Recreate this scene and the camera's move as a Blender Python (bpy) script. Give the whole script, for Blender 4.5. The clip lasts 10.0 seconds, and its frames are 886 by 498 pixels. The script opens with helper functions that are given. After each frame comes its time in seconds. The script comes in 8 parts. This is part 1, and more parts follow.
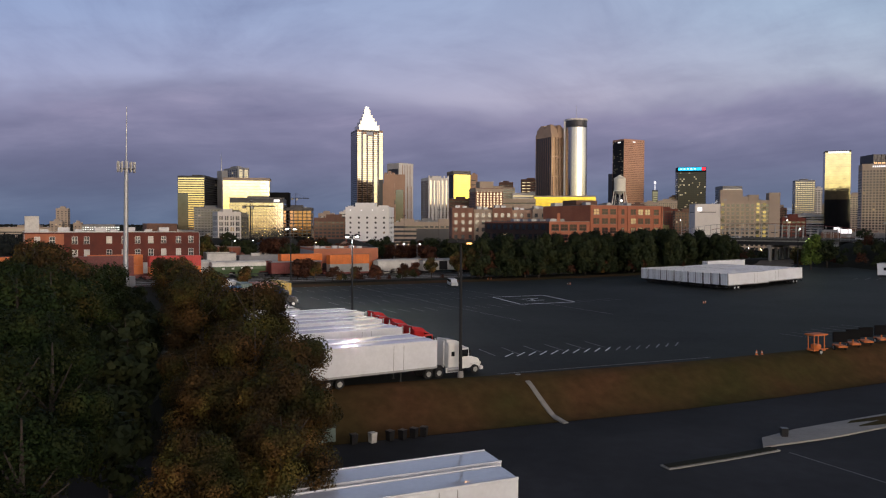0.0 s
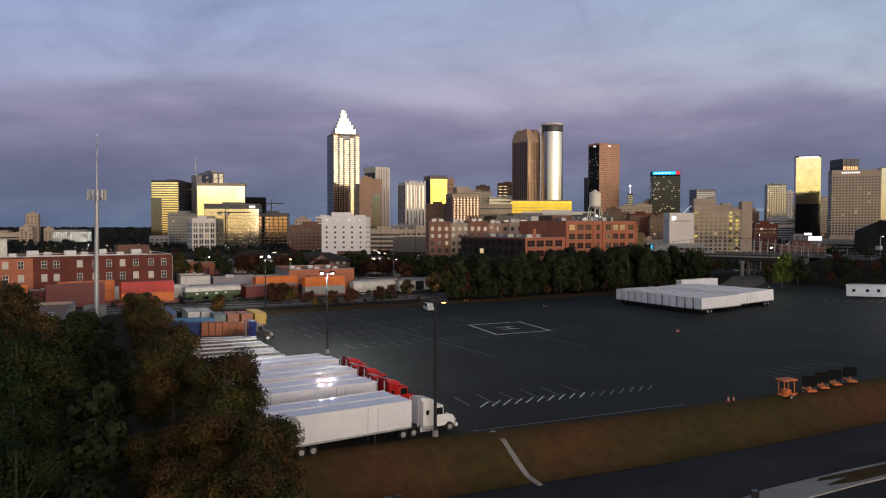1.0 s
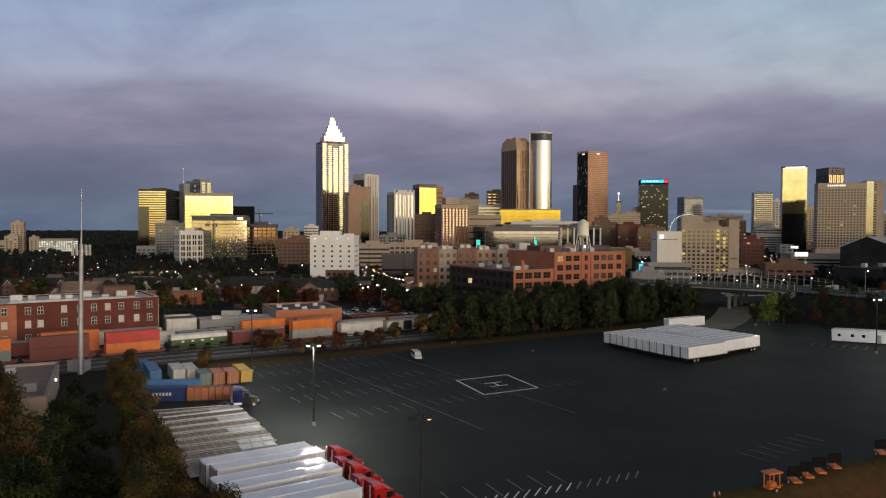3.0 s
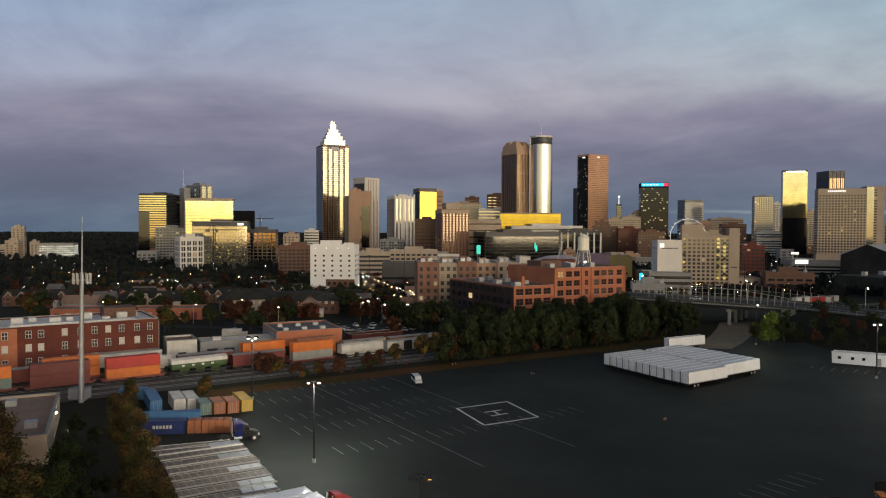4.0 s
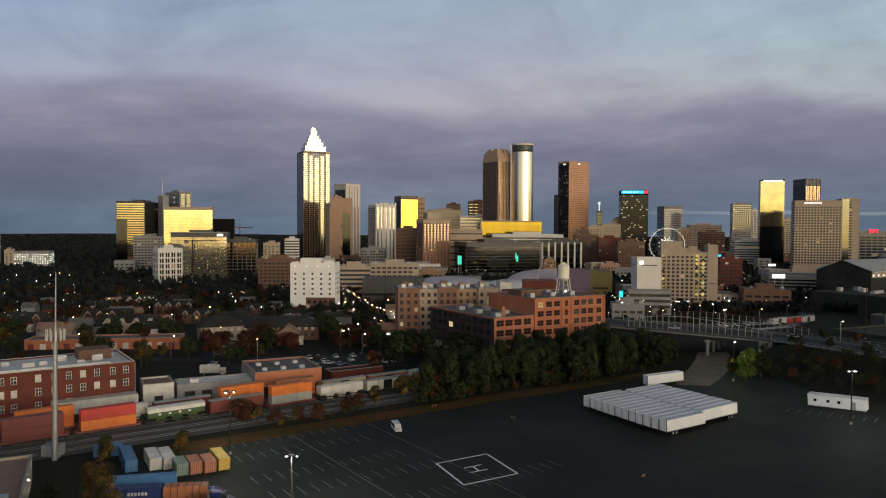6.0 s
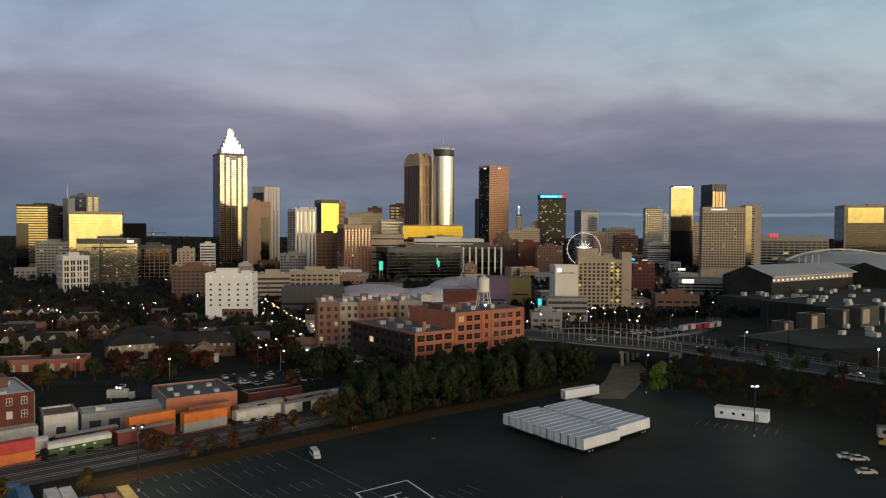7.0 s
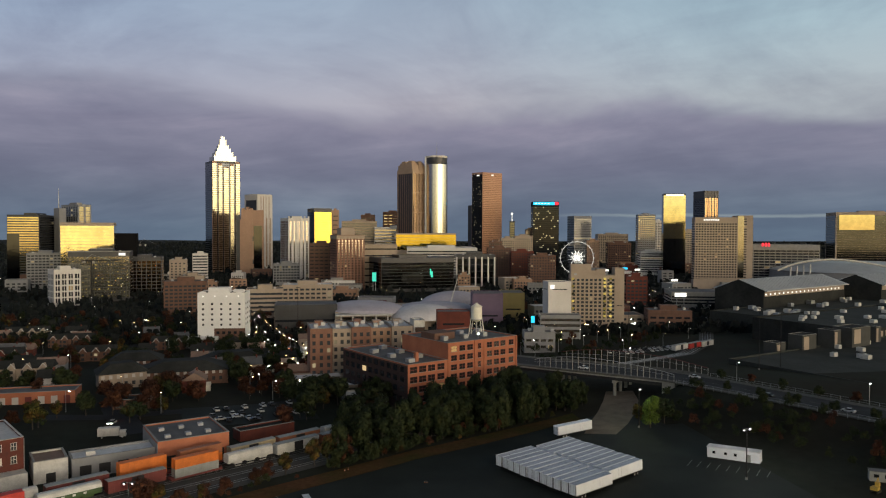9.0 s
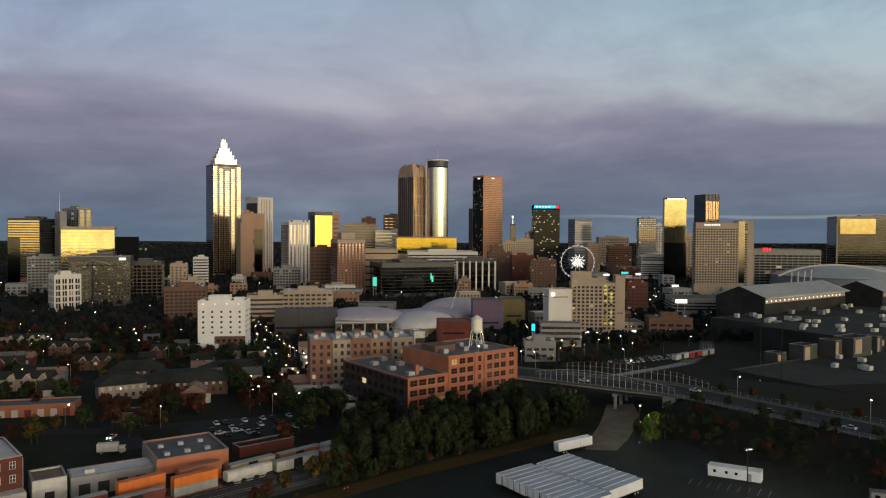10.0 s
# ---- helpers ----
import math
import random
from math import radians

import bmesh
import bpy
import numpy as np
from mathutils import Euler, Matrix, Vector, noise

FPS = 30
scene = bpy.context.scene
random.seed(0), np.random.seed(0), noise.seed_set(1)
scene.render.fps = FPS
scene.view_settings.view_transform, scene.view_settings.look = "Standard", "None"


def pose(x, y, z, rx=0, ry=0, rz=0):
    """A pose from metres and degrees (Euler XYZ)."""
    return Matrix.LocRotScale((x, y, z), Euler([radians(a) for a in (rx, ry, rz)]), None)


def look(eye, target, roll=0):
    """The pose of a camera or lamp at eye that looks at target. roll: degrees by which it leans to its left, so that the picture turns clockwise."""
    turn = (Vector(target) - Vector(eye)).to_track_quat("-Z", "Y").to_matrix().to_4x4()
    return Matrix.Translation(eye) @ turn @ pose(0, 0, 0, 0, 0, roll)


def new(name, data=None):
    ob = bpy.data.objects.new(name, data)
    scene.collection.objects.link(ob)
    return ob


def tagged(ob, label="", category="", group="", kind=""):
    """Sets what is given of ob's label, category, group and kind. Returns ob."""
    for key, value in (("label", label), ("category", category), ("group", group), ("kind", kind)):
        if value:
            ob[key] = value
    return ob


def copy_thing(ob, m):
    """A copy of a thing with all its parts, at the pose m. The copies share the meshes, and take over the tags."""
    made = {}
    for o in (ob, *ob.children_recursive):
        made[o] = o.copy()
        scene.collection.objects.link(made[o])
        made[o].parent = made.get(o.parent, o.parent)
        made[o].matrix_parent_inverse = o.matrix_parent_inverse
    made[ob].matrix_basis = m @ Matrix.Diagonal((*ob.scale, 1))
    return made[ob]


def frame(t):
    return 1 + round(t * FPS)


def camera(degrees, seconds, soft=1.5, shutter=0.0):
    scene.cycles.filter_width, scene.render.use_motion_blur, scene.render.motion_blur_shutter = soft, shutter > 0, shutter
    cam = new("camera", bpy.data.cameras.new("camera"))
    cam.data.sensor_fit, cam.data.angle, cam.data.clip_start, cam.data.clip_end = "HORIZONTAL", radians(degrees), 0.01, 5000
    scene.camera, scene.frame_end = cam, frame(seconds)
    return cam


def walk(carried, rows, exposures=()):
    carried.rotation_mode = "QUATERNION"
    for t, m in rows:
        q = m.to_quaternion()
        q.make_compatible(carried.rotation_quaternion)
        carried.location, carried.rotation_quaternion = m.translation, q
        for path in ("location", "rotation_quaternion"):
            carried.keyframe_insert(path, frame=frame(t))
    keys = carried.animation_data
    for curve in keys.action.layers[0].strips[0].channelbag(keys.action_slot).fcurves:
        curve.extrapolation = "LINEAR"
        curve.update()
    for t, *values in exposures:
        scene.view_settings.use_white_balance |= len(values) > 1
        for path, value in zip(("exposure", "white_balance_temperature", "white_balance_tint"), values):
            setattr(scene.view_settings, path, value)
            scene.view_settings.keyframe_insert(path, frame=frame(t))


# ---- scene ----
# Camera: a drone climbing straight up over a trailer lot, turning slowly to the right.
cam = camera(63.0, 10.0, soft=1.15)
PATH = [
    (0, (1.503, 0.481, 16.543), (0.853, 20.451, 15.863), 0.15),
    (0.5, (1.583, 0.697, 19.594), (0.923, 20.677, 18.914), 0.15),
    (1, (1.8, 0.862, 22.813), (1.78, 20.852, 22.153), 0.05),
    (1.5, (1.889, 1.138, 26.027), (2.169, 21.128, 25.367), 0.05),
    (2, (2.024, 1.285, 29.094), (2.294, 21.275, 28.444), 0.15),
    (2.5, (2.135, 1.51, 31.965), (2.415, 21.5, 31.335), 0.15),
    (4, (2.126, 1.676, 41.495), (2.396, 21.666, 40.885), 0.15),
    (4.5, (2.107, 1.924, 44.376), (2.377, 21.914, 43.766), 0.25),
    (5, (2.218, 2.213, 47.36), (2.488, 22.203, 46.76), 0.25),
    (5.2, (2.271, 2.285, 48.627), (2.541, 22.283, 48.028), 0.25),
    (6.3, (2.652, 2.726, 55.687), (4.063, 22.676, 55.101), 0.25),
    (6.5, (2.795, 2.949, 56.849), (4.765, 22.839, 56.269), 0.25),
    (7, (3.145, 3.696, 59.589), (6.075, 23.466, 59.029), 0.25),
    (7.5, (3.182, 4.116, 62.564), (6.312, 23.856, 62.014), 0.25),
    (8, (3.381, 4.211, 65.452), (6.501, 23.961, 64.902), 0.15),
    (8.5, (3.509, 4.331, 68.494), (6.629, 24.081, 67.964), 0.15),
    (9, (3.534, 4.295, 71.402), (6.644, 24.045, 70.882), 0.15),
    (9.5, (3.622, 4.495, 74.236), (6.722, 24.245, 73.726), 0.25),
    (10, (3.761, 4.93, 76.427), (6.851, 24.68, 75.927), 0.25),
]
walk(cam, [(t, look(eye, target, roll)) for t, eye, target, roll in PATH], exposures=[(0.0, 0.0, 6250, 17), (1.5, 0.0, 6450, 16), (2.5, 0.0, 6580, 12), (4.5, 0.0, 6880, 7), (10.0, 0.0, 6830, 5)])

# World: dusk, banks of cloud ahead, the afterglow of the sunset behind.
GLOW = Vector((0.5, -0.86, 0.05)).normalized()
world = bpy.data.worlds.new("dusk_sky")
scene.world = world
world.use_nodes = True


class Nodes:
    """Small helper for node trees."""

    def __init__(self, tree):
        self.tree = tree
        tree.nodes.clear()

    def add(self, kind, **inputs):
        n = self.tree.nodes.new(kind)
        for k, v in inputs.items():
            self.put(n, k.replace("_", " "), v)
        return n

    def put(self, n, key, v):
        key = int(key[1:]) if key[0] == "i" and key[1:].isdigit() else key
        if isinstance(v, bpy.types.NodeSocket):
            self.tree.links.new(v, n.inputs[key])
        else:
            n.inputs[key].default_value = v

    def math(self, op, a, b=0.0, c=0.0, clamp=False):
        n = self.add("ShaderNodeMath", i0=a, i1=b, i2=c)
        n.operation = op
        n.use_clamp = clamp
        return n.outputs[0]

    def ramp(self, fac, stops, smooth=False):
        n = self.add("ShaderNodeValToRGB", i0=fac)
        n.color_ramp.interpolation = "EASE" if smooth else "LINEAR"
        e = n.color_ramp.elements
        while len(e) < len(stops):
            e.new(0.5)
        for el, (p, c) in zip(e, stops):
            el.position = p
            el.color = (*c, 1) if len(c) == 3 else c
        return n.outputs[0]

    def mix(self, fac, a, b, blend="MIX"):
        n = self.add("ShaderNodeMix")
        n.data_type, n.blend_type = "RGBA", blend
        self.put(n, "i0", fac)
        for key, v in (("i6", a), ("i7", b)):
            self.put(n, key, (*v, 1) if isinstance(v, tuple) and len(v) == 3 else v)
        return n.outputs[2]

    def noise(self, vec, scale, detail=3.0, rough=0.55, distortion=0.0):
        n = self.add("ShaderNodeTexNoise", Vector=vec, Scale=scale, Detail=detail, Roughness=rough, Distortion=distortion)
        return n.outputs[0]


def build_sky():
    k = Nodes(world.node_tree)
    d = k.add("ShaderNodeTexCoord").outputs["Generated"]
    sep = k.add("ShaderNodeSeparateXYZ", i0=d)
    z = sep.outputs[2]
    sky = k.add("ShaderNodeTexSky")
    sky.sky_type, sky.sun_disc = "NISHITA", False
    sky.sun_elevation, sky.sun_rotation = radians(1.0), math.atan2(GLOW.x, GLOW.y)
    sky.altitude, sky.dust_density, sky.ozone_density = 300, 2.0, 2.0
    high = k.math("MAXIMUM", z, 0.0)
    flat = k.add("ShaderNodeCombineXYZ", X=sep.outputs[0], Y=sep.outputs[1], Z=k.math("MULTIPLY", z, 3.2)).outputs[0]
    big = k.noise(flat, 1.9, 5.0, 0.55, 0.3)
    fine = k.noise(flat, 5.0, 6.0, 0.55, 0.2)
    wisp = k.noise(k.add("ShaderNodeMapping", Vector=flat, Rotation=(0.0, 0.5, 0.3), Scale=(1.0, 1.0, 0.5)).outputs[0], 4.0, 6.0, 0.62, 0.9)
    clear = k.ramp(z, [(0.0, (0.19, 0.25, 0.35)), (0.03, (0.225, 0.275, 0.375)), (0.10, (0.36, 0.345, 0.45)), (0.17, (0.40, 0.40, 0.51)), (0.25, (0.345, 0.405, 0.545)), (0.34, (0.285, 0.385, 0.54)), (0.5, (0.11, 0.135, 0.175)), (1.0, (0.055, 0.068, 0.088))])
    east = k.ramp(k.math("MULTIPLY_ADD", sep.outputs[0], 0.5, 0.5), [(0.2, (0.84, 0.92, 1.02)), (0.42, (0.98, 0.97, 0.99)), (0.58, (1.08, 1.04, 1.0)), (0.75, (1.1, 1.22, 1.1))])
    clear = k.mix(1.0, clear, east, "MULTIPLY")
    haze = k.ramp(wisp, [(0.42, (1.0,) * 3), (0.7, (0.80, 0.79, 0.83))])
    clear = k.mix(1.0, clear, haze, "MULTIPLY")
    # long streaks that climb a little to the right
    slope = k.math("SUBTRACT", z, k.math("MULTIPLY", sep.outputs[0], 0.09))
    long = k.add("ShaderNodeCombineXYZ", X=sep.outputs[0], Y=k.math("MULTIPLY", sep.outputs[1], 0.5), Z=k.math("MULTIPLY", slope, 5.5)).outputs[0]
    streaks = k.noise(long, 3.4, 7.0, 0.6, 0.5)
    thin = k.noise(long, 9.0, 5.0, 0.55, 0.3)
    clear = k.mix(1.0, clear, k.ramp(streaks, [(0.3, (0.90, 0.89, 0.91)), (0.5, (1.0,) * 3), (0.7, (1.05, 1.05, 1.04))]), "MULTIPLY")
    # a long bank of cloud with a ragged upper edge, darker towards the horizon
    edge = k.math("ADD", k.math("MULTIPLY_ADD", big, 0.20, 0.005), k.math("MULTIPLY_ADD", fine, 0.03, k.math("MULTIPLY", streaks, 0.05)))
    gap = k.math("SUBTRACT", edge, high)
    cover = k.ramp(k.math("MULTIPLY_ADD", gap, 6.0, 0.5, clamp=True), [(0.3, (0.0,) * 3), (0.62, (1.0,) * 3)], True)
    cloud = k.ramp(high, [(0.0, (0.115, 0.16, 0.24)), (0.04, (0.11, 0.148, 0.235)), (0.08, (0.137, 0.15, 0.25)), (0.14, (0.21, 0.20, 0.31)), (0.3, (0.29, 0.315, 0.42))])
    body = k.ramp(fine, [(0.28, (0.78, 0.79, 0.84)), (0.5, (1.0, 1.0, 1.0)), (0.72, (1.34, 1.28, 1.2))])
    cloud = k.mix(1.0, cloud, body, "MULTIPLY")
    cloud = k.mix(1.0, cloud, k.ramp(streaks, [(0.3, (0.84, 0.84, 0.88)), (0.5, (1.0,) * 3), (0.72, (1.32, 1.27, 1.2))]), "MULTIPLY")
    # a pale rift low over the horizon to the east
    rift = k.ramp(k.math("MULTIPLY_ADD", k.math("ABSOLUTE", k.math("SUBTRACT", z, k.math("MULTIPLY_ADD", thin, 0.012, 0.014))), -300.0, 1.0, clamp=True), [(0.0, (0.0,) * 3), (1.0, (1.0,) * 3)], True)
    rift = k.math("MULTIPLY", rift, k.math("MULTIPLY_ADD", sep.outputs[0], 7.0, -1.9, clamp=True))
    cloud = k.mix(k.math("MULTIPLY", rift, 0.5), cloud, (0.34, 0.40, 0.44))
    ahead = k.mix(k.math("MULTIPLY", cover, 0.92), clear, cloud)
    # afterglow
    dot = k.add("ShaderNodeVectorMath", i0=d, i1=tuple(GLOW))
    dot.operation = "DOT_PRODUCT"
    side = k.ramp(k.math("MULTIPLY_ADD", dot.outputs["Value"], 0.5, 0.5), [(0.42, (0.0,) * 3), (0.75, (0.42,) * 3), (0.92, (0.9,) * 3), (1.0, (1.0,) * 3)], True)
    band = k.ramp(high, [(0.0, (2.3, 1.6, 0.66)), (0.012, (2.6, 1.95, 0.84)), (0.028, (3.0, 2.5, 1.1)), (0.05, (3.7, 3.35, 1.9)), (0.09, (3.3, 3.1, 2.4)), (0.17, (1.5, 1.45, 1.35)), (0.32, (0.4, 0.42, 0.46)), (0.6, (0.07, 0.09, 0.12))])
    streak = k.ramp(fine, [(0.3, (0.72,) * 3), (0.7, (1.15,) * 3)])
    band = k.mix(1.0, band, streak, "MULTIPLY")
    full = k.mix(side, ahead, band)
    full = k.mix(1.0, full, k.mix(0.03, (0.0, 0.0, 0.0), sky.outputs[0]), "ADD")
    bg = k.add("ShaderNodeBackground", Color=full, Strength=1.0)
    out = k.add("ShaderNodeOutputWorld")
    k.tree.links.new(bg.outputs[0], out.inputs[0])


build_sky()
sun = new("sunset_glow", bpy.data.lights.new("sunset_glow", "SUN"))
sun.data.energy, sun.data.angle, sun.data.color = 1.85, radians(50), (1.0, 0.79, 0.61)
sun.matrix_world = look((0, 0, 0), (-GLOW.x, -GLOW.y, -0.09))

# ---- materials ----
def surface(name, color, rough=0.6, metal=0.0, scale=0.6, vary=0.25, tint=None, bump=0.0, bump_scale=8.0, spread=0.0, fine=None, spec=0.5):
    """A painted, mineral or earthy surface: patches at one scale, grain at another, optional spread from piece to piece."""
    m = bpy.data.materials.new(name)
    m.use_nodes = True
    k = Nodes(m.node_tree)
    pos = k.add("ShaderNodeTexCoord").outputs["Object"]
    big = k.noise(pos, scale, 4.0, 0.6)
    small = k.noise(pos, fine or scale * 9, 3.0, 0.6)
    other = tint or tuple(c * (1 - vary) for c in color)
    base = k.mix(k.ramp(big, [(0.35, (0.0,) * 3), (0.68, (1.0,) * 3)]), color, other)
    grain = k.ramp(small, [(0.25, (1 - vary * 0.6,) * 3), (0.75, (1 + vary * 0.3,) * 3)])
    base = k.mix(1.0, base, grain, "MULTIPLY")
    if spread:
        r = k.add("ShaderNodeObjectInfo").outputs["Random"]
        base = k.mix(1.0, base, k.ramp(r, [(0.0, (1 - spread,) * 3), (1.0, (1 + spread,) * 3)]), "MULTIPLY")
    p = k.add("ShaderNodeBsdfPrincipled", Base_Color=base, Metallic=metal)
    k.put(p, "Specular IOR Level", spec)
    k.put(p, "Roughness", k.math("MULTIPLY_ADD", small, min(0.2, rough * 0.8), max(rough - min(0.2, rough * 0.8) / 2, 0.02)))
    if bump:
        b = k.add("ShaderNodeBump", Strength=bump, Distance=0.05, Height=k.noise(pos, bump_scale, 4.0))
        k.put(p, "Normal", b.outputs[0])
    out = k.add("ShaderNodeOutputMaterial")
    k.tree.links.new(p.outputs[0], out.inputs[0])
    return m


def glass_wall(name, color, rough=0.05, metal=1.0, wave=0.02, scale=0.25):
    """Coated curtain-wall glass: a tinted mirror whose panes are slightly out of true."""
    m = bpy.data.materials.new(name)
    m.use_nodes = True
    k = Nodes(m.node_tree)
    pos = k.add("ShaderNodeTexCoord").outputs["Object"]
    tone = k.ramp(k.noise(pos, 0.08, 3.0), [(0.3, (0.85,) * 3), (0.7, (1.1,) * 3)])
    p = k.add("ShaderNodeBsdfPrincipled", Base_Color=k.mix(1.0, color, tone, "MULTIPLY"), Metallic=metal, Roughness=rough)
    b = k.add("ShaderNodeBump", Strength=wave, Distance=1.0, Height=k.noise(pos, scale, 2.0))
    k.put(p, "Normal", b.outputs[0])
    out = k.add("ShaderNodeOutputMaterial")
    k.tree.links.new(p.outputs[0], out.inputs[0])
    return m


def glow(name, color, power):
    m = bpy.data.materials.new(name)
    m.use_nodes = True
    k = Nodes(m.node_tree)
    e = k.add("ShaderNodeEmission", Color=(*color, 1), Strength=power)
    out = k.add("ShaderNodeOutputMaterial")
    k.tree.links.new(e.outputs[0], out.inputs[0])
    return m


def window_glass(name, tint, lit, share, power, mirror=0.55):
    """Window panes: dark reflecting glass; behind a share of them a room is lit."""
    m = bpy.data.materials.new(name)
    m.use_nodes = True
    k = Nodes(m.node_tree)
    r = k.add("ShaderNodeObjectInfo").outputs["Random"]
    isl = k.add("ShaderNodeNewGeometry").outputs["Random Per Island"]
    mixed = k.math("FRACT", k.math("MULTIPLY_ADD", r, 7.31, k.math("MULTIPLY", isl, 3.17)))
    on = k.math("LESS_THAN", mixed, share)
    level = k.math("MULTIPLY", on, k.math("MULTIPLY_ADD", k.math("FRACT", k.math("MULTIPLY", mixed, 91.0)), power, power * 0.3))
    p = k.add("ShaderNodeBsdfPrincipled", Base_Color=(*tint, 1), Metallic=mirror, Roughness=0.08)
    k.put(p, "Emission Color", (*lit, 1))
    k.put(p, "Emission Strength", level)
    out = k.add("ShaderNodeOutputMaterial")
    k.tree.links.new(p.outputs[0], out.inputs[0])
    return m


def leaf(name, a, b, c, other=None):
    m = bpy.data.materials.new(name)
    m.use_nodes = True
    k = Nodes(m.node_tree)
    r = k.add("ShaderNodeNewGeometry").outputs["Random Per Island"]
    pos = k.add("ShaderNodeTexCoord").outputs["Object"]
    tone = k.math("MULTIPLY_ADD", k.noise(pos, 0.22, 3.0), 1.6, k.math("MULTIPLY_ADD", r, 0.16, -0.38))
    col = k.ramp(tone, [(0.15, a), (0.5, b), (0.9, c)])
    o = k.add("ShaderNodeObjectInfo").outputs["Random"]
    if other:
        second = k.ramp(tone, [(0.15, other[0]), (0.5, other[1]), (0.9, other[2])])
        shift = k.add("ShaderNodeVectorMath", i0=pos, i1=k.math("MULTIPLY", o, 40.0))
        where = k.math("MULTIPLY_ADD", k.noise(shift.outputs[0], 0.3, 2.0), 5.0, -2.1, clamp=True)
        col = k.mix(where, col, second)
    col = k.mix(1.0, col, k.ramp(o, [(0.0, (0.72, 0.75, 0.7)), (1.0, (1.25, 1.15, 1.1))]), "MULTIPLY")
    p = k.add("ShaderNodeBsdfPrincipled", Base_Color=col, Roughness=0.75)
    k.put(p, "Specular IOR Level", 0.15)
    out = k.add("ShaderNodeOutputMaterial")
    k.tree.links.new(p.outputs[0], out.inputs[0])
    return m


ASPHALT = surface("worn_asphalt", (0.016, 0.0193, 0.017), 0.7, 0, 0.045, 0.4, (0.029, 0.0335, 0.03), 0.25, 6, fine=0.9, spec=0.1)
ROAD = surface("road_asphalt", (0.024, 0.025, 0.028), 0.8, 0, 0.05, 0.4, (0.046, 0.047, 0.053), 0.2, 5, fine=0.8, spec=0.12)
SOIL = surface("dark_town_ground", (0.033, 0.038, 0.029), 0.95, 0, 0.02, 0.4, (0.030, 0.026, 0.020), 0.3, 0.5, fine=0.2, spec=0.05)
GRASS = surface("dry_autumn_grass", (0.1, 0.05, 0.025), 0.95, 0, 0.04, 0.5, (0.04, 0.047, 0.015), 0.6, 3, fine=0.7, spec=0.05)
BALLAST = surface("railway_ballast", (0.085, 0.08, 0.075), 0.95, 0, 0.3, 0.3, None, 0.6, 4)
CONCRETE = surface("weathered_concrete", (0.30, 0.29, 0.275), 0.85, 0, 0.25, 0.25, None, 0.2, 3)
PAINT_BRIGHT = surface("fresh_white_line_paint", (0.8, 0.8, 0.8), 0.7, 0, 0.8, 0.2, None, 0, fine=5)
PAINT_LINE = surface("worn_white_line_paint", (0.28, 0.28, 0.28), 0.8, 0, 0.5, 0.55, None, 0, fine=5)
TRAILER_WHITE = surface("white_trailer_panels", (0.75, 0.77, 0.81), 0.42, 0, 0.25, 0.12, None, 0.05, 1)
TRAILER_ROOF = surface("brushed_aluminium_roof", (0.36, 0.365, 0.40), 0.3, 0.55, 0.3, 0.2, None, 0.12, 0.8, spread=0.14)
ROOF_NEAR = surface("pale_trailer_roof", (0.76, 0.77, 0.83), 0.035, 0.1, 0.3, 0.1, None, 0.005, 0.5)
STEEL = surface("galvanised_steel", (0.42, 0.43, 0.45), 0.45, 0.7, 1.0, 0.2)
DARK_METAL = surface("dark_steel", (0.03, 0.03, 0.032), 0.6, 0.4, 1.0, 0.3)
RUBBER = surface("tyre_rubber", (0.018, 0.018, 0.019), 0.85, 0, 2.0, 0.2)
WHEEL_ALLOY = surface("polished_wheel", (0.7, 0.7, 0.7), 0.3, 0.8, 3.0, 0.1)
CAB_WHITE = surface("white_cab_paint", (0.75, 0.75, 0.74), 0.22, 0, 0.6, 0.06)
CAB_RED = surface("red_cab_paint", (0.5, 0.018, 0.016), 0.22, 0, 0.6, 0.15)
CAB_BLUE = surface("blue_cab_paint", (0.007, 0.013, 0.075), 0.22, 0, 0.6, 0.15)
CAB_BLACK = surface("black_cab_paint", (0.012, 0.012, 0.014), 0.25, 0, 0.6, 0.15)
BOARD = surface("matt_black_board", (0.010, 0.010, 0.011), 0.9, 0, 0.8, 0.2, spec=0.1)
CAB_GLASS = surface("cab_window", (0.012, 0.014, 0.016), 0.06, 0, 1.0, 0.1)
BRICK_RED = surface("red_brick", (0.15, 0.035, 0.022), 0.88, 0, 0.2, 0.35, (0.09, 0.024, 0.018), 0.2, 9)
BRICK_ORANGE = surface("orange_brick", (0.42, 0.15, 0.08), 0.85, 0, 0.15, 0.22, (0.33, 0.11, 0.06), 0.2, 9)
# brick with the shade of the wing's flank put into its colour
BRICK_SHADED = surface("shaded_flank_brick", (0.045, 0.022, 0.018), 0.9, 0, 0.2, 0.3, None, 0.2, 9)
BRICK_TAN = surface("dull_brown_pink_brick", (0.25, 0.125, 0.085), 0.86, 0, 0.2, 0.25, None, 0.2, 9)
BRICK_BROWN = surface("brown_brick", (0.16, 0.085, 0.06), 0.88, 0, 0.2, 0.3, None, 0.2, 9)
STUCCO_TAN = surface("tan_stucco", (0.40, 0.32, 0.25), 0.85, 0, 0.12, 0.15, None, 0.1, 2)
STUCCO_WHITE = surface("white_rendered_wall", (0.66, 0.63, 0.60), 0.8, 0, 0.08, 0.12, None, 0.1, 2)
LOFT_WHITE = surface("white_painted_masonry", (0.80, 0.79, 0.78), 0.8, 0, 0.08, 0.1, None, 0.1, 2)
STONE_GREY = surface("grey_stone_cladding", (0.26, 0.26, 0.27), 0.7, 0, 0.08, 0.2, None, 0.05, 2)
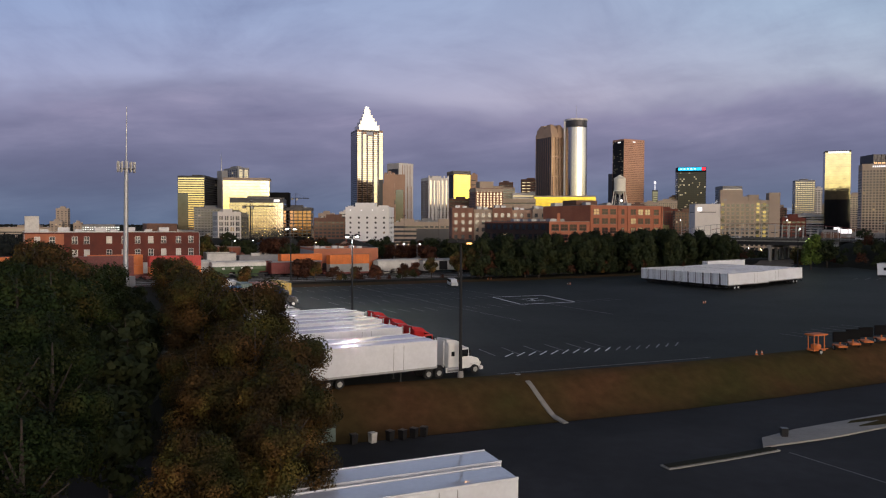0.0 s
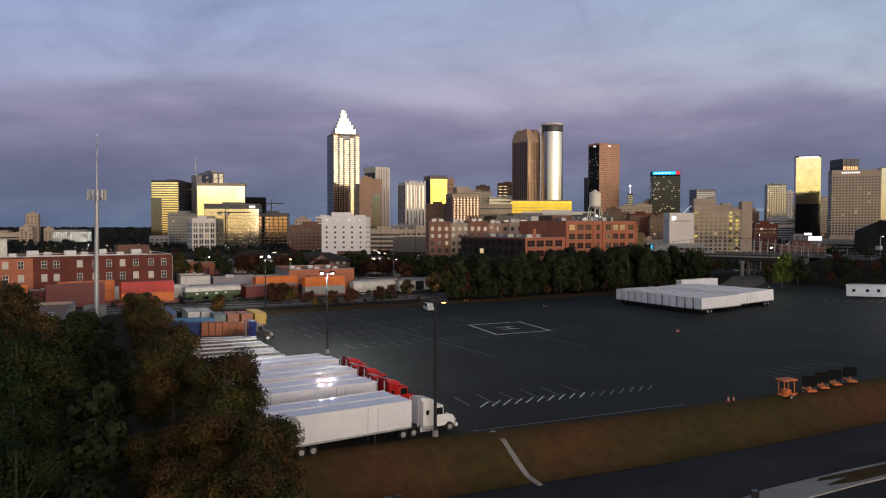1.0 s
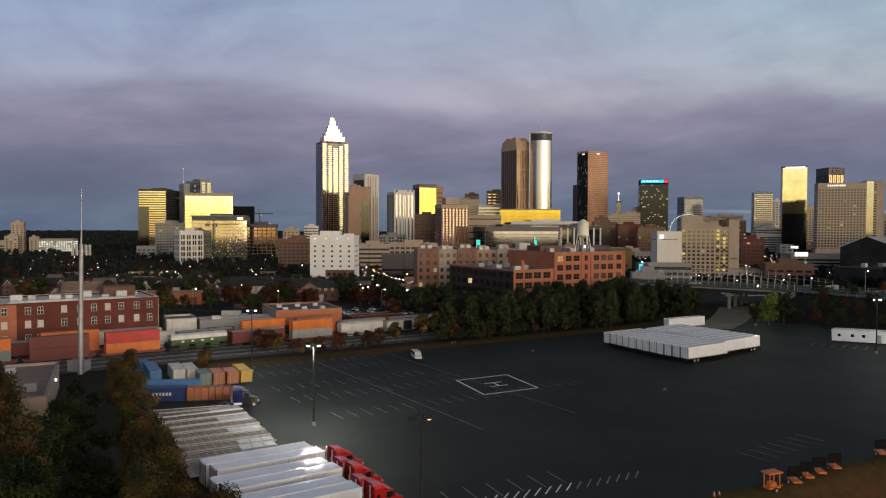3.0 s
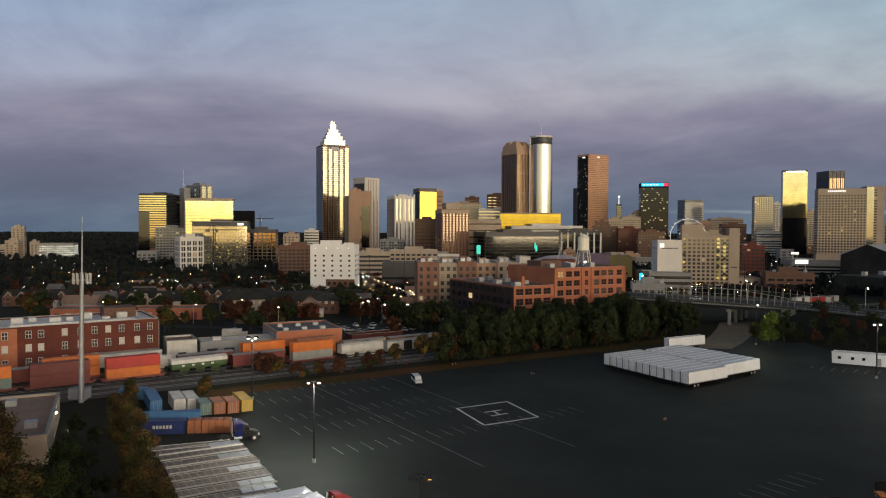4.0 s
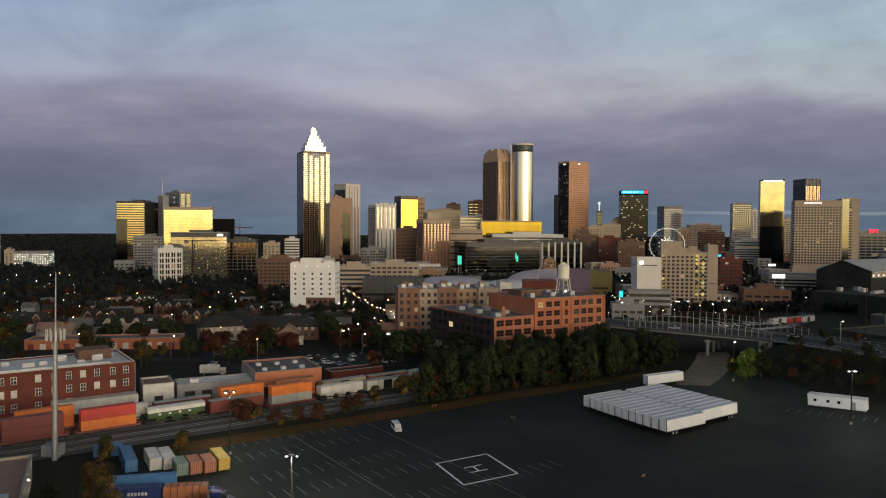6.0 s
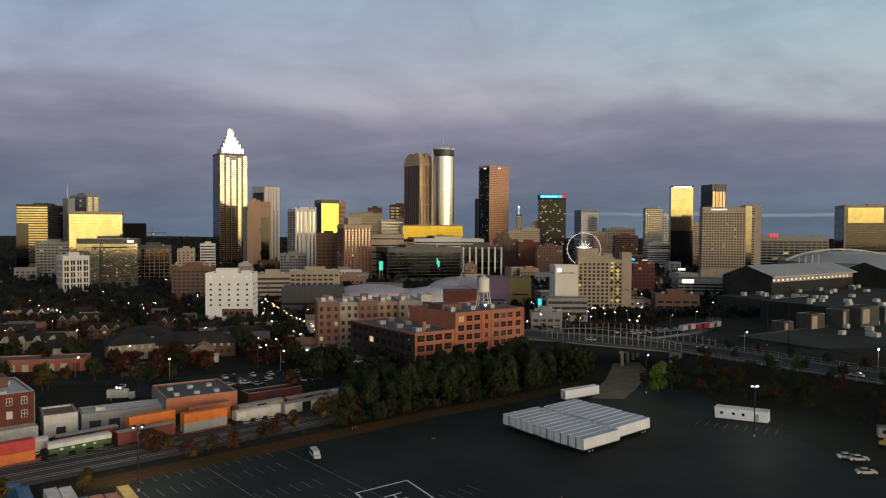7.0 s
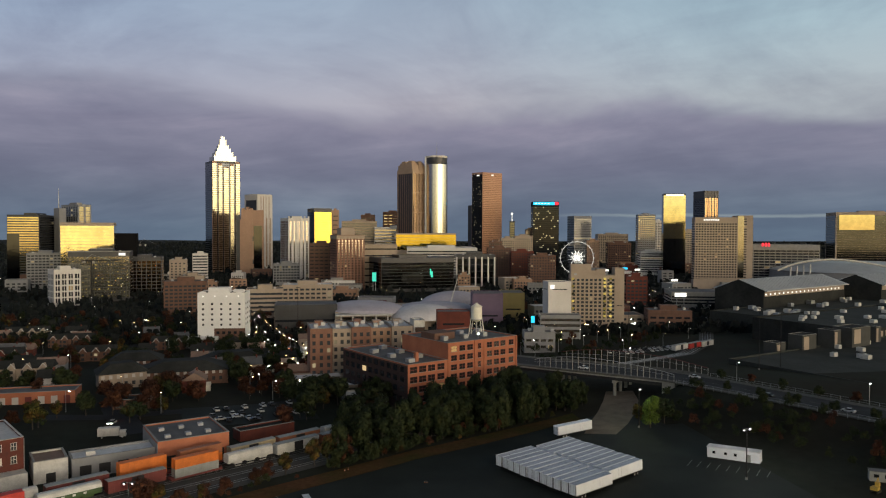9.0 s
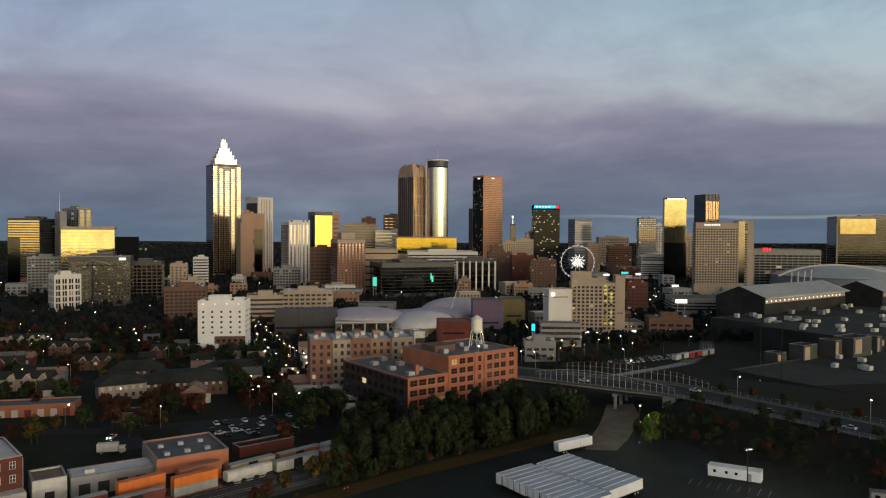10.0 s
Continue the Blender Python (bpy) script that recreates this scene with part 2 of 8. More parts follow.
STONE_BROWN = surface("brown_granite_cladding", (0.34, 0.2, 0.13), 0.42, 0.1, 0.05, 0.2, None, 0.05, 2)
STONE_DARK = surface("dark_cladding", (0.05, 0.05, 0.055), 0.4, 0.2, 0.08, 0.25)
ROOF_WHITE = surface("white_roof_membrane", (0.72, 0.72, 0.74), 0.75, 0, 0.12, 0.25)
ROOF_GREY = surface("gravel_roof", (0.14, 0.14, 0.145), 0.9, 0, 0.1, 0.35, None, 0.2, 3)
ROOF_DARK = surface("dark_shingle_roof", (0.024, 0.025, 0.024), 0.9, 0, 0.05, 0.5, (0.044, 0.045, 0.042), 0.3, 5, spec=0.15)
ROOF_BROWN = surface("stained_tan_roof", (0.27, 0.18, 0.14), 0.9, 0, 0.12, 0.3)
MIRROR_GOLD = glass_wall("gold_reflective_glass", (0.46, 0.40, 0.25))
MIRROR_YELLOW = glass_wall("deep_gold_glass", (0.42, 0.34, 0.07))
GRANITE_ROSE = surface("rose_granite_cladding", (0.46, 0.235, 0.145), 0.5, 0.05, 0.05, 0.15, None, 0.05, 2)
GRANITE = surface("warm_granite_cladding", (0.46, 0.32, 0.22), 0.5, 0.05, 0.05, 0.2, None, 0.05, 2)
MIRROR_PALE = glass_wall("pale_gold_reflective_glass", (0.72, 0.68, 0.46))
MIRROR_DRUM = glass_wall("silver_drum_glass", (0.44, 0.42, 0.385), 0.16)
MIRROR_PIER = glass_wall("warm_pier_glass", (0.31, 0.30, 0.22), 0.1)
MIRROR_SILVER = glass_wall("silver_reflective_glass", (0.28, 0.265, 0.24), 0.1)
MIRROR_DARK = glass_wall("dark_reflective_glass", (0.07, 0.075, 0.085), 0.06)
MIRROR_BRONZE = glass_wall("bronze_reflective_glass", (0.27, 0.18, 0.105), 0.08)
MIRROR_CLEAR = glass_wall("clear_office_glass", (0.44, 0.42, 0.35), 0.06, 0.85)
MIRROR_SMOKE = glass_wall("smoked_glass", (0.14, 0.147, 0.147), 0.07)
WIN_DARK = window_glass("dark_windows", (0.03, 0.033, 0.04), (1.0, 0.72, 0.38), 0.03, 0.6, 0.3)
WIN_OFFICE = window_glass("office_windows", (0.12, 0.13, 0.14), (1.0, 0.80, 0.48), 0.035, 0.4, 0.6)
WIN_NIGHT = window_glass("dark_office_windows", (0.02, 0.022, 0.025), (1.0, 0.86, 0.58), 0.1, 0.55, 0.1)
WIN_ROSE = window_glass("rose_tinted_windows", (0.22, 0.12, 0.08), (1.0, 0.8, 0.5), 0.012, 0.4, 0.4)
WIN_FACTORY = window_glass("sooty_factory_windows", (0.035, 0.03, 0.03), (1.0, 0.62, 0.25), 0.02, 0.5, 0.3)
WIN_YELLOW = window_glass("yellow_lit_windows", (0.05, 0.05, 0.03), (1.0, 0.75, 0.2), 0.6, 0.7, 0.1)
WIN_GLINT = window_glass("reflecting_windows", (0.32, 0.29, 0.25), (1.0, 0.78, 0.4), 0.02, 0.6, 0.8)
WIN_PALE = window_glass("pale_blind_windows", (0.6, 0.56, 0.52), (1.0, 0.8, 0.5), 0.0, 0.4, 0.1)
LAMP_WHITE = glow("white_floodlight", (1.0, 0.97, 0.92), 90)
LAMP_WARM = glow("sodium_lamp", (1.0, 0.5, 0.16), 38)
LAMP_DIM = glow("dim_sodium_lamp", (1.0, 0.45, 0.12), 5)
LAMP_COOL = glow("cool_street_lamp", (0.95, 0.97, 0.9), 38)
SIGN_BLUE = glow("blue_sign_light", (0.03, 0.55, 0.9), 1.6)
SIGN_RED = glow("red_sign_light", (1.0, 0.04, 0.06), 1.8)
SIGN_WHITE = glow("white_sign_light", (1.0, 0.96, 0.92), 1.3)
SIGN_TURQUOISE = glow("turquoise_sign_light", (0.08, 0.8, 0.6), 1.0)
BARK = surface("grey_bark", (0.06, 0.048, 0.04), 0.95, 0, 1.5, 0.3, None, 0.5, 6)
LEAF_GREEN = leaf("green_foliage", (0.003, 0.008, 0.002), (0.015, 0.030, 0.008), (0.050, 0.070, 0.017), ((0.006, 0.011, 0.004), (0.028, 0.036, 0.010), (0.095, 0.072, 0.02)))
LEAF_AUTUMN = leaf("autumn_foliage", (0.010, 0.009, 0.004), (0.052, 0.032, 0.012), (0.18, 0.092, 0.028), ((0.008, 0.013, 0.004), (0.042, 0.047, 0.013), (0.16, 0.125, 0.026)))
LEAF_BRIGHT = leaf("yellow_green_foliage", (0.03, 0.05, 0.01), (0.07, 0.11, 0.02), (0.12, 0.17, 0.03))
LEAF_RUST = leaf("rust_foliage", (0.024, 0.012, 0.008), (0.055, 0.022, 0.013), (0.1, 0.042, 0.02))
# far foliage: the blue of distance haze is mixed into the leaf colours
LEAF_HAZED = leaf("far_hazed_foliage", (0.007, 0.010, 0.011), (0.013, 0.017, 0.018), (0.026, 0.028, 0.027))
LEAF_DARK = leaf("dark_evergreen_foliage", (0.010, 0.017, 0.009), (0.021, 0.031, 0.013), (0.045, 0.05, 0.018))

# ---- mesh helpers ----
class Build:
    """Gathers boxes, prisms and tubes into one mesh."""

    def __init__(self):
        self.v, self.f = [], []

    def box(self, x0, y0, z0, x1, y1, z1, m=None):
        n = len(self.v)
        for p in ((x0, y0, z0), (x1, y0, z0), (x1, y1, z0), (x0, y1, z0), (x0, y0, z1), (x1, y0, z1), (x1, y1, z1), (x0, y1, z1)):
            self.v.append(tuple(m @ Vector(p)) if m else p)
        self.f += [[n + i for i in q] for q in ((3, 2, 1, 0), (4, 5, 6, 7), (0, 1, 5, 4), (1, 2, 6, 5), (2, 3, 7, 6), (3, 0, 4, 7))]
        return self

    def prism(self, outline, z0, z1, top=1.0, m=None):
        """An upright prism over a counter-clockwise outline; top scales the upper outline about its middle."""
        n, k = len(self.v), len(outline)
        cx, cy = sum(p[0] for p in outline) / k, sum(p[1] for p in outline) / k
        for s, z in ((1.0, z0), (top, z1)):
            for x, y in outline:
                p = (cx + (x - cx) * s, cy + (y - cy) * s, z)
                self.v.append(tuple(m @ Vector(p)) if m else p)
        self.f.append([n + i for i in reversed(range(k))])
        self.f.append([n + k + i for i in range(k)])
        for i in range(k):
            j = (i + 1) % k
            self.f.append([n + i, n + j, n + k + j, n + k + i])
        return self

    def cyl(self, x, y, z0, z1, r0, r1=None, sides=12, m=None):
        r1 = r0 if r1 is None else r1
        ring = [(x + r0 * math.cos(2 * math.pi * i / sides), y + r0 * math.sin(2 * math.pi * i / sides)) for i in range(sides)]
        return self.prism(ring, z0, z1, max(r1 / r0, 0.001), m)

    def tube(self, a, b, r0, r1=None, sides=6):
        a, b = Vector(a), Vector(b)
        q = (b - a).to_track_quat("Z", "Y").to_matrix().to_4x4()
        return self.cyl(0, 0, 0, (b - a).length, r0, r1, sides, Matrix.Translation(a) @ q)

    def profile(self, outline, x0, x1, m=None):
        """A prism along x over an outline in (y, z)."""
        n, k = len(self.v), len(outline)
        for x in (x0, x1):
            for y, z in outline:
                self.v.append(tuple(m @ Vector((x, y, z))) if m else (x, y, z))
        self.f.append([n + i for i in range(k)][::-1])
        self.f.append([n + k + i for i in range(k)])
        for i in range(k):
            j = (i + 1) % k
            self.f.append([n + i, n + j, n + k + j, n + k + i])
        return self

    def quad(self, a, b, c, d):
        n = len(self.v)
        self.v += [tuple(a), tuple(b), tuple(c), tuple(d)]
        self.f.append([n, n + 1, n + 2, n + 3])
        return self

    def mesh(self, name, material, bevel=0.0, smooth=False):
        me = bpy.data.meshes.new(name)
        me.from_pydata(self.v, [], self.f)
        if bevel:
            bm = bmesh.new()
            bm.from_mesh(me)
            bmesh.ops.bevel(bm, geom=bm.edges[:], offset=bevel, segments=2, affect="EDGES", clamp_overlap=True)
            bmesh.ops.recalc_face_normals(bm, faces=bm.faces[:])
            bm.to_mesh(me)
            bm.free()
        me.validate()
        me.materials.append(material)
        if smooth:
            for p in me.polygons:
                p.use_smooth = True
        return me


def part(name, b, material, parent, label="", m=None, bevel=0.0, smooth=False):
    """Links a build (or a finished mesh) as one mesh object under its thing or part."""
    data = b if isinstance(b, bpy.types.Mesh) else b.mesh(name, material, bevel, smooth)
    ob = new(name, data)
    ob.parent = parent
    if m is not None:
        ob.matrix_basis = m
    if label:
        tagged(ob, label)
    return ob


def thing(name, m, label, category, group="", kind=""):
    ob = new(name)
    ob.matrix_basis = m
    return tagged(ob, label, category, group, kind)


# ---- the lie of the land ----
TILT = -0.0183


def smooth(a, b, v):
    t = min(max((v - a) / (b - a), 0.0), 1.0)
    return t * t * (3 - 2 * t)


def lot_z(x):
    """The lot dips towards its middle and climbs to the east."""
    return TILT * max(x, -145) if x < 25 else TILT * 25 + 0.0003 * (min(x, 140) - 25) ** 2


def near_edge(x):
    return 77.1 + 0.46 * min(max(x, -45), 120)


def far_edge(x):
    return 207.5 + 0.68 * min(max(x, -100), 30) + 0.5 * min(max(x - 30, 0), 75)


ROAD_A = Vector((93.5, 313.5))
ROAD_U = Vector((0.770, -0.637)).normalized()
ROAD_N = Vector((0.637, 0.770)).normalized()
DECK = 10.8


def bend(s):
    """How far the raised road has swung towards the lot beyond the bridge."""
    d = max(s - 50.0, 0.0)
    return 0.41 * (d - 8.0 * (1 - math.exp(-d / 8.0)))


def road_rise(x, y, z):
    """The bank that carries the road up to the bridge."""
    p = Vector((x, y)) - ROAD_A
    s, n = p.dot(ROAD_U), p.dot(ROAD_N)
    n += bend(s)
    up = smooth(-26, -1, n) * (1 - smooth(30, 56, n)) * smooth(50, 66, s)
    return (DECK - 0.3 - z) * up


def height(x, y):
    """The ground: the lot falls gently across the view; a bank leads down to the lower road; the town lies a little lower."""
    z = lot_z(x)
    away = smooth(280, 510, y)
    z = z * (1 - away) - 8.0 * away
    if -14 > x:
        bank = smooth(-14, -30, x)
    else:
        bank = 0.0
    z -= 3.3 * smooth(0.4, 8.2, near_edge(x) - y) * (1 - 0.3 * bank)
    return z + road_rise(x, y, z)


def on_lot(x, y, turn=0.0, lift=0.0):
    """A pose on the sloping lot."""
    return Matrix.Translation((x, y, height(x, y) + lift)) @ pose(0, 0, 0, 0, math.degrees(-math.atan((lot_z(x + 2) - lot_z(x - 2)) / 4)), 0) @ pose(0, 0, 0, 0, 0, turn)


def sheet(name, material, xs, y_of, lift, label, rows=12, category="ground"):
    """A paved or planted strip that follows the ground: y_of(x) gives its two edges."""
    b = Build()
    for x in xs:
        a, c = y_of(x)
        for j in range(rows + 1):
            y = a + (c - a) * j / rows
            b.v.append((x, y, height(x, y) + lift))
    for i in range(len(xs) - 1):
        for j in range(rows):
            p = i * (rows + 1) + j
            b.f.append([p, p + rows + 1, p + rows + 2, p + 1])
    ob = new(name, b.mesh(name, material, smooth=True))
    return tagged(ob, label, category, kind="structure")


def steps(a, b, n):
    return [a + (b - a) * i / n for i in range(n + 1)]

# ---- buildings ----
def windows_on(root, face, w, d, z0, z1, fh, band, bay, pier, glass, proud=0.12, inset=0.6, name="glazing"):
    """Rows of windows on one face: F front, L left, R right. The rows are too fine to pick apart and stay one part."""
    length = w if face == "F" else d
    n = max(1, int((z1 - z0) / fh))
    b = Build()
    if bay:
        k = max(1, int((length - 2 * inset) / bay))
        step = (length - 2 * inset) / k
        spans = [(inset + i * step + step * pier / 2, inset + (i + 1) * step - step * pier / 2) for i in range(k)]
    else:
        spans = [(inset, length - inset)]
    hi = fh * band
    for a, c in spans:
        if face == "F":
            b.box(a, -proud, 0, c, 0.3, hi)
        elif face == "L":
            b.box(-proud, a, 0, 0.3, c, hi)
        else:
            b.box(w - 0.3, a, 0, w + proud, c, hi)
    rows, faces = list(b.v), list(b.f)
    g = Build()
    for i in range(n):
        k, lift = len(g.v), z0 + (i + 0.5 - band / 2) * fh
        g.v += [(x, y, z + lift) for x, y, z in rows]
        g.f += [[q + k for q in f] for f in faces]
    ob = part(name, g, glass, root)
    tagged(ob, kind="stuff")


def tower(name, label, x, y, turn, w, d, h, wall, glass, side=None, fh=3.9, band=0.6, bay=0.0, pier=0.3, base=-8.0, foot=4.0, cap=1.5,
          roof=None, plant=True, faces="FLR", inset=0.6, category="building", proud=0.12):
    """A block with a parapet, rows of windows on the faces seen and a plant room on its roof. The pose is its front left foot."""
    root = thing(name, pose(x, y, base, 0, 0, turn), label, category)
    b = Build().box(0, 0, 0, w, d, h - 0.8)
    part("wall", b, wall, root)
    p = Build()
    t = min(0.5, w * 0.05)
    p.box(0, 0, h - 0.8, w, t, h).box(0, d - t, h - 0.8, w, d, h).box(0, t, h - 0.8, t, d - t, h).box(w - t, t, h - 0.8, w, d - t, h)
    part("parapet", p, wall, root)
    part("roof", Build().box(t, t, h - 0.8, w - t, d - t, h - 0.55), roof or ROOF_GREY, root)
    for f in faces:
        windows_on(root, f, w, d, foot, h - cap, fh, band, bay, pier, glass if f == "F" or side is None else side, proud, inset)
    if plant and w > 9:
        q = Build().box(w * 0.3, d * 0.3, h - 0.55, w * 0.7, d * 0.75, h + 3.2)
        part("plant_room", q, wall, root, bevel=0.1)
        r = random.Random(int(abs(x) * 7 + h))
        for i in range(2):
            ux, uy = r.uniform(0.08, 0.24) * w if i % 2 else r.uniform(0.74, 0.88) * w, r.uniform(0.12, 0.8) * d
            part("rooftop_unit", Build().box(ux, uy, h - 0.55, ux + 2.2, uy + 2.8, h + 1.1), STEEL, root, bevel=0.08)
    return root


def block(root, name, x0, y0, z0, x1, y1, z1, material, label="", bevel=0.0):
    return part(name, Build().box(x0, y0, z0, x1, y1, z1), material, root, label, bevel=bevel)


def ribs(root, w, z0, z1, n, width, material, proud=0.5):
    me = Build().box(-width / 2, -proud, 0, width / 2, 0.2, z1 - z0).mesh("rib", material)
    for i in range(n + 1):
        part("rib", me, material, root, m=Matrix.Translation((width / 2 + i * (w - width) / n, 0, z0)))

# ---- ground and paving ----
DIRT = surface("pale_trodden_dirt", (0.2, 0.16, 0.12), 0.95, 0, 0.2, 0.35, None, 0.3, 3)
PURPLE = surface("purple_cladding", (0.13, 0.085, 0.15), 0.6, 0, 0.1, 0.2)
OCHRE = surface("ochre_cladding", (0.26, 0.21, 0.08), 0.7, 0, 0.1, 0.2)
WIN_LIT = window_glass("lit_deck_openings", (0.3, 0.3, 0.3), (0.95, 1.0, 0.85), 0.85, 1.4, 0.1)


def build_ground():
    """One sheet to the horizon, finer near the lot."""
    xs = [-9000, -6500, -4500, -3200, -2200, -1500, -1000, -700, -500, -380, -300] + steps(-240, 300, 54) + [360, 440, 560, 740, 1000, 1500, 2200, 3200, 4500, 6500, 9000]
    ys = [-2000, -1400, -900, -400, -200, -100, -40] + steps(0, 340, 85) + [360, 390, 430, 480, 540, 640, 800, 1100, 1600, 2300, 3300, 4700]
    b = Build()
    for y in ys:
        for x in xs:
            r = math.hypot(x, y)
            far = smooth(1700, 4200, r) * (0.0 if y < 0 else 1.0)
            # unseen land behind the camera is sunk so tower glass mirrors the low glow
            b.v.append((x, y, height(x, y) - (1.2 if -6 < near_edge(x) - y < 16 and -40 < x < 112 else 0.1) - 42 * smooth(300, 1500, -y) + far * (10 + 16 * noise.noise(Vector((x * 0.0011, y * 0.0011, 3.0))))))
    n = len(xs)
    for j in range(len(ys) - 1):
        for i in range(n - 1):
            p = j * n + i
            b.f.append([p, p + 1, p + n + 1, p + n])
    tagged(new("ground", b.mesh("ground", SOIL, smooth=True)), "dark earth and scrub reaching to the horizon", "ground", kind="structure")


build_ground()
sheet("lot", ASPHALT, steps(-62, 128, 48), lambda x: ((near_edge(x) if x > -16 else 70.0 + (-16 - x) * 1.65) + 0.6, far_edge(x) - 0.5), 0.0, "dark worn asphalt of the big trailer lot", 40, "parking lot")
sheet("grass_bank", GRASS, steps(-22, 110, 44), lambda x: (near_edge(x) - 8.6, near_edge(x) + 0.55), 0.03, "dry brown and green grass bank", 8, "grass bank")
sheet("lower_road", ROAD, steps(-40, 110, 40), lambda x: (near_edge(x) - 60, near_edge(x) - 8.65), 0.0, "grey asphalt of the lower yard", 16, "road")
sheet("grass_verge", GRASS, steps(-60, 96, 40), lambda x: (far_edge(x) - 0.4, far_edge(x) + 9), 0.03, "strip of dry brown grass beside the lot", 4, "grass")


def lot_sheet(name, outline, lift, material, parent):
    b = Build()
    b.v = [(x, y, height(x, y) + lift) for x, y in outline]
    b.f = [list(range(len(outline)))]
    return part(name, b, material, parent)


def line(parent, x0, y0, x1, y1, width=0.15, lift=0.012, name="line", paint_mat=None):
    """A painted line on the lot."""
    a, c = Vector((x0, y0)), Vector((x1, y1))
    s = (c - a).normalized()
    q = Vector((-s.y, s.x)) * width / 2
    lot_sheet(name, [tuple(a - q), tuple(c - q), tuple(c + q), tuple(a + q)], lift, paint_mat or PAINT_LINE, parent)


helipad = thing("helipad_marking", Matrix(), "white painted square with a letter H on the asphalt", "road marking", kind="structure")
corners = [(7.6, 166.3), (19.9, 173.7), (25.4, 160.0), (13.0, 152.6)]
for i in range(4):
    (ax, ay), (bx, by) = corners[i], corners[(i + 1) % 4]
    line(helipad, ax, ay, bx, by, 0.5, 0.02, paint_mat=PAINT_BRIGHT)
hx, hy = 16.4, 163.0
e1, e2 = Vector((0.857, 0.515)), Vector((0.34, -0.94))
for s in (-1, 1):
    a = Vector((hx, hy)) + e2 * 1.6 * s
    line(helipad, *(a - e1 * 2.4), *(a + e1 * 2.4), 0.45, 0.02, "letter_stroke", PAINT_BRIGHT)
line(helipad, *(Vector((hx, hy)) - e2 * 1.6), *(Vector((hx, hy)) + e2 * 1.6), 0.45, 0.024, "letter_stroke", PAINT_BRIGHT)

LU = Vector((math.cos(radians(33)), math.sin(radians(33))))
LV = Vector((-LU.y, LU.x))
stalls = thing("stall_markings", Matrix(), "faded white parking stall lines", "road marking", kind="structure")
for row, (v0, u0, u1) in enumerate(((118, 60, 122), (131, 58, 100), (144, 58, 96), (157, 60, 96), (170, 62, 96))):
    u = u0
    while u < u1:
        a = LU * u + LV * (v0 + (2.4 if row % 2 else 0))
        c = a + LV * 5.2
        line(stalls, a.x, a.y, c.x, c.y, 0.14)
        u += 3.0
for i in range(17):
    a = Vector((6.4 + i * 1.53, 91.2 + i * 0.71))
    c = a + Vector((1.25, 3.0))
    line(stalls, a.x, a.y, c.x, c.y, 0.2, paint_mat=PAINT_BRIGHT if i < 10 else None)
for i in range(6):
    a = Vector((3.2 + i * 3.1, 96.4 + i * 1.75))
    c = a + Vector((2.0, -4.6))
    line(stalls, a.x, a.y, c.x, c.y, 0.16)
for u in (78, 100):
    a, c = LU * u + LV * 100, LU * u + LV * 176
    line(stalls, a.x, a.y, c.x, c.y, 0.16)
for i in range(9):
    a = Vector((108.6 + i * 2.0, 203.6 - i * 1.9))
    c = a + Vector((3.6, 3.9))
    line(stalls, a.x, a.y, c.x, c.y, 0.16)
for i in range(7):
    a = LU * (104 + i * 2.7) + LV * 63
    c = a + LV * 5
    line(stalls, a.x, a.y, c.x, c.y, 0.14)
line(stalls, 5, 80.6, 33, 94.0, 0.18)


# ---- vehicles ----
def wheel(parent, x, y, r=0.51, width=0.3, dual=False, out=1):
    """A wheel with its axle along y; out: the side on which its hub shows."""
    w = width * (2 if dual else 1)
    m = Matrix.Translation((x, y, r)) @ pose(0, 0, 0, 90, 0, 0)
    tyre = part("wheel", Build().cyl(0, 0, -w / 2, w / 2, r, r, 18), RUBBER, parent, m=m, bevel=0.04)
    face = -out * w / 2
    part("rim", Build().cyl(0, 0, min(face, face - out * 0.03), max(face, face - out * 0.03), r * 0.56, r * 0.56, 14), WHEEL_ALLOY, tyre)


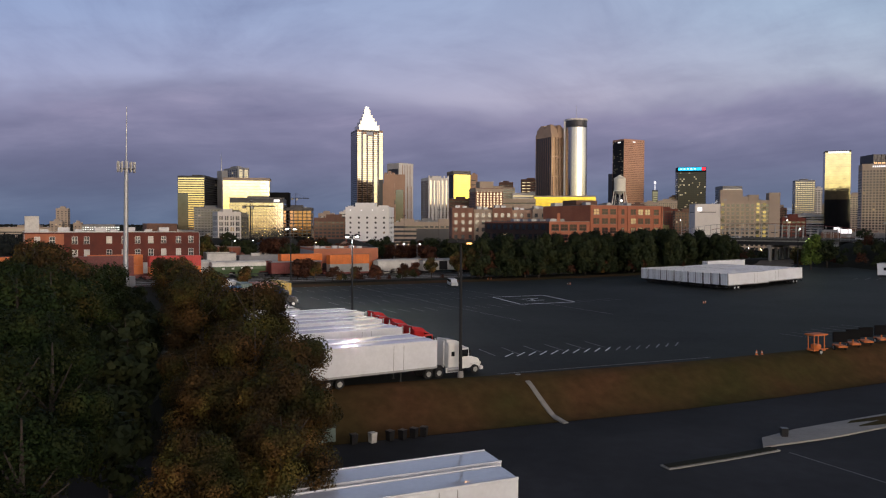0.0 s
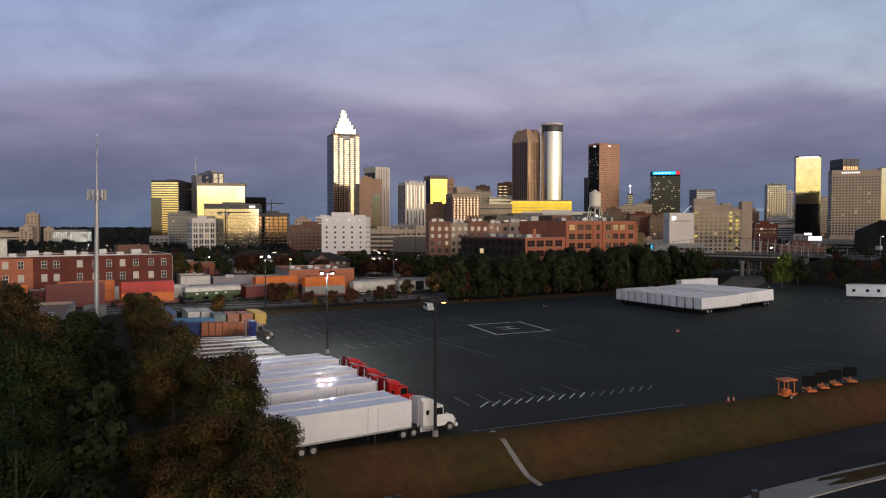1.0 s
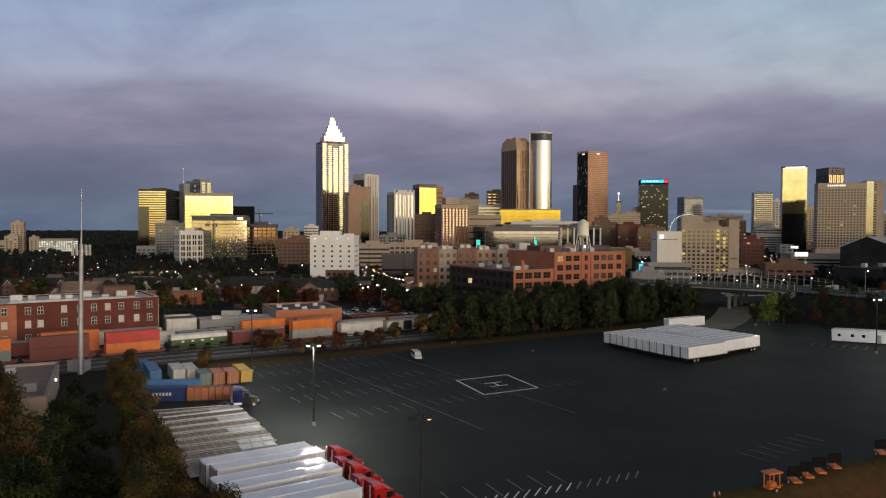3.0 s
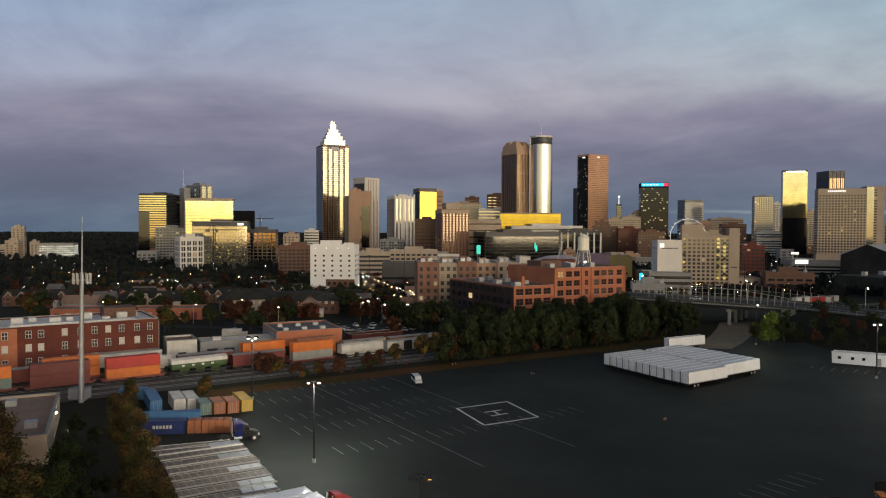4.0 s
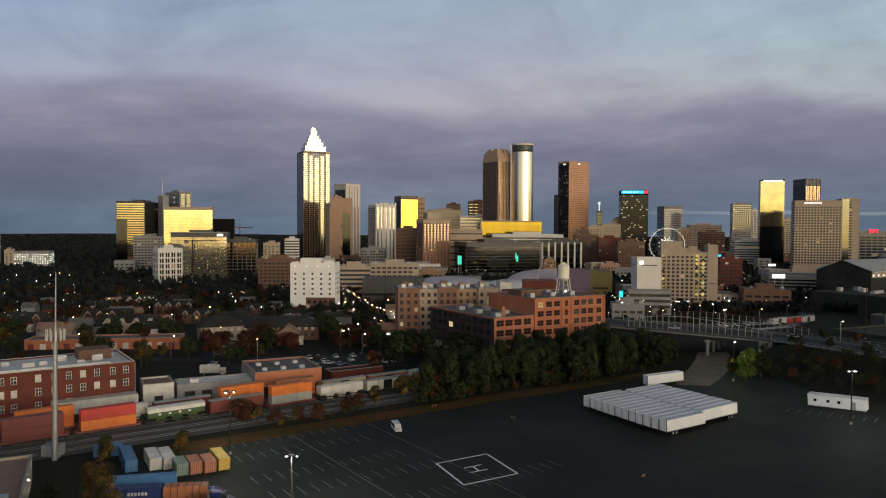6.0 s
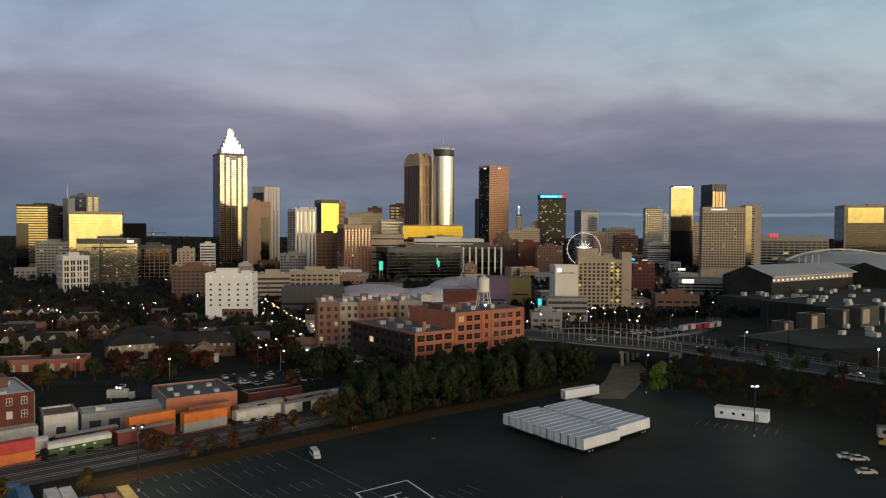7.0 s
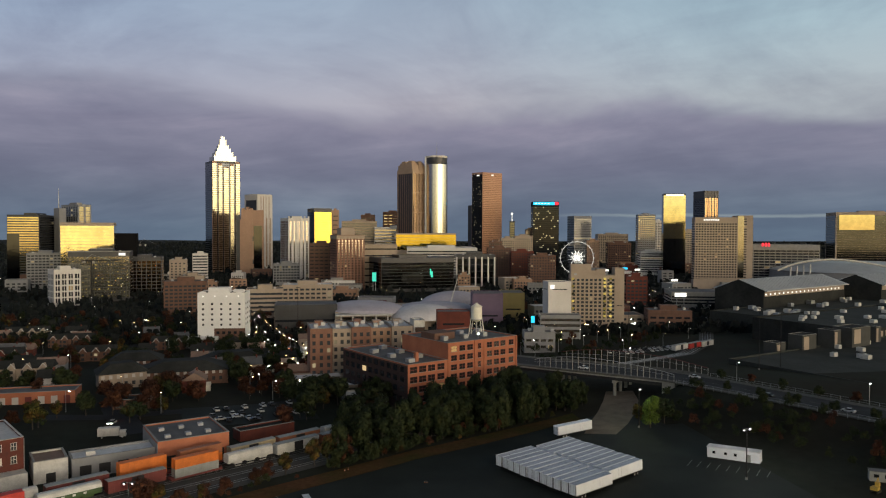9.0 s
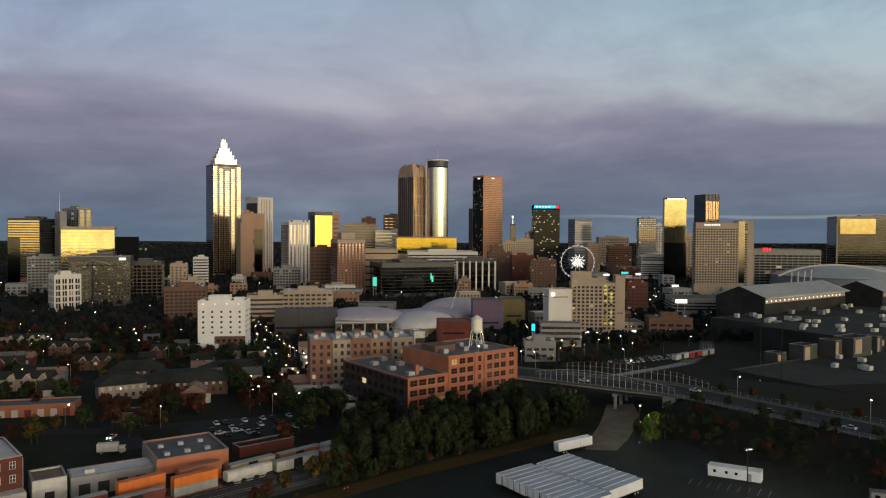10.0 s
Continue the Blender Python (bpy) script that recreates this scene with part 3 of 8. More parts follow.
def box_trailer(m, label, length=16.1, group="box trailers", skin=None):
    """A van trailer; its front end points along x, its origin is the rear centre on the ground."""
    t = thing("box_trailer", m, label, "trailer", group)
    part("box", Build().box(0, -1.3, 1.15, length, 1.3, 4.02), TRAILER_WHITE, t, bevel=0.05)
    roof = Build()
    ys = steps(-1.22, 1.22, 10)
    roof.v = [(x, y, 4.06 + 0.02 * (1 - (y / 1.22) ** 2)) for x in steps(0.04, length - 0.04, 8) for y in ys]
    roof.f = [[i * 11 + j, i * 11 + 11 + j, i * 11 + 12 + j, i * 11 + 1 + j] for i in range(8) for j in range(10)]
    part("roof", roof, skin or TRAILER_ROOF, t, "brushed aluminium roof", smooth=True)
    for y in (-1.3, 1.22):
        part("top_rail", Build().box(0, y, 4.0, length, y + 0.08, 4.13), TRAILER_WHITE, t)
        part("bottom_rail", Build().box(0, y - 0.01, 1.1, length, y + 0.09, 1.3), STEEL, t)
    for y0, y1 in ((-1.16, -0.02), (0.02, 1.16)):
        door = part("rear_door", Build().box(-0.06, y0, 1.25, 0.0, y1, 3.95), TRAILER_WHITE, t, bevel=0.02)
        part("lock_rod", Build().cyl(-0.09, (y0 + y1) / 2, 1.2, 3.98, 0.03, 0.03, 6), STEEL, door)
    for y in (-1.31, 1.17):
        part("rear_post", Build().box(-0.07, y, 1.15, 0.0, y + 0.14, 4.06), DARK_METAL, t)
    part("frame", Build().box(0.6, -0.5, 0.85, length - 3, -0.35, 1.15).box(0.6, 0.35, 0.85, length - 3, 0.5, 1.15), DARK_METAL, t)
    part("rear_guard", Build().box(0.0, -1.2, 0.5, 0.12, 1.2, 0.62).box(0.0, -0.7, 0.6, 0.1, -0.6, 1.1).box(0.0, 0.6, 0.6, 0.1, 0.7, 1.1), DARK_METAL, t)
    for x in (2.3, 3.55):
        for y, out in ((-0.98, -1), (0.98, 1)):
            wheel(t, x, y, 0.5, 0.28, True, out)
    for y in (-0.8, 0.8):
        part("landing_leg", Build().box(length - 4.3, y - 0.08, 0.05, length - 4.14, y + 0.08, 1.15).box(length - 4.4, y - 0.16, 0.0, length - 4.04, y + 0.16, 0.06), DARK_METAL, t)
    for y in (-1.31, 1.29):
        part("side_panel", Build().box(length * 0.64, y, 1.3, length * 0.64 + 0.06, y + 0.02, 3.9).box(length * 0.72, y, 1.3, length * 0.72 + 0.06, y + 0.02, 3.9), STEEL, t)
    return t


def tractor(m, paint, label, group="truck tractors", low=None):
    """A sleeper-cab truck; its nose points along x, its origin is under the rear tandem."""
    low = low or paint
    t = thing("truck_tractor", m, label, "truck", group)
    part("chassis", Build().box(-1.3, -0.45, 0.75, 5.6, -0.3, 1.0).box(-1.3, 0.3, 0.75, 5.6, 0.45, 1.0).box(-0.6, -0.6, 1.0, 0.6, 0.6, 1.2), DARK_METAL, t)
    part("sleeper", Build().profile([(-1.2, 0.9), (1.2, 0.9), (1.2, 3.4), (1.05, 3.75), (-1.05, 3.75), (-1.2, 3.4)], 1.85, 3.3), paint, t, bevel=0.06)
    cab = Build()
    cab.prism([(3.3, -1.18), (4.6, -1.18), (4.6, 1.18), (3.3, 1.18)], 0.75, 2.0)
    cab.prism([(3.3, -1.18), (4.6, -1.18), (4.6, 1.18), (3.3, 1.18)], 2.0, 3.0, 0.9)
    part("cab", cab, low, t)
    fair = Build()
    fair.v = [(1.7, -1.0, 3.74), (4.2, -1.0, 3.0), (4.2, 1.0, 3.0), (1.7, 1.0, 3.74), (1.7, -0.9, 4.05), (3.0, -0.85, 3.85), (3.0, 0.85, 3.85), (1.7, 0.9, 4.05)]
    fair.f = [[0, 1, 5, 4], [1, 2, 6, 5], [2, 3, 7, 6], [3, 0, 4, 7], [4, 5, 6, 7], [3, 2, 1, 0]]
    part("roof_fairing", fair, paint, t)
    hood = Build()
    hood.v = [(4.6, -1.0, 0.7), (6.4, -0.92, 0.7), (6.4, 0.92, 0.7), (4.6, 1.0, 0.7), (4.6, -1.0, 2.05), (6.25, -0.8, 1.6), (6.25, 0.8, 1.6), (4.6, 1.0, 2.05)]
    hood.f = [[0, 1, 5, 4], [1, 2, 6, 5], [2, 3, 7, 6], [3, 0, 4, 7], [4, 5, 6, 7], [3, 2, 1, 0]]
    part("hood", hood, low, t, bevel=0.1)
    ws = Build()
    ws.quad((4.64, -1.02, 2.08), (4.64, 1.02, 2.08), (4.55, 0.95, 2.95), (4.55, -0.95, 2.95))
    ws.box(4.5, -0.9, 2.1, 4.54, 0.9, 2.9)
    part("windscreen", ws, CAB_GLASS, t)
    for y in (-1.2, 1.17):
        part("side_window", Build().box(3.55, y, 2.05, 4.4, y + 0.03, 2.8), CAB_GLASS, t)
        part("sleeper_window", Build().box(2.2, y - 0.02, 2.2, 2.6, y + 0.05, 2.7), CAB_GLASS, t)
        part("mirror", Build().box(4.5, y * 1.15 - 0.05, 2.1, 4.6, y * 1.15 + 0.12, 2.75), DARK_METAL, t)
        part("fuel_tank", Build().cyl(0, 0, 0, 1.5, 0.33, 0.33, 12, Matrix.Translation((1.7, 1.0 if y > 0 else -1.0, 0.75)) @ pose(0, 0, 0, 0, 90, 0)), STEEL, t)
        part("headlight", Build().box(6.15, 0.62 if y > 0 else -0.86, 1.0, 6.42, 0.86 if y > 0 else -0.62, 1.25), WHEEL_ALLOY, t)
        part("side_fairing", Build().box(1.5, -1.22 if y < 0 else 1.14, 0.45, 3.3, -1.14 if y < 0 else 1.22, 1.0), low, t)
        part("exhaust_stack", Build().cyl(1.4, 0.85 if y > 0 else -0.85, 1.0, 3.9, 0.08, 0.08, 8), WHEEL_ALLOY, t)
    part("grille", Build().box(6.28, -0.5, 0.85, 6.42, 0.5, 1.5), DARK_METAL, t)
    part("bumper", Build().box(6.2, -1.15, 0.38, 6.6, 1.15, 0.8), low, t, bevel=0.08)
    for x in (-0.66, 0.66):
        for y, out in ((-0.92, -1), (0.92, 1)):
            wheel(t, x, y, 0.51, 0.28, True, out)
    for y, out in ((-1.02, -1), (1.02, 1)):
        wheel(t, 5.45, y, 0.51, 0.32, False, out)
        part("wing", Build().box(4.9, y - 0.14, 1.05, 6.0, y + 0.14, 1.18), low, t, bevel=0.05)
    return t


ROW_U = Vector((math.cos(radians(35)), math.sin(radians(35))))
ROW_V = Vector((-ROW_U.y, ROW_U.x))


def row_pose(u, v, turn=35.0):
    p = ROW_U * u + ROW_V * v
    return on_lot(p.x, p.y, turn)


first_trailer = box_trailer(row_pose(28.2, 65.7), "long white box trailer with aluminium roof on the lot", 14.9, "parked box trailers", ROOF_NEAR)
for u, v in ((27.9, 68.5), (29.6, 75.7), (29.3, 78.5), (30.9, 83.1), (30.5, 85.9), (32.1, 90.5), (31.6, 93.3)):
    copy_thing(first_trailer, row_pose(u, v))
tractor(row_pose(42.8, 65.7), CAB_WHITE, "white sleeper-cab truck coupled to a white trailer")
red = tractor(row_pose(44.4, 75.7), CAB_RED, "glossy red sleeper-cab truck coupled to a white trailer")
for u, v in ((44.0, 78.5), (45.7, 83.1), (45.3, 85.9), (46.9, 90.5)):
    copy_thing(red, row_pose(u, v))

# the square pack of trailers
PACK_U = Vector((math.cos(radians(28)), math.sin(radians(28))))
PACK_V = Vector((-PACK_U.y, PACK_U.x))
PACK = Vector((67.6, 185.2))
packed = None
for row, count, turn in ((0, 12, 28), (1, 11, 208)):
    for i in range(count):
        along = 0.09 * i + random.uniform(-0.4, 0.4) + (30.4 if row else 0)
        p = PACK + PACK_V * (1.35 + (i + 0.64 * row) * 2.76) + PACK_U * along
        m = on_lot(p.x, p.y, turn)
        packed = copy_thing(packed, m) if packed else box_trailer(m, "white box trailer packed side by side with others", 14.6, "packed trailers")
ob = copy_thing(first_trailer, on_lot(80.0, 240.6, 20))
tagged(ob, "single white box trailer behind the packed trailers", group="packed trailers")
near_pair = [copy_thing(first_trailer, Matrix.Translation((-9.3, 39.9, height(-4, 44))) @ pose(0, 0, 0, 0, 0, 24.6)),
             copy_thing(first_trailer, Matrix.Translation((-10.2, 43.0, height(-4, 44))) @ pose(0, 0, 0, 0, 0, 24.6))]
for ob in near_pair:
    tagged(ob, "white box trailer with aluminium roof in the lower yard", group="lower yard trailers")

# ---- round glass tower ----
P_SHAFT = surface("white_shaft_panels", (0.8, 0.79, 0.77), 0.5, 0, 0.05, 0.1)
def round_tower(x, y, r, h, base=-8.0):
    root = thing("round_tower", pose(x, y, base), "cylindrical tower of silver mirror glass with a dark ring", "skyscraper")
    shell = Build()
    shell.v = [(r * math.cos(2 * math.pi * i / 72), r * math.sin(2 * math.pi * i / 72), z) for z in (0.0, 3.66) for i in range(72)]
    shell.f = [[i, (i + 1) % 72, 72 + (i + 1) % 72, 72 + i] for i in range(72)]
    me = shell.mesh("glass_storey", MIRROR_DRUM, smooth=True)
    part("core", Build().cyl(0, 0, 0, h - 14, r - 0.3, r - 0.3, 48), STONE_DARK, root)
    n = int((h - 17) / 3.7)
    for i in range(n):
        part("glass_storey", me, MIRROR_DRUM, root, m=Matrix.Translation((0, 0, 4 + i * 3.7)))
    part("dark_ring", Build().cyl(0, 0, h - 13, h - 3, r - 0.6, r - 0.6, 48), STONE_DARK, root, "dark recessed ring")
    part("crown_ring", Build().cyl(0, 0, h - 3, h, r + 0.6, r + 0.6, 48), STUCCO_WHITE, root, "pale crown ring")
    part("aerial", Build().cyl(0, 0, h, h + 26, 0.5, 0.2, 6), STEEL, root)
    part("lift_shaft", Build().box(-r - 2.2, -2.5, 0, -r + 1.5, 2.5, h - 0.3), P_SHAFT, root, "white lift shaft")


# ---- trees ----
def crown_mesh(name, material, rx, rz, n, size, seed, lumps=9, cone=0.0):
    """A crown of many small leaf clumps gathered into lumps, with gaps and an uneven outline."""
    r = random.Random(seed)
    centres = []
    for i in range(lumps):
        a, u = r.uniform(0, 2 * math.pi), r.uniform(-0.75, 0.85)
        k = math.sqrt(max(0, 1 - u * u)) * (1 - cone * (u * 0.5 + 0.5))
        q = r.uniform(0.45, 0.8)
        centres.append((Vector((math.cos(a) * k * rx * q, math.sin(a) * k * rx * q, u * rz * 0.85)), r.uniform(0.34, 0.55) * (1.0 if lumps < 18 else 0.72)))
    centres.append((Vector((0, 0, rz * 0.45)), 0.5))
    centres.append((Vector((0, 0, -rz * 0.2)), 0.6))
    v, f = [], []
    for i in range(n):
        c, s = centres[r.randrange(len(centres))]
        d = Vector((r.gauss(0, 1), r.gauss(0, 1), r.gauss(0, 1))).normalized()
        p = c + Vector((d.x * rx * s, d.y * rx * s, d.z * rz * s * 0.8)) * (r.random() ** 0.35)
        nrm = (d + Vector((r.gauss(0, 0.28), r.gauss(0, 0.28), r.gauss(0, 0.28)))).normalized()
        t = nrm.orthogonal().normalized()
        t = (Matrix.Rotation(r.uniform(0, 6.28), 3, nrm) @ t)
        w = nrm.cross(t)
        a, b2 = size * r.uniform(0.5, 1.2), size * r.uniform(0.35, 0.8)
        k = len(v)
        v += [tuple(p - t * a), tuple(p + w * b2 - t * a * 0.2), tuple(p + t * a), tuple(p - w * b2 + t * a * 0.1)]
        f.append([k, k + 1, k + 2, k + 3])
    me = bpy.data.meshes.new(name)
    me.from_pydata(v, [], f)
    me.materials.append(material)
    return me


def trunk_mesh(h, r0, seed, limbs=6, spread=2.0):
    r = random.Random(seed)
    b = Build().tube((0, 0, 0), (0.1, 0.05, h * 0.55), r0, r0 * 0.7, 8).tube((0.1, 0.05, h * 0.55), (0.0, 0.1, h * 0.95), r0 * 0.7, r0 * 0.15, 6)
    for i in range(limbs):
        a, z = i * 6.28 / limbs + r.uniform(-0.4, 0.4), h * r.uniform(0.35, 0.7)
        b.tube((0.05, 0.05, z), (math.cos(a) * spread, math.sin(a) * spread, z + h * r.uniform(0.1, 0.28)), r0 * 0.4, r0 * 0.1, 5)
    return b.mesh("trunk", BARK)


def tree_kind(name, label, material, h, rx, rz, n, size, seed, cone=0.0, count=3, lumps=11):
    """Models of one kind of tree, each a trunk with limbs and a crown."""
    made = []
    for i in range(count):
        t = thing(name, pose(0, 0, -400), label, "tree")
        part("trunk", trunk_mesh(h, 0.03 * h * 0.8, seed + i, 6, rx * 0.55), BARK, t)
        part("crown", crown_mesh("crown", material, rx, rz, n, size, seed * 7 + i, lumps + i, cone), material, t, m=Matrix.Translation((0, 0, h - rz * 0.95)))
        made.append(t)
    return made


TREE_COUNT = {}


def plant(models, x, y, s=1.0, group="", dz=0.0):
    """Plants the next model of a kind; the first planting moves the model itself."""
    i = random.randrange(len(models))
    m = Matrix.Translation((x, y, height(x, y) + dz)) @ pose(0, 0, 0, 0, 0, random.uniform(0, 360))
    src = models[i]
    if TREE_COUNT.get(src.name, 0) == 0:
        src.matrix_basis = m
        src.scale = (s, s, s)
        ob = src
    else:
        ob = copy_thing(src, m)
        ob.scale = (s, s, s)
    TREE_COUNT[src.name] = TREE_COUNT.get(src.name, 0) + 1
    if group:
        ob["group"] = group
    return ob


near_green = tree_kind("tree", "tall dense green tree beside the yard", LEAF_GREEN, 15, 4.8, 6.8, 28000, 0.155, 11, count=2, lumps=30)
near_autumn = tree_kind("tree", "broad autumn tree with brown and yellow leaves", LEAF_AUTUMN, 13, 4.8, 5.6, 28000, 0.155, 23, count=2, lumps=30)
big_green = tree_kind("tree", "tall dense green tree beside the yard", LEAF_GREEN, 15, 4.8, 6.8, 6500, 0.23, 12, lumps=26)
big_autumn = tree_kind("tree", "broad autumn tree with brown and yellow leaves", LEAF_AUTUMN, 13, 4.8, 5.6, 6500, 0.23, 24, lumps=26)
evergreen = tree_kind("tree", "dark dense tree of the belt behind the lot", LEAF_DARK, 13.2, 4.0, 6.9, 3200, 0.42, 37, 0.5, lumps=18)
rust = tree_kind("tree", "rust-red autumn tree among the houses", LEAF_RUST, 9, 3.6, 3.9, 1300, 0.5, 41)
small_green = tree_kind("tree", "dark green tree among the houses", LEAF_DARK, 9, 3.6, 4.0, 1300, 0.5, 53)
bright_green = tree_kind("tree", "leafy yellow-green tree lit by a lamp", LEAF_BRIGHT, 9, 3.2, 4.0, 3000, 0.32, 71, count=1)
amber = tree_kind("tree", "small amber tree in autumn leaf", LEAF_AUTUMN, 9, 3.2, 3.9, 1500, 0.45, 67)

for x, y, s in ((-19, 33, 0.72), (-23, 37, 0.8), (-24, 44, 0.8), (-29, 47, 0.85), (-30, 54, 0.8), (-35, 58, 0.85), (-37, 66, 0.8), (-42, 70, 0.82), (-47, 78, 0.8), (-22, 29, 0.7), (-27, 38, 0.8), (-40, 62, 0.9)):
    plant(near_green if y < 58 else big_green, x, y, s, "yard trees")
for x, y, s in ((-24.5, 52, 0.8), (-21.5, 46, 0.7), (-27, 60, 0.9), (-30, 66, 0.85), (-36, 85, 0.6), (-33, 77, 0.6), (-40.5, 94, 0.5), (-47, 109, 0.45)):
    plant(small_green, x, y, s, "yard bushes")
for x, y, s in ((-9.6, 43, 0.66), (-13.5, 40, 0.62), (-11.2, 50, 0.78), (-12.6, 56.5, 0.86), (-16.2, 60, 0.88), (-18.0, 66, 0.9), (-16.4, 51, 0.72), (-20.4, 58, 0.72), (-25.5, 73, 0.86), (-28, 80, 0.85), (-31, 87, 0.85), (-35, 95, 0.82), (-39, 103, 0.8), (-43, 112, 0.8), (-48, 121, 0.8), (-53, 130, 0.75), (-57, 139, 0.72),
                (-52, 86, 0.82), (-57, 94, 0.82), (-62, 101, 0.82), (-66, 109, 0.8), (-71, 116, 0.8), (-50, 96, 0.75), (-57, 100, 1.0), (-63, 108, 1.0), (-69, 117, 1.0), (-53, 90, 1.0), (-48, 88, 0.9), (-44, 80, 0.9)):
    plant(near_autumn if y < 74 and x > -30 else big_autumn, x, y, s, "yard trees")

for x, y, s in ((-46.5, 94, 0.72), (-43, 84, 0.75), (-51, 106, 0.66), (-40, 76, 0.75), (-36, 70, 0.7)):
    plant(big_green, x, y, s, "yard trees")
for x, y, s in ((-58, 121, 0.45), (-48.5, 104, 0.5), (-54, 118, 0.5), (-41.0, 90, 0.5), (-66, 140, 0.5), (-62, 128, 0.5), (-45, 98, 0.4), (-60, 134, 0.4)):
    plant(small_green, x, y, s, "yard bushes")


def scrub(name, places, label, category="bushes"):
    """Many crowns joined into one mesh, for growth that nobody could count."""
    vs, fs, mats, base = [], [], [], 0
    kinds = [o for o in (small_green[0], small_green[1], rust[0], rust[1], amber[0], evergreen[0])]
    mat_list = []
    for x, y, s, k in places:
        me = [c for c in kinds[k].children if c.name.startswith("crown")][0]
        co = np.empty(len(me.data.vertices) * 3)
        me.data.vertices.foreach_get("co", co)
        co = co.reshape(-1, 3) * s
        a = random.uniform(0, 6.28)
        ca, sa = math.cos(a), math.sin(a)
        co = np.stack([co[:, 0] * ca - co[:, 1] * sa + x, co[:, 0] * sa + co[:, 1] * ca + y, co[:, 2] + height(x, y) + me.matrix_basis.translation.z * s], 1)
        co = co.reshape(-1, 4, 3)[::3 if s < 0.7 else 2].reshape(-1, 3)
        n = len(co) // 4
        vs.append(co)
        fs.append(np.arange(base, base + n * 4).reshape(-1, 4))
        base += n * 4
        m = me.data.materials[0]
        if m not in mat_list:
            mat_list.append(m)
        mats.append(np.full(n, mat_list.index(m)))
    me = bpy.data.meshes.new(name)
    me.from_pydata(np.concatenate(vs).tolist(), [], np.concatenate(fs).tolist())
    for m in mat_list:
        me.materials.append(m)
    me.polygons.foreach_set("material_index", np.concatenate(mats).astype(np.int32))
    return tagged(new(name, me), label, category, kind="stuff")


r5 = random.Random(5)
for i in range(120):
    x = r5.uniform(6, 104)
    y = far_edge(x) + r5.uniform(10, 44)
    if (Vector((x, y)) - ROAD_A).dot(ROAD_N) < -18:
        plant(evergreen, x, y, r5.uniform(0.8, 1.15), "tree belt")

# ---- skyline ----
b = tower("office_tower", "office tower with banded gold glass and a dark side wall", -452.5, 1124.9, 3.0, 42.2, 99.6, 100.2, STONE_DARK, MIRROR_GOLD, MIRROR_DARK, fh=3.6, band=0.62, proud=0.3)
block(b, "corner_bay", 0, -0.9, 4, 16.1, -0.2, 72.1, MIRROR_DARK, "dark glass corner bay")
tower("office_block", "grey mid-rise office block with window bands", -390.0, 1028.0, 12.0, 41.0, 32.8, 48.0, STONE_GREY, WIN_OFFICE, fh=3.8, band=0.5, bay=4, pier=0.25)
b = tower("glass_office", "broad office slab of bright gold mirror glass", -332.2, 982.3, 10.3, 62.0, 33.3, 88.0, STUCCO_TAN, MIRROR_PALE, fh=4.0, band=0.94, foot=8, inset=0.2, plant=False)
b = tower("spired_tower", "slim tower with glass strips and a tall needle", -373.6, 1176.6, 42.8, 20.3, 54.4, 117.3, STONE_GREY, WIN_GLINT, WIN_OFFICE, fh=3.8, band=0.8, bay=7, pier=0.35)
part("needle", Build().cyl(-20, 18, 107.3, 141.3, 0.9, 0.25, 8), STEEL, b, "thin steel needle")
block(b, "needle_block", -22, 12, 0, -12, 30, 111.3, STONE_GREY)
b = tower("glass_office", "wide mid-rise office with a clear glass front and lit floors", -275.7, 838.7, 10.1, 61.6, 49.9, 54.6, STONE_DARK, MIRROR_CLEAR, MIRROR_DARK, fh=3.8, band=0.93, bay=3.2, pier=0.05, inset=0.3)
lit = Build()
rl2 = random.Random(77)
for i in range(90):
    lx, lz = 1.2 + rl2.randrange(19) * 3.2, 6.0 + rl2.randrange(11) * 3.8
    lit.box(lx, -0.3, lz, lx + rl2.uniform(0.5, 1.4), -0.16, lz + rl2.uniform(0.5, 0.9))
tagged(part("lit_room", lit, WIN_YELLOW, b, "rooms lit warm yellow"), kind="stuff")
block(b, "canopy", -1, -2, 54.6, 62.6, 8, 55.4, CONCRETE, "projecting flat roof edge")
block(b, "sign", 50.6, -1.2, 50.6, 57.4, -0.4, 53.4, SIGN_WHITE, "small lit white sign")
tower("dark_office", "plain windowless black glass box", -304.1, 1118.9, 8.8, 28.9, 23.1, 73.7, BOARD, BOARD, fh=66, band=0.97, plant=False)
tower("office_block", "brown brick office with large lit windows", -237.4, 918.4, 8.1, 40.5, 32.4, 45.8, STONE_DARK, MIRROR_BRONZE, fh=4.2, band=0.78, bay=5, pier=0.18)
tower("office_block", "small tan tower block with a stepped top", -204.1, 997.7, 6.7, 21.7, 17.4, 39.6, STUCCO_TAN, WIN_OFFICE, fh=3.6, band=0.5, bay=5, pier=0.6)
tower("low_block", "low tan stone building with windows", -186.2, 975.2, 6.1, 29.7, 23.8, 19.9, STUCCO_TAN, WIN_OFFICE, fh=4, band=0.5, bay=5, pier=0.5)
tower("office_block", "white office with dark ribbon windows", -196.8, 1120.0, 5.8, 21.5, 17.2, 43.8, STUCCO_WHITE, WIN_OFFICE, fh=4.2, band=0.45)
b = tower("spired_skyscraper", "tallest skyscraper with glass piers and a stepped white crown", -210.0, 1391.9, 23.8, 51.6, 46.2, 206.6, STONE_DARK, MIRROR_DARK, MIRROR_DARK, fh=3.9, band=0.8, plant=False, inset=0.2, proud=0.2)
tall, deep, shoulder, peak = 51.6, 46.2, 206.6, 255.9
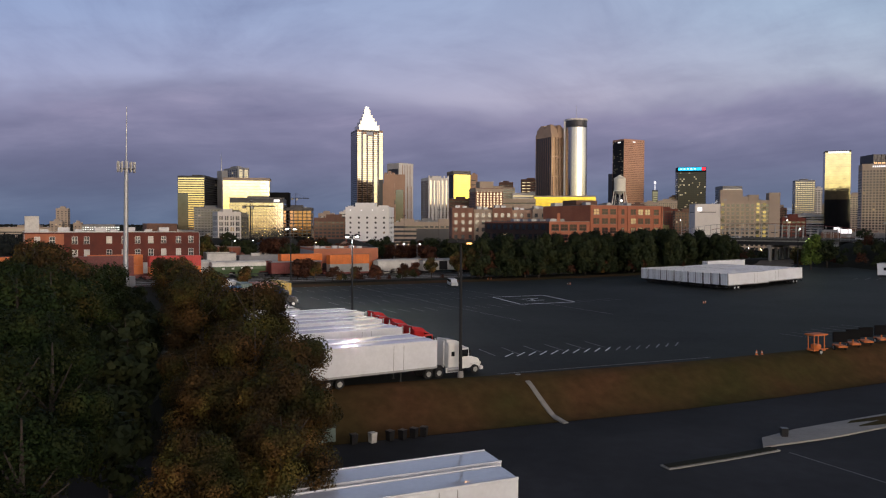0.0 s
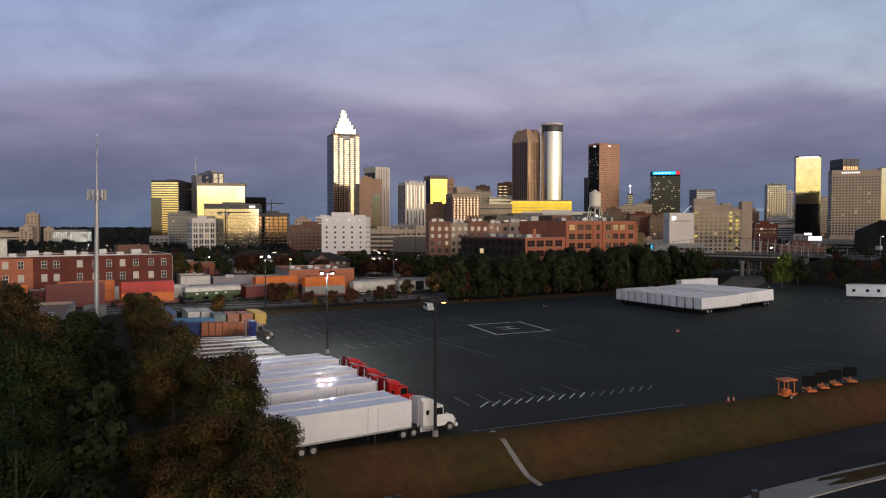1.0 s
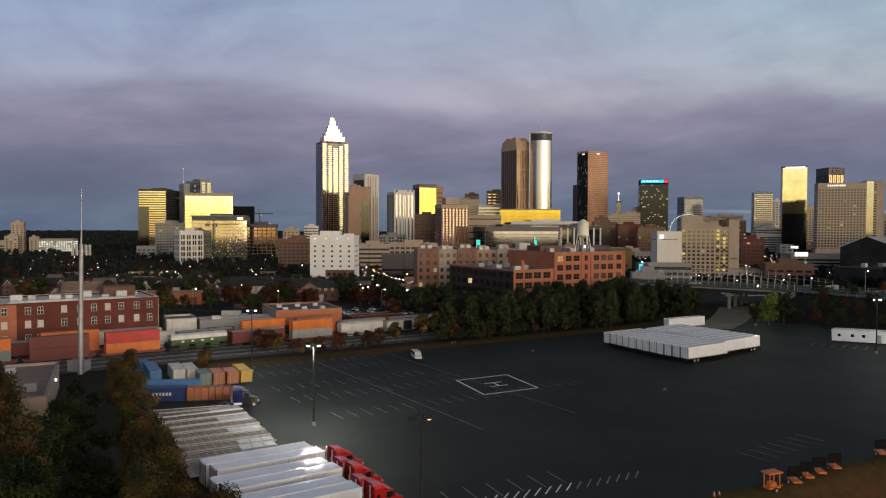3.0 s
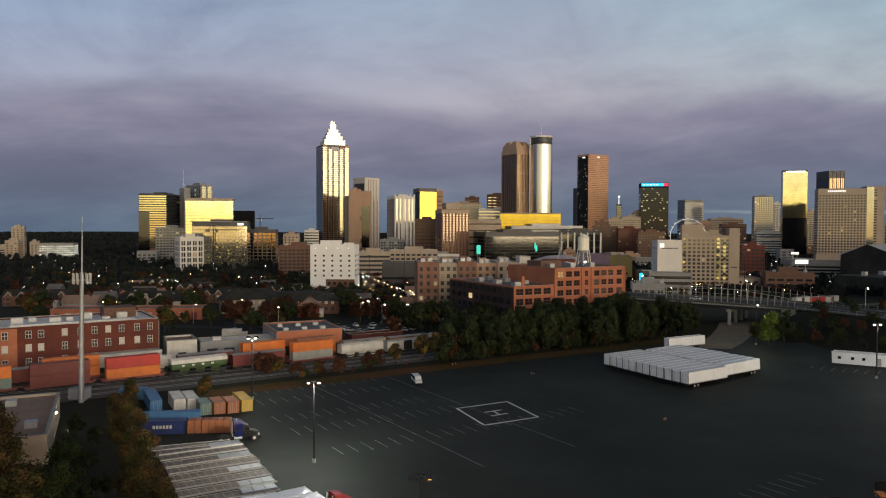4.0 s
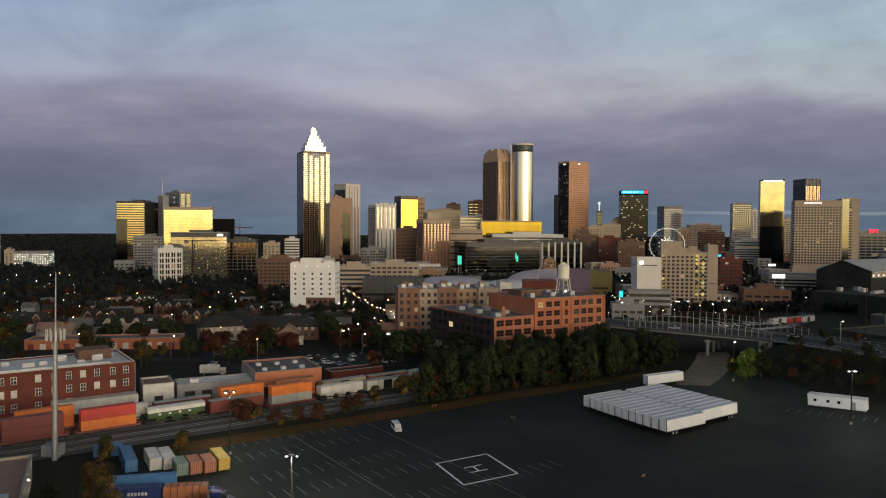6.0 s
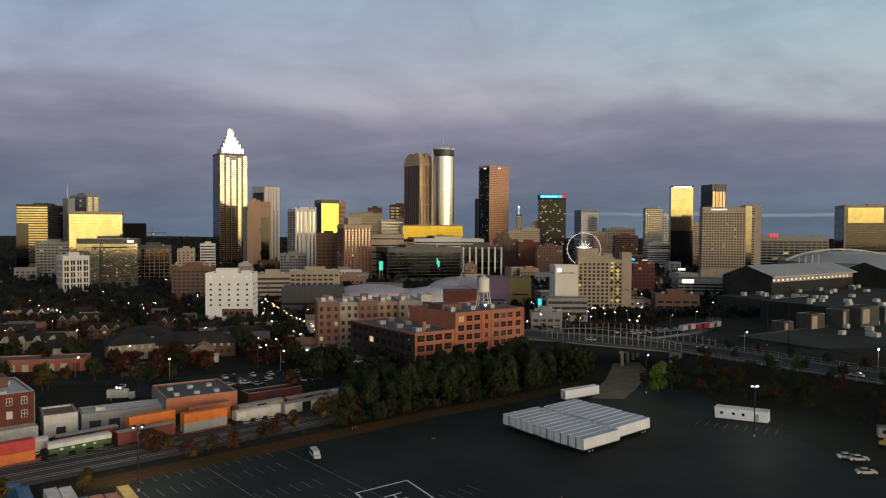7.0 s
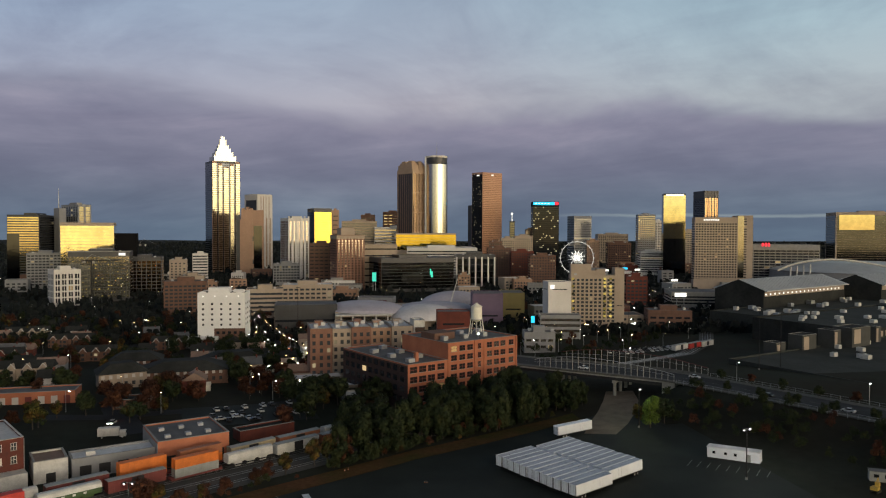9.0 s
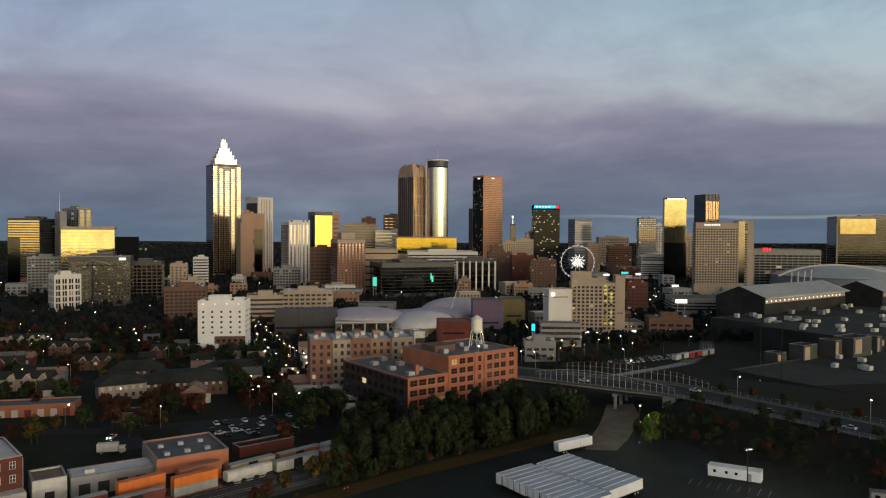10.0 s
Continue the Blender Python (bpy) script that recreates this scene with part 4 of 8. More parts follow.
for u0, u1, cut in ((0.0, 0.16, 0), (0.22, 0.36, 4), (0.41, 0.59, 10), (0.64, 0.78, 4), (0.84, 1.0, 0)):
    pier = part("pier", Build().box(tall * u0, -1.6, 0, tall * u1, -0.3, shoulder - cut), STONE_BROWN, b)
    g = Build()
    for i in range(int((shoulder - cut - 4) / 3.9)):
        g.box(tall * u0 + 0.5, -1.85, 4 + i * 3.9, tall * u1 - 0.5, -1.5, 7 + i * 3.9)
    tagged(part("glazing", g, MIRROR_PIER, pier), kind="stuff")
CROWN = glass_wall("pale_crown_panels", (0.40, 0.40, 0.33), 0.14)
crown_floor = [(0.12, 0.0, 0.2), (0.2, 0.2, 0.36), (0.27, 0.36, 0.5), (0.33, 0.5, 0.63), (0.395, 0.63, 0.84), (0.44, 0.84, 0.95)]
for cut, lo, hi in crown_floor:
    rise = peak - shoulder
    part("crown_step", Build().box(tall * cut, deep * cut, shoulder + rise * lo, tall * (1 - cut), deep * (1 - cut), shoulder + rise * hi), CROWN, b, "pale stepped crown tier", bevel=0.3)
    for sx in (cut, 1 - cut):
        part("crown_fin", Build().box(tall * sx - 0.7, deep * cut - 0.7, shoulder + rise * lo, tall * sx + 0.7, deep * cut + 0.7, shoulder + rise * hi + 1), CROWN, b)
part("crown_finial", Build().cyl(tall / 2, deep / 2, shoulder + (peak - shoulder) * 0.95, peak, 1.6, 1.2, 8), SIGN_WHITE, b, "lit white finial")
b = tower("stone_tower", "pale stone tower with vertical grooves and a left flank coloured black for shade", -136.6, 1476.3, 45.4, 38.2, 38.8, 149.9, STUCCO_WHITE, STUCCO_TAN, STONE_BROWN, fh=50, band=0.96, bay=8, pier=0.7, plant=False)
for gx, gw in ((8.0, 1.6), (14.5, 1.2), (21.0, 1.2), (28.5, 1.6)):
    block(b, "groove", gx, -0.35, 6, gx + gw, -0.1, 146.0, STONE_BROWN, "dark vertical groove")
block(b, "dark_flank", -0.4, 3, 0, -0.1, 34, 138.0, STONE_DARK, "dark flank panel")
b = tower("brown_tower", "brown granite tower with a tall dark glass slot", -146.0, 1286.4, 3.5, 37.7, 33.3, 113.2, STONE_BROWN, WIN_OFFICE, fh=40, band=0.2, bay=50, plant=False)
block(b, "glass_slot", 21.1, -0.8, 0, 34.7, 0.2, 86.0, MIRROR_DARK, "dark glass slot")
block(b, "left_shoulder", -1.9, -2.5, 0, 18.9, 0, 97.4, STONE_BROWN)
block(b, "dark_return", -8.5, 2, 0, -1.9, 26, 104.0, STONE_DARK, "dark glass return wall")
for i in range(3):
    block(b, "shoulder_step", 1.0 + i * 6.4, 1.0, 113.0, 6.0 + i * 6.4, 20.0, 116.5 + (i % 2) * 2.5, STONE_BROWN)
b = tower("ribbed_tower", "white ribbed tower with bright windows and brown side", -57.8, 1121.1, 23.2, 33.8, 34.2, 97.1, STUCCO_WHITE, WIN_GLINT, BRICK_BROWN, fh=3.7, band=0.85, bay=5, pier=0.3, plant=True)
ribs(b, 33.8, 0, 100.1, 5, 2.4, STUCCO_WHITE)
tower("low_block", "grey podium block with glazed corner", -76.2, 1064.9, 2.0, 38.1, 30.5, 30.7, STONE_GREY, WIN_OFFICE, fh=4, band=0.6, bay=4)
tower("mirror_cube", "black-framed cube of golden mirror glass", -21.4, 1232.1, 19.2, 31.3, 36.1, 115.6, STONE_DARK, MIRROR_YELLOW, MIRROR_DARK, fh=3.9, band=0.97, inset=0.8, cap=3, plant=False)
tower("brown_block", "plain brown stone block behind the glass cube", 7.8, 1309.8, -0.3, 13.0, 27.8, 114.8, STONE_BROWN, WIN_DARK, fh=8, band=0.2, bay=8)
tower("brown_block", "dark brown block with few windows", -24.0, 1021.1, 0.4, 34.0, 27.2, 61.0, BRICK_BROWN, WIN_DARK, fh=5, band=0.3, bay=6)
b = tower("brick_apartments", "tall brick apartment tower with a pale crown", 13.3, 956.8, 19.4, 38.8, 25.6, 72.8, BRICK_TAN, WIN_GLINT, WIN_DARK, fh=3.3, band=0.55, bay=4.2, pier=0.5, plant=False)
block(b, "crown", 7.8, 5.1, 72.2, 27.1, 20.4, 81.8, STUCCO_TAN, "pale stucco crown", 0.3)
block(b, "attic", -0.3, -0.3, 67.8, 39.1, 25.6, 72.1, STUCCO_TAN)
tower("garage", "plain tan concrete parking garage block", 50.7, 988.8, -2.4, 44.4, 35.5, 59.5, STUCCO_TAN, WIN_DARK, fh=9, band=0.2, plant=False)
b = tower("trade_centre", "large stepped white exhibition building", 27.4, 1410.5, -1.4, 67.3, 53.8, 96.8, STUCCO_TAN, WIN_OFFICE, fh=5, band=0.4, plant=True)
b = tower("trade_centre", "long white exhibition hall with lit roof edge", 89.1, 1390.7, -3.4, 106.2, 85.0, 85.2, STUCCO_WHITE, WIN_GLINT, fh=6, band=0.4, plant=True, roof=ROOF_WHITE)
b = tower("glass_hall", "long low hall with a golden glass ribbon", 116.3, 1240.0, -3.0, 104.0, 52.0, 74.0, STUCCO_TAN, MIRROR_YELLOW, fh=5.4, band=0.94, foot=45, cap=1.6, plant=False)
tower("brown_block", "brown stone cube on a roof ridge", 66.7, 1465.6, -1.8, 28.3, 22.6, 109.9, BRICK_BROWN, WIN_DARK, fh=6, band=0.3, bay=8)
tower("brown_block", "brown penthouse block with windows", 111.0, 1466.2, -3.0, 39.9, 32.0, 116.0, BRICK_BROWN, WIN_GLINT, fh=6, band=0.3, bay=8)
b = tower("crowned_tower", "brown granite tower with lantern crowns", 154.4, 1320.0, 33.2, 33.3, 45.5, 190.6, GRANITE, MIRROR_BRONZE, MIRROR_SMOKE, fh=36, band=0.96, bay=3.4, pier=0.6, plant=False)
for u, v in ((0.25, 0.3), (0.75, 0.3), (0.3, 0.75)):
    for k, (r, lift) in enumerate(((0.24, 0.55), (0.18, 0.8), (0.12, 1.0))):
        part("crown", Build().box(33.3 * (u - r), 45.5 * (v - r), 189.6, 33.3 * (u + r), 45.5 * (v + r), 190.6 + 16.4 * lift), GRANITE, b, "stepped granite crown", bevel=0.3)
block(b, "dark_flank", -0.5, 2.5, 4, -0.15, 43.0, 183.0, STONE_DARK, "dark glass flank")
for i in range(7):
    block(b, "flank_pier", -0.8, 4.0 + i * 6.1, 4, -0.5, 4.6 + i * 6.1, 184.0, STONE_BROWN)
round_tower(200.1, 1330.0, 20.0, 215.4)
b = tower("terraced_block", "white terraced building with long window bands", 123.8, 1126.2, -5.3, 109.7, 87.8, 51.8, STUCCO_WHITE, WIN_OFFICE, fh=4.2, band=0.55, foot=6, roof=ROOF_WHITE)
b = tower("glass_office", "dark glass office block with a lit green emblem", 68.9, 921.3, 9.9, 97.7, 77.7, 43.3, STONE_DARK, MIRROR_SMOKE, MIRROR_DARK, fh=4.2, band=0.9, inset=0.3, roof=ROOF_GREY)
part("emblem", Build().box(64.5, -0.8, 21.6, 66.0, -0.4, 29.4).box(66.0, -0.8, 18.2, 68.4, -0.4, 26.0), SIGN_TURQUOISE, b, "lit green emblem")
b = tower("columned_hall", "glazed hall with tall white lit columns", 179.0, 1002.3, -6.9, 55.6, 44.5, 45.0, STONE_DARK, MIRROR_SMOKE, fh=9, band=0.9)
ribs(b, 55.6, 0, 42.0, 6, 2.2, STUCCO_WHITE)
b = tower("stepped_tower", "pink-brown granite tower stepping down to one side", 330.2, 1531.8, 30.0, 57.0, 35.0, 204.6, GRANITE_ROSE, WIN_ROSE, WIN_NIGHT, fh=3.9, band=0.42, bay=3, pier=0.5, plant=False)
# step and flank coloured near black: the shade of the left side, painted on
block(b, "lower_step", 1.0, 35.0, 0, 40, 49.0, 134.0, STONE_DARK)
block(b, "dark_flank", -0.11, 0.6, 0, -0.02, 34.4, 200.0, BOARD, "left flank coloured black for shade")
block(b, "top_sign", 24.3, -0.8, 197.9, 31.1, -0.3, 200.4, SIGN_WHITE, "small lit white sign")
block(b, "flank_sign", -0.9, 10.0, 196.9, -0.45, 18.0, 199.4, SIGN_WHITE, "small lit white sign")
b = tower("slim_tower", "slim dark tower with a bright white beacon", 404.6, 1588.2, -8.6, 11.4, 9.2, 100.4, STONE_DARK, MIRROR_SMOKE, plant=False)
part("beacon", Build().cyl(5.7, 4, 100.4, 114.4, 1.0, 0.6, 8).cyl(5.7, 4, 114.4, 119.4, 2.2, 2.2, 8), SIGN_WHITE, b, "bright white beacon")
tower("old_office", "older stone and brick downtown office block", 282.0, 1244.7, -7.9, 21.8, 17.5, 60.1, BRICK_BROWN, WIN_OFFICE, fh=3.8, band=0.5, bay=3.6, pier=0.5)
tower("old_office", "older stone and brick downtown office block", 318.5, 1311.6, -8.4, 25.2, 20.1, 65.1, STUCCO_TAN, WIN_OFFICE, fh=3.8, band=0.5, bay=3.6, pier=0.5)
tower("old_office", "older stone and brick downtown office block", 350.3, 1334.7, -9.2, 34.2, 27.3, 69.1, STUCCO_TAN, WIN_OFFICE, fh=3.8, band=0.5, bay=3.6, pier=0.5)
tower("old_office", "older stone and brick downtown office block", 410.8, 1477.8, -9.5, 17.8, 14.2, 81.7, STONE_BROWN, WIN_OFFICE, fh=3.8, band=0.5, bay=3.6, pier=0.5)
tower("old_office", "older stone and brick downtown office block", 252.1, 1123.7, -8.1, 36.7, 29.4, 51.7, BRICK_BROWN, WIN_OFFICE, fh=3.8, band=0.5, bay=3.6, pier=0.5)
tower("old_office", "older stone and brick downtown office block", 275.6, 1068.3, -9.1, 34.1, 27.3, 48.2, BRICK_RED, WIN_OFFICE, fh=3.8, band=0.5, bay=3.6, pier=0.5)
tower("old_office", "older stone and brick downtown office block", 286.8, 1002.2, -10.1, 36.1, 28.9, 44.0, BRICK_BROWN, WIN_OFFICE, fh=3.8, band=0.5, bay=3.6, pier=0.5)
tower("old_office", "older stone and brick downtown office block", 493.3, 1334.5, -12.4, 23.6, 18.9, 60.7, STONE_BROWN, WIN_OFFICE, fh=3.8, band=0.5, bay=3.6, pier=0.5)
b = tower("sign_tower", "dark office tower with a blue and red lit top", 418.1, 1447.7, -10.2, 53.4, 42.7, 138.8, BOARD, WIN_NIGHT, WIN_NIGHT, fh=3.9, band=0.5, bay=3.2, pier=0.2, cap=9, plant=False)
block(b, "sign", 0.5, -0.9, 131.8, 44.4, -0.2, 137.8, SIGN_BLUE, "blue lit sign band")
block(b, "sign_end", 45.0, -0.9, 131.8, 52.3, -0.2, 137.8, SIGN_RED, "red lit sign end")
for i in range(5):
    block(b, "sign_mark", 4.3 + i * 6.4, -1.2, 133.8, 8.0 + i * 6.4, -0.95, 135.8, SIGN_WHITE)
tower("striped_office", "pale office tower with fine window bands", 590.1, 1687.2, 5.8, 46.1, 38.3, 114.6, STONE_GREY, WIN_OFFICE, fh=4.2, band=0.45, plant=False)
tower("hotel", "long pale hotel slab with many small windows", 655.1, 1695.5, -13.3, 72.1, 57.7, 71.1, STUCCO_TAN, WIN_DARK, fh=4, band=0.5, bay=4.5, pier=0.4)
tower("old_office", "dark old office block with arched top windows", 537.6, 1337.1, -13.6, 43.0, 34.4, 56.4, BRICK_BROWN, WIN_DARK, fh=4, band=0.5, bay=4)
b = tower("glass_office", "grey glass office tower with white top", 656.9, 1469.9, -14.8, 36.6, 29.3, 114.1, STONE_GREY, WIN_GLINT, fh=4, band=0.55, bay=4, pier=0.3)
tower("white_tower", "narrow white apartment tower", 715.3, 1511.9, -15.3, 17.0, 20.0, 101.5, STUCCO_WHITE, WIN_DARK, fh=3.6, band=0.5, bay=4)
tower("low_block", "white low office with ribbon windows", 553.7, 1226.2, -15.1, 40.3, 32.2, 42.7, STUCCO_WHITE, WIN_OFFICE, fh=4, band=0.5)
b = tower("golden_tower", "slab tower sheathed in golden mirror glass", 574.6, 1181.0, -20.0, 36.6, 27.8, 143.6, STONE_DARK, MIRROR_GOLD, MIRROR_DARK, fh=3.8, band=0.97, inset=0.15, cap=0.8, plant=False)
# fixed dark panel: partly darker glass, partly the hotel's reflection put in as colour
block(b, "dark_base", 0.2, -0.5, 2, 36.4, -0.2, 66.0, MIRROR_DARK, "dark lower front, partly a painted reflection")
part("sign", Build().box(4.2, -0.9, 139.4, 33.6, -0.4, 142.4), SIGN_WHITE, b, "lit white sign along the top")
b = tower("bronze_tower", "dark bronze tower with golden window columns", 818.5, 1487.4, 1.2, 33.7, 46.8, 167.6, STONE_DARK, MIRROR_BRONZE, MIRROR_DARK, fh=4, band=0.85, bay=4, pier=0.25, cap=13, plant=False)
ribs(b, 33.7, 0, 167.6, 4, 1.6, STONE_DARK, 0.8)
tower("old_office", "pale old office with lit windows", 681.5, 1312.8, -16.7, 21.0, 16.8, 80.0, STUCCO_TAN, WIN_OFFICE, fh=3.8, band=0.5, bay=4)
b = tower("hotel", "tall sand-coloured hotel slab with rows of square windows", 465.6, 867.6, -17.8, 52.2, 22.0, 96.7, STUCCO_TAN, WIN_DARK, fh=3.2, band=0.55, bay=3.3, pier=0.4, foot=16, cap=5, plant=False)
for i in range(9):
    block(b, "sign_bar", 10.4 + i * 2.2, -0.7, 92.5, 11.8 + i * 2.2, -0.3, 94.5, SIGN_WHITE)
block(b, "podium", -2, -3, 0, 54.0, 0, 18, STUCCO_TAN)
b = tower("hotel_wing", "sand-coloured hotel wing with a shiny recessed strip", 515.1, 852.7, -19.0, 18.9, 30.0, 99.0, STUCCO_TAN, WIN_DARK, fh=3.2, band=0.45, bay=12, pier=0.8, foot=16, plant=False)
block(b, "recess", 0.4, -0.6, 20, 7.9, -0.13, 98.0, MIRROR_SILVER, "shiny glass strip")
b = tower("broadcast_centre", "long concrete office block with deep window grid and red sign", 604.2, 959.1, -20.6, 88.7, 66.6, 60.1, CONCRETE, WIN_DARK, fh=3.9, band=0.66, bay=7, pier=0.1, foot=6, cap=5, plant=False)
for i in range(3):
    part("sign_bar", Build().box(11.5 + i * 4.0, -1.0, 57.6, 14.0 + i * 4.0, -0.5, 62.4), SIGN_RED, b, "red lit sign bar")
b = tower("glass_office", "broad dark office with a golden glass panel front", 952.0, 1243.2, -23.4, 106.6, 70.0, 115.5, STUCCO_TAN, MIRROR_DARK, MIRROR_DARK, fh=4.5, band=0.9, inset=2.5, cap=5, foot=10, plant=False)
block(b, "golden_front", 6, -0.9, 82.0, 66.0, -0.25, 110.5, MIRROR_GOLD, "golden glass panel")
block(b, "roof_house", 42.7, 10, 114.9, 85.3, 30, 118.0, STUCCO_TAN)
b = tower("hotel", "hotel with a blank white end wall", 169.6, 538.9, 0.7, 18.4, 14.0, 40.1, STUCCO_WHITE, WIN_DARK, STONE_DARK, fh=60, band=0.01, bay=60, plant=False)
block(b, "emblem", 1.6, -0.5, 34.6, 4.8, -0.15, 37.6, SIGN_WHITE, "lit white emblem")
HOTEL = tower("hotel", "tan hotel slab with window columns, partly lit yellow", 196.5, 564.4, -12.4, 35.9, 18.0, 43.5, STUCCO_TAN, WIN_OFFICE, fh=3.0, band=0.6, bay=3.4, pier=0.4, foot=5)
block(HOTEL, "penthouse", 0.5, 5, 42.9, 16.8, 14, 51.9, STUCCO_TAN)
block(HOTEL, "penthouse", 21.2, 5, 42.9, 28.3, 14, 47.9, STUCCO_TAN)
for i in range(11):
    for lx in (0.6, 26.0, 30.6)[i % 2:]:
        part("lit_stair_window", Build().box(lx, -0.3, 9.6 + i * 3.0, lx + 2.1, -0.15, 11.4 + i * 3.0), WIN_YELLOW, HOTEL)
tower("hotel_wing", "narrow tan stair tower beside the hotel", 230.5, 556.5, -13.6, 7.6, 15.8, 49.2, STUCCO_TAN, WIN_DARK, fh=30, band=0.02, bay=30, plant=False)
tower("low_block", "grey hotel entrance podium with lit strip", 156.0, 514.2, -10.9, 29.5, 13.7, 17.6, STONE_GREY, WIN_GLINT, fh=4, band=0.5, plant=False)
tower("brick_block", "red brick block with white bands", 307.2, 713.1, -14.4, 21.7, 17.3, 32.2, BRICK_RED, WIN_OFFICE, fh=3.6, band=0.5, bay=4)
tower("brick_block", "low brick and render shop building", 255.7, 548.5, -15.9, 33.9, 22.2, 16.0, BRICK_BROWN, WIN_DARK, fh=4, band=0.4, bay=6)
tower("garage", "open concrete parking deck with floors", 348.8, 696.5, -17.1, 56.1, 44.4, 17.3, CONCRETE, WIN_DARK, fh=3.2, band=0.5, plant=False)
b = tower("lofts", "white rendered lofts tower on a brown brick base", -84.2, 510.0, -3.0, 31.2, 22.0, 36.8, LOFT_WHITE, WIN_DARK, fh=3.5, band=0.38, bay=6.0, pier=0.78, foot=13.4, cap=2.6, plant=False)
block(b, "roof_house", 6.0, 5, 35.7, 20.0, 14, 39.8, LOFT_WHITE)
block(b, "roof_house", 22.0, 9, 35.7, 28.8, 15, 38.0, LOFT_WHITE)
for i in range(4):
    block(b, "parapet_gable", 1.8 + i * 7.8, -0.3, 36.0, 5.6 + i * 7.8, 0.5, 37.6, LOFT_WHITE)
    block(b, "wall_lamp", 3.3 + i * 7.8, -0.7, 34.1, 4.1 + i * 7.8, -0.3, 34.8, SIGN_WHITE, "lit wall lamp")
block(b, "brick_base", 11.0, -0.35, 0, 31.4, 0, 12.6, BRICK_BROWN, "brown brick lower storeys")
for lvl in range(2):
    for k in range(5):
        block(b, "base_window", 12.4 + k * 3.8, -0.45, 5.2 + lvl * 3.6, 14.4 + k * 3.8, -0.3, 7.0 + lvl * 3.6, WIN_DARK)
block(b, "podium", -9.0, -5, 0, 14.0, 0, 7.5, LOFT_WHITE)
b = tower("grid_apartments", "white grid-fronted apartment block with a pale grey flank", -273.7, 792.2, 34.0, 25.8, 22.0, 38.0, STUCCO_WHITE, WIN_DARK, STONE_GREY, fh=6.2, band=0.75, bay=5, pier=0.35, foot=3)
ribs(b, 25.8, 0, 38.0, 8, 0.6, STUCCO_WHITE, 0.3)
tower("apartment_block", "brown apartment block among trees", -148.8, 708.3, 6.4, 38.0, 22.2, 31.0, BRICK_BROWN, WIN_OFFICE, fh=3.4, band=0.5, bay=4)
tower("office_block", "long tan office block with window bands", -69.6, 665.2, 3.0, 32.3, 22.2, 26.7, STUCCO_TAN, WIN_OFFICE, fh=4, band=0.45)
tower("office_block", "pale office with a flat white roof", -41.1, 710.0, 1.0, 48.0, 27.8, 26.8, STUCCO_TAN, WIN_OFFICE, fh=4, band=0.45, bay=5, roof=ROOF_WHITE)
tower("warehouse", "dark grey flat-roofed box hall", -38.6, 576.7, 1.1, 48.4, 33.3, 20.9, STONE_DARK, WIN_DARK, fh=9, band=0.2, plant=False, roof=ROOF_GREY)
tower("museum", "purple-clad museum block with plain walls", 118.5, 578.8, -7.5, 24.7, 27.8, 28.2, PURPLE, WIN_DARK, fh=12, band=0.1, bay=20, plant=False)
tower("museum", "yellow-green clad museum hall", 153.7, 623.1, -8.7, 19.8, 33.3, 24.6, OCHRE, WIN_DARK, fh=12, band=0.1, bay=20, plant=False)
tower("rust_hall", "rust-red clad roof-top hall", 68.6, 439.5, -5.9, 20.0, 15.5, 29.7, BRICK_RED, WIN_DARK, fh=12, band=0.1, bay=20, plant=False)
tower("low_block", "low grey workshop with windows", 125.2, 445.7, -10.0, 19.5, 13.3, 15.3, STONE_GREY, WIN_GLINT, fh=4, band=0.4, bay=4)
tower("apartment_tower", "tan apartment tower with a stepped top", -638.0, 1107.3, 17.8, 17.4, 13.9, 47.9, STUCCO_TAN, WIN_DARK, fh=3.4, band=0.4, bay=5, pier=0.6)
tower("apartment_tower", "tan lower apartment slab", -635.1, 1085.1, 18.1, 17.7, 14.2, 27.8, STUCCO_TAN, WIN_DARK, fh=3.4, band=0.4, bay=5, pier=0.6)
tower("apartment_tower", "tan narrow apartment slab", -611.2, 1108.2, 17.2, 12.2, 9.8, 25.7, STUCCO_TAN, WIN_DARK, fh=3.4, band=0.4, bay=5, pier=0.6)
tower("lit_garage", "parking deck with bright white lit floors", -595.1, 1103.2, 16.4, 47.9, 38.3, 23.2, CONCRETE, WIN_LIT, fh=3.2, band=0.5, bay=3.2, pier=0.45, plant=False)
tower("office_block", "long pale office block with bands", -761.8, 1152.2, 19.2, 80.9, 64.7, 18.4, STUCCO_TAN, WIN_OFFICE, fh=4, band=0.45)
tower("apartment_tower", "dark slab tower at the edge of town", -909.2, 1329.0, 20.5, 17.4, 13.9, 64.3, STUCCO_TAN, WIN_DARK, fh=3.4, band=0.4, bay=5, pier=0.6)

# ---- railway ----
RAIL_O = Vector((-42.0, 178.7))
RAIL_U = Vector((math.cos(radians(35.5)), math.sin(radians(35.5))))
RAIL_V = Vector((-RAIL_U.y, RAIL_U.x))


def rail_xy(u, v):
    p = RAIL_O + RAIL_U * u + RAIL_V * v
    return p.x, p.y


def rail_pose(u, v, lift=0.0):
    x, y = rail_xy(u, v)
    return Matrix.Translation((x, y, height(x, y) + lift)) @ pose(0, 0, 0, 0, 0, 35.5)


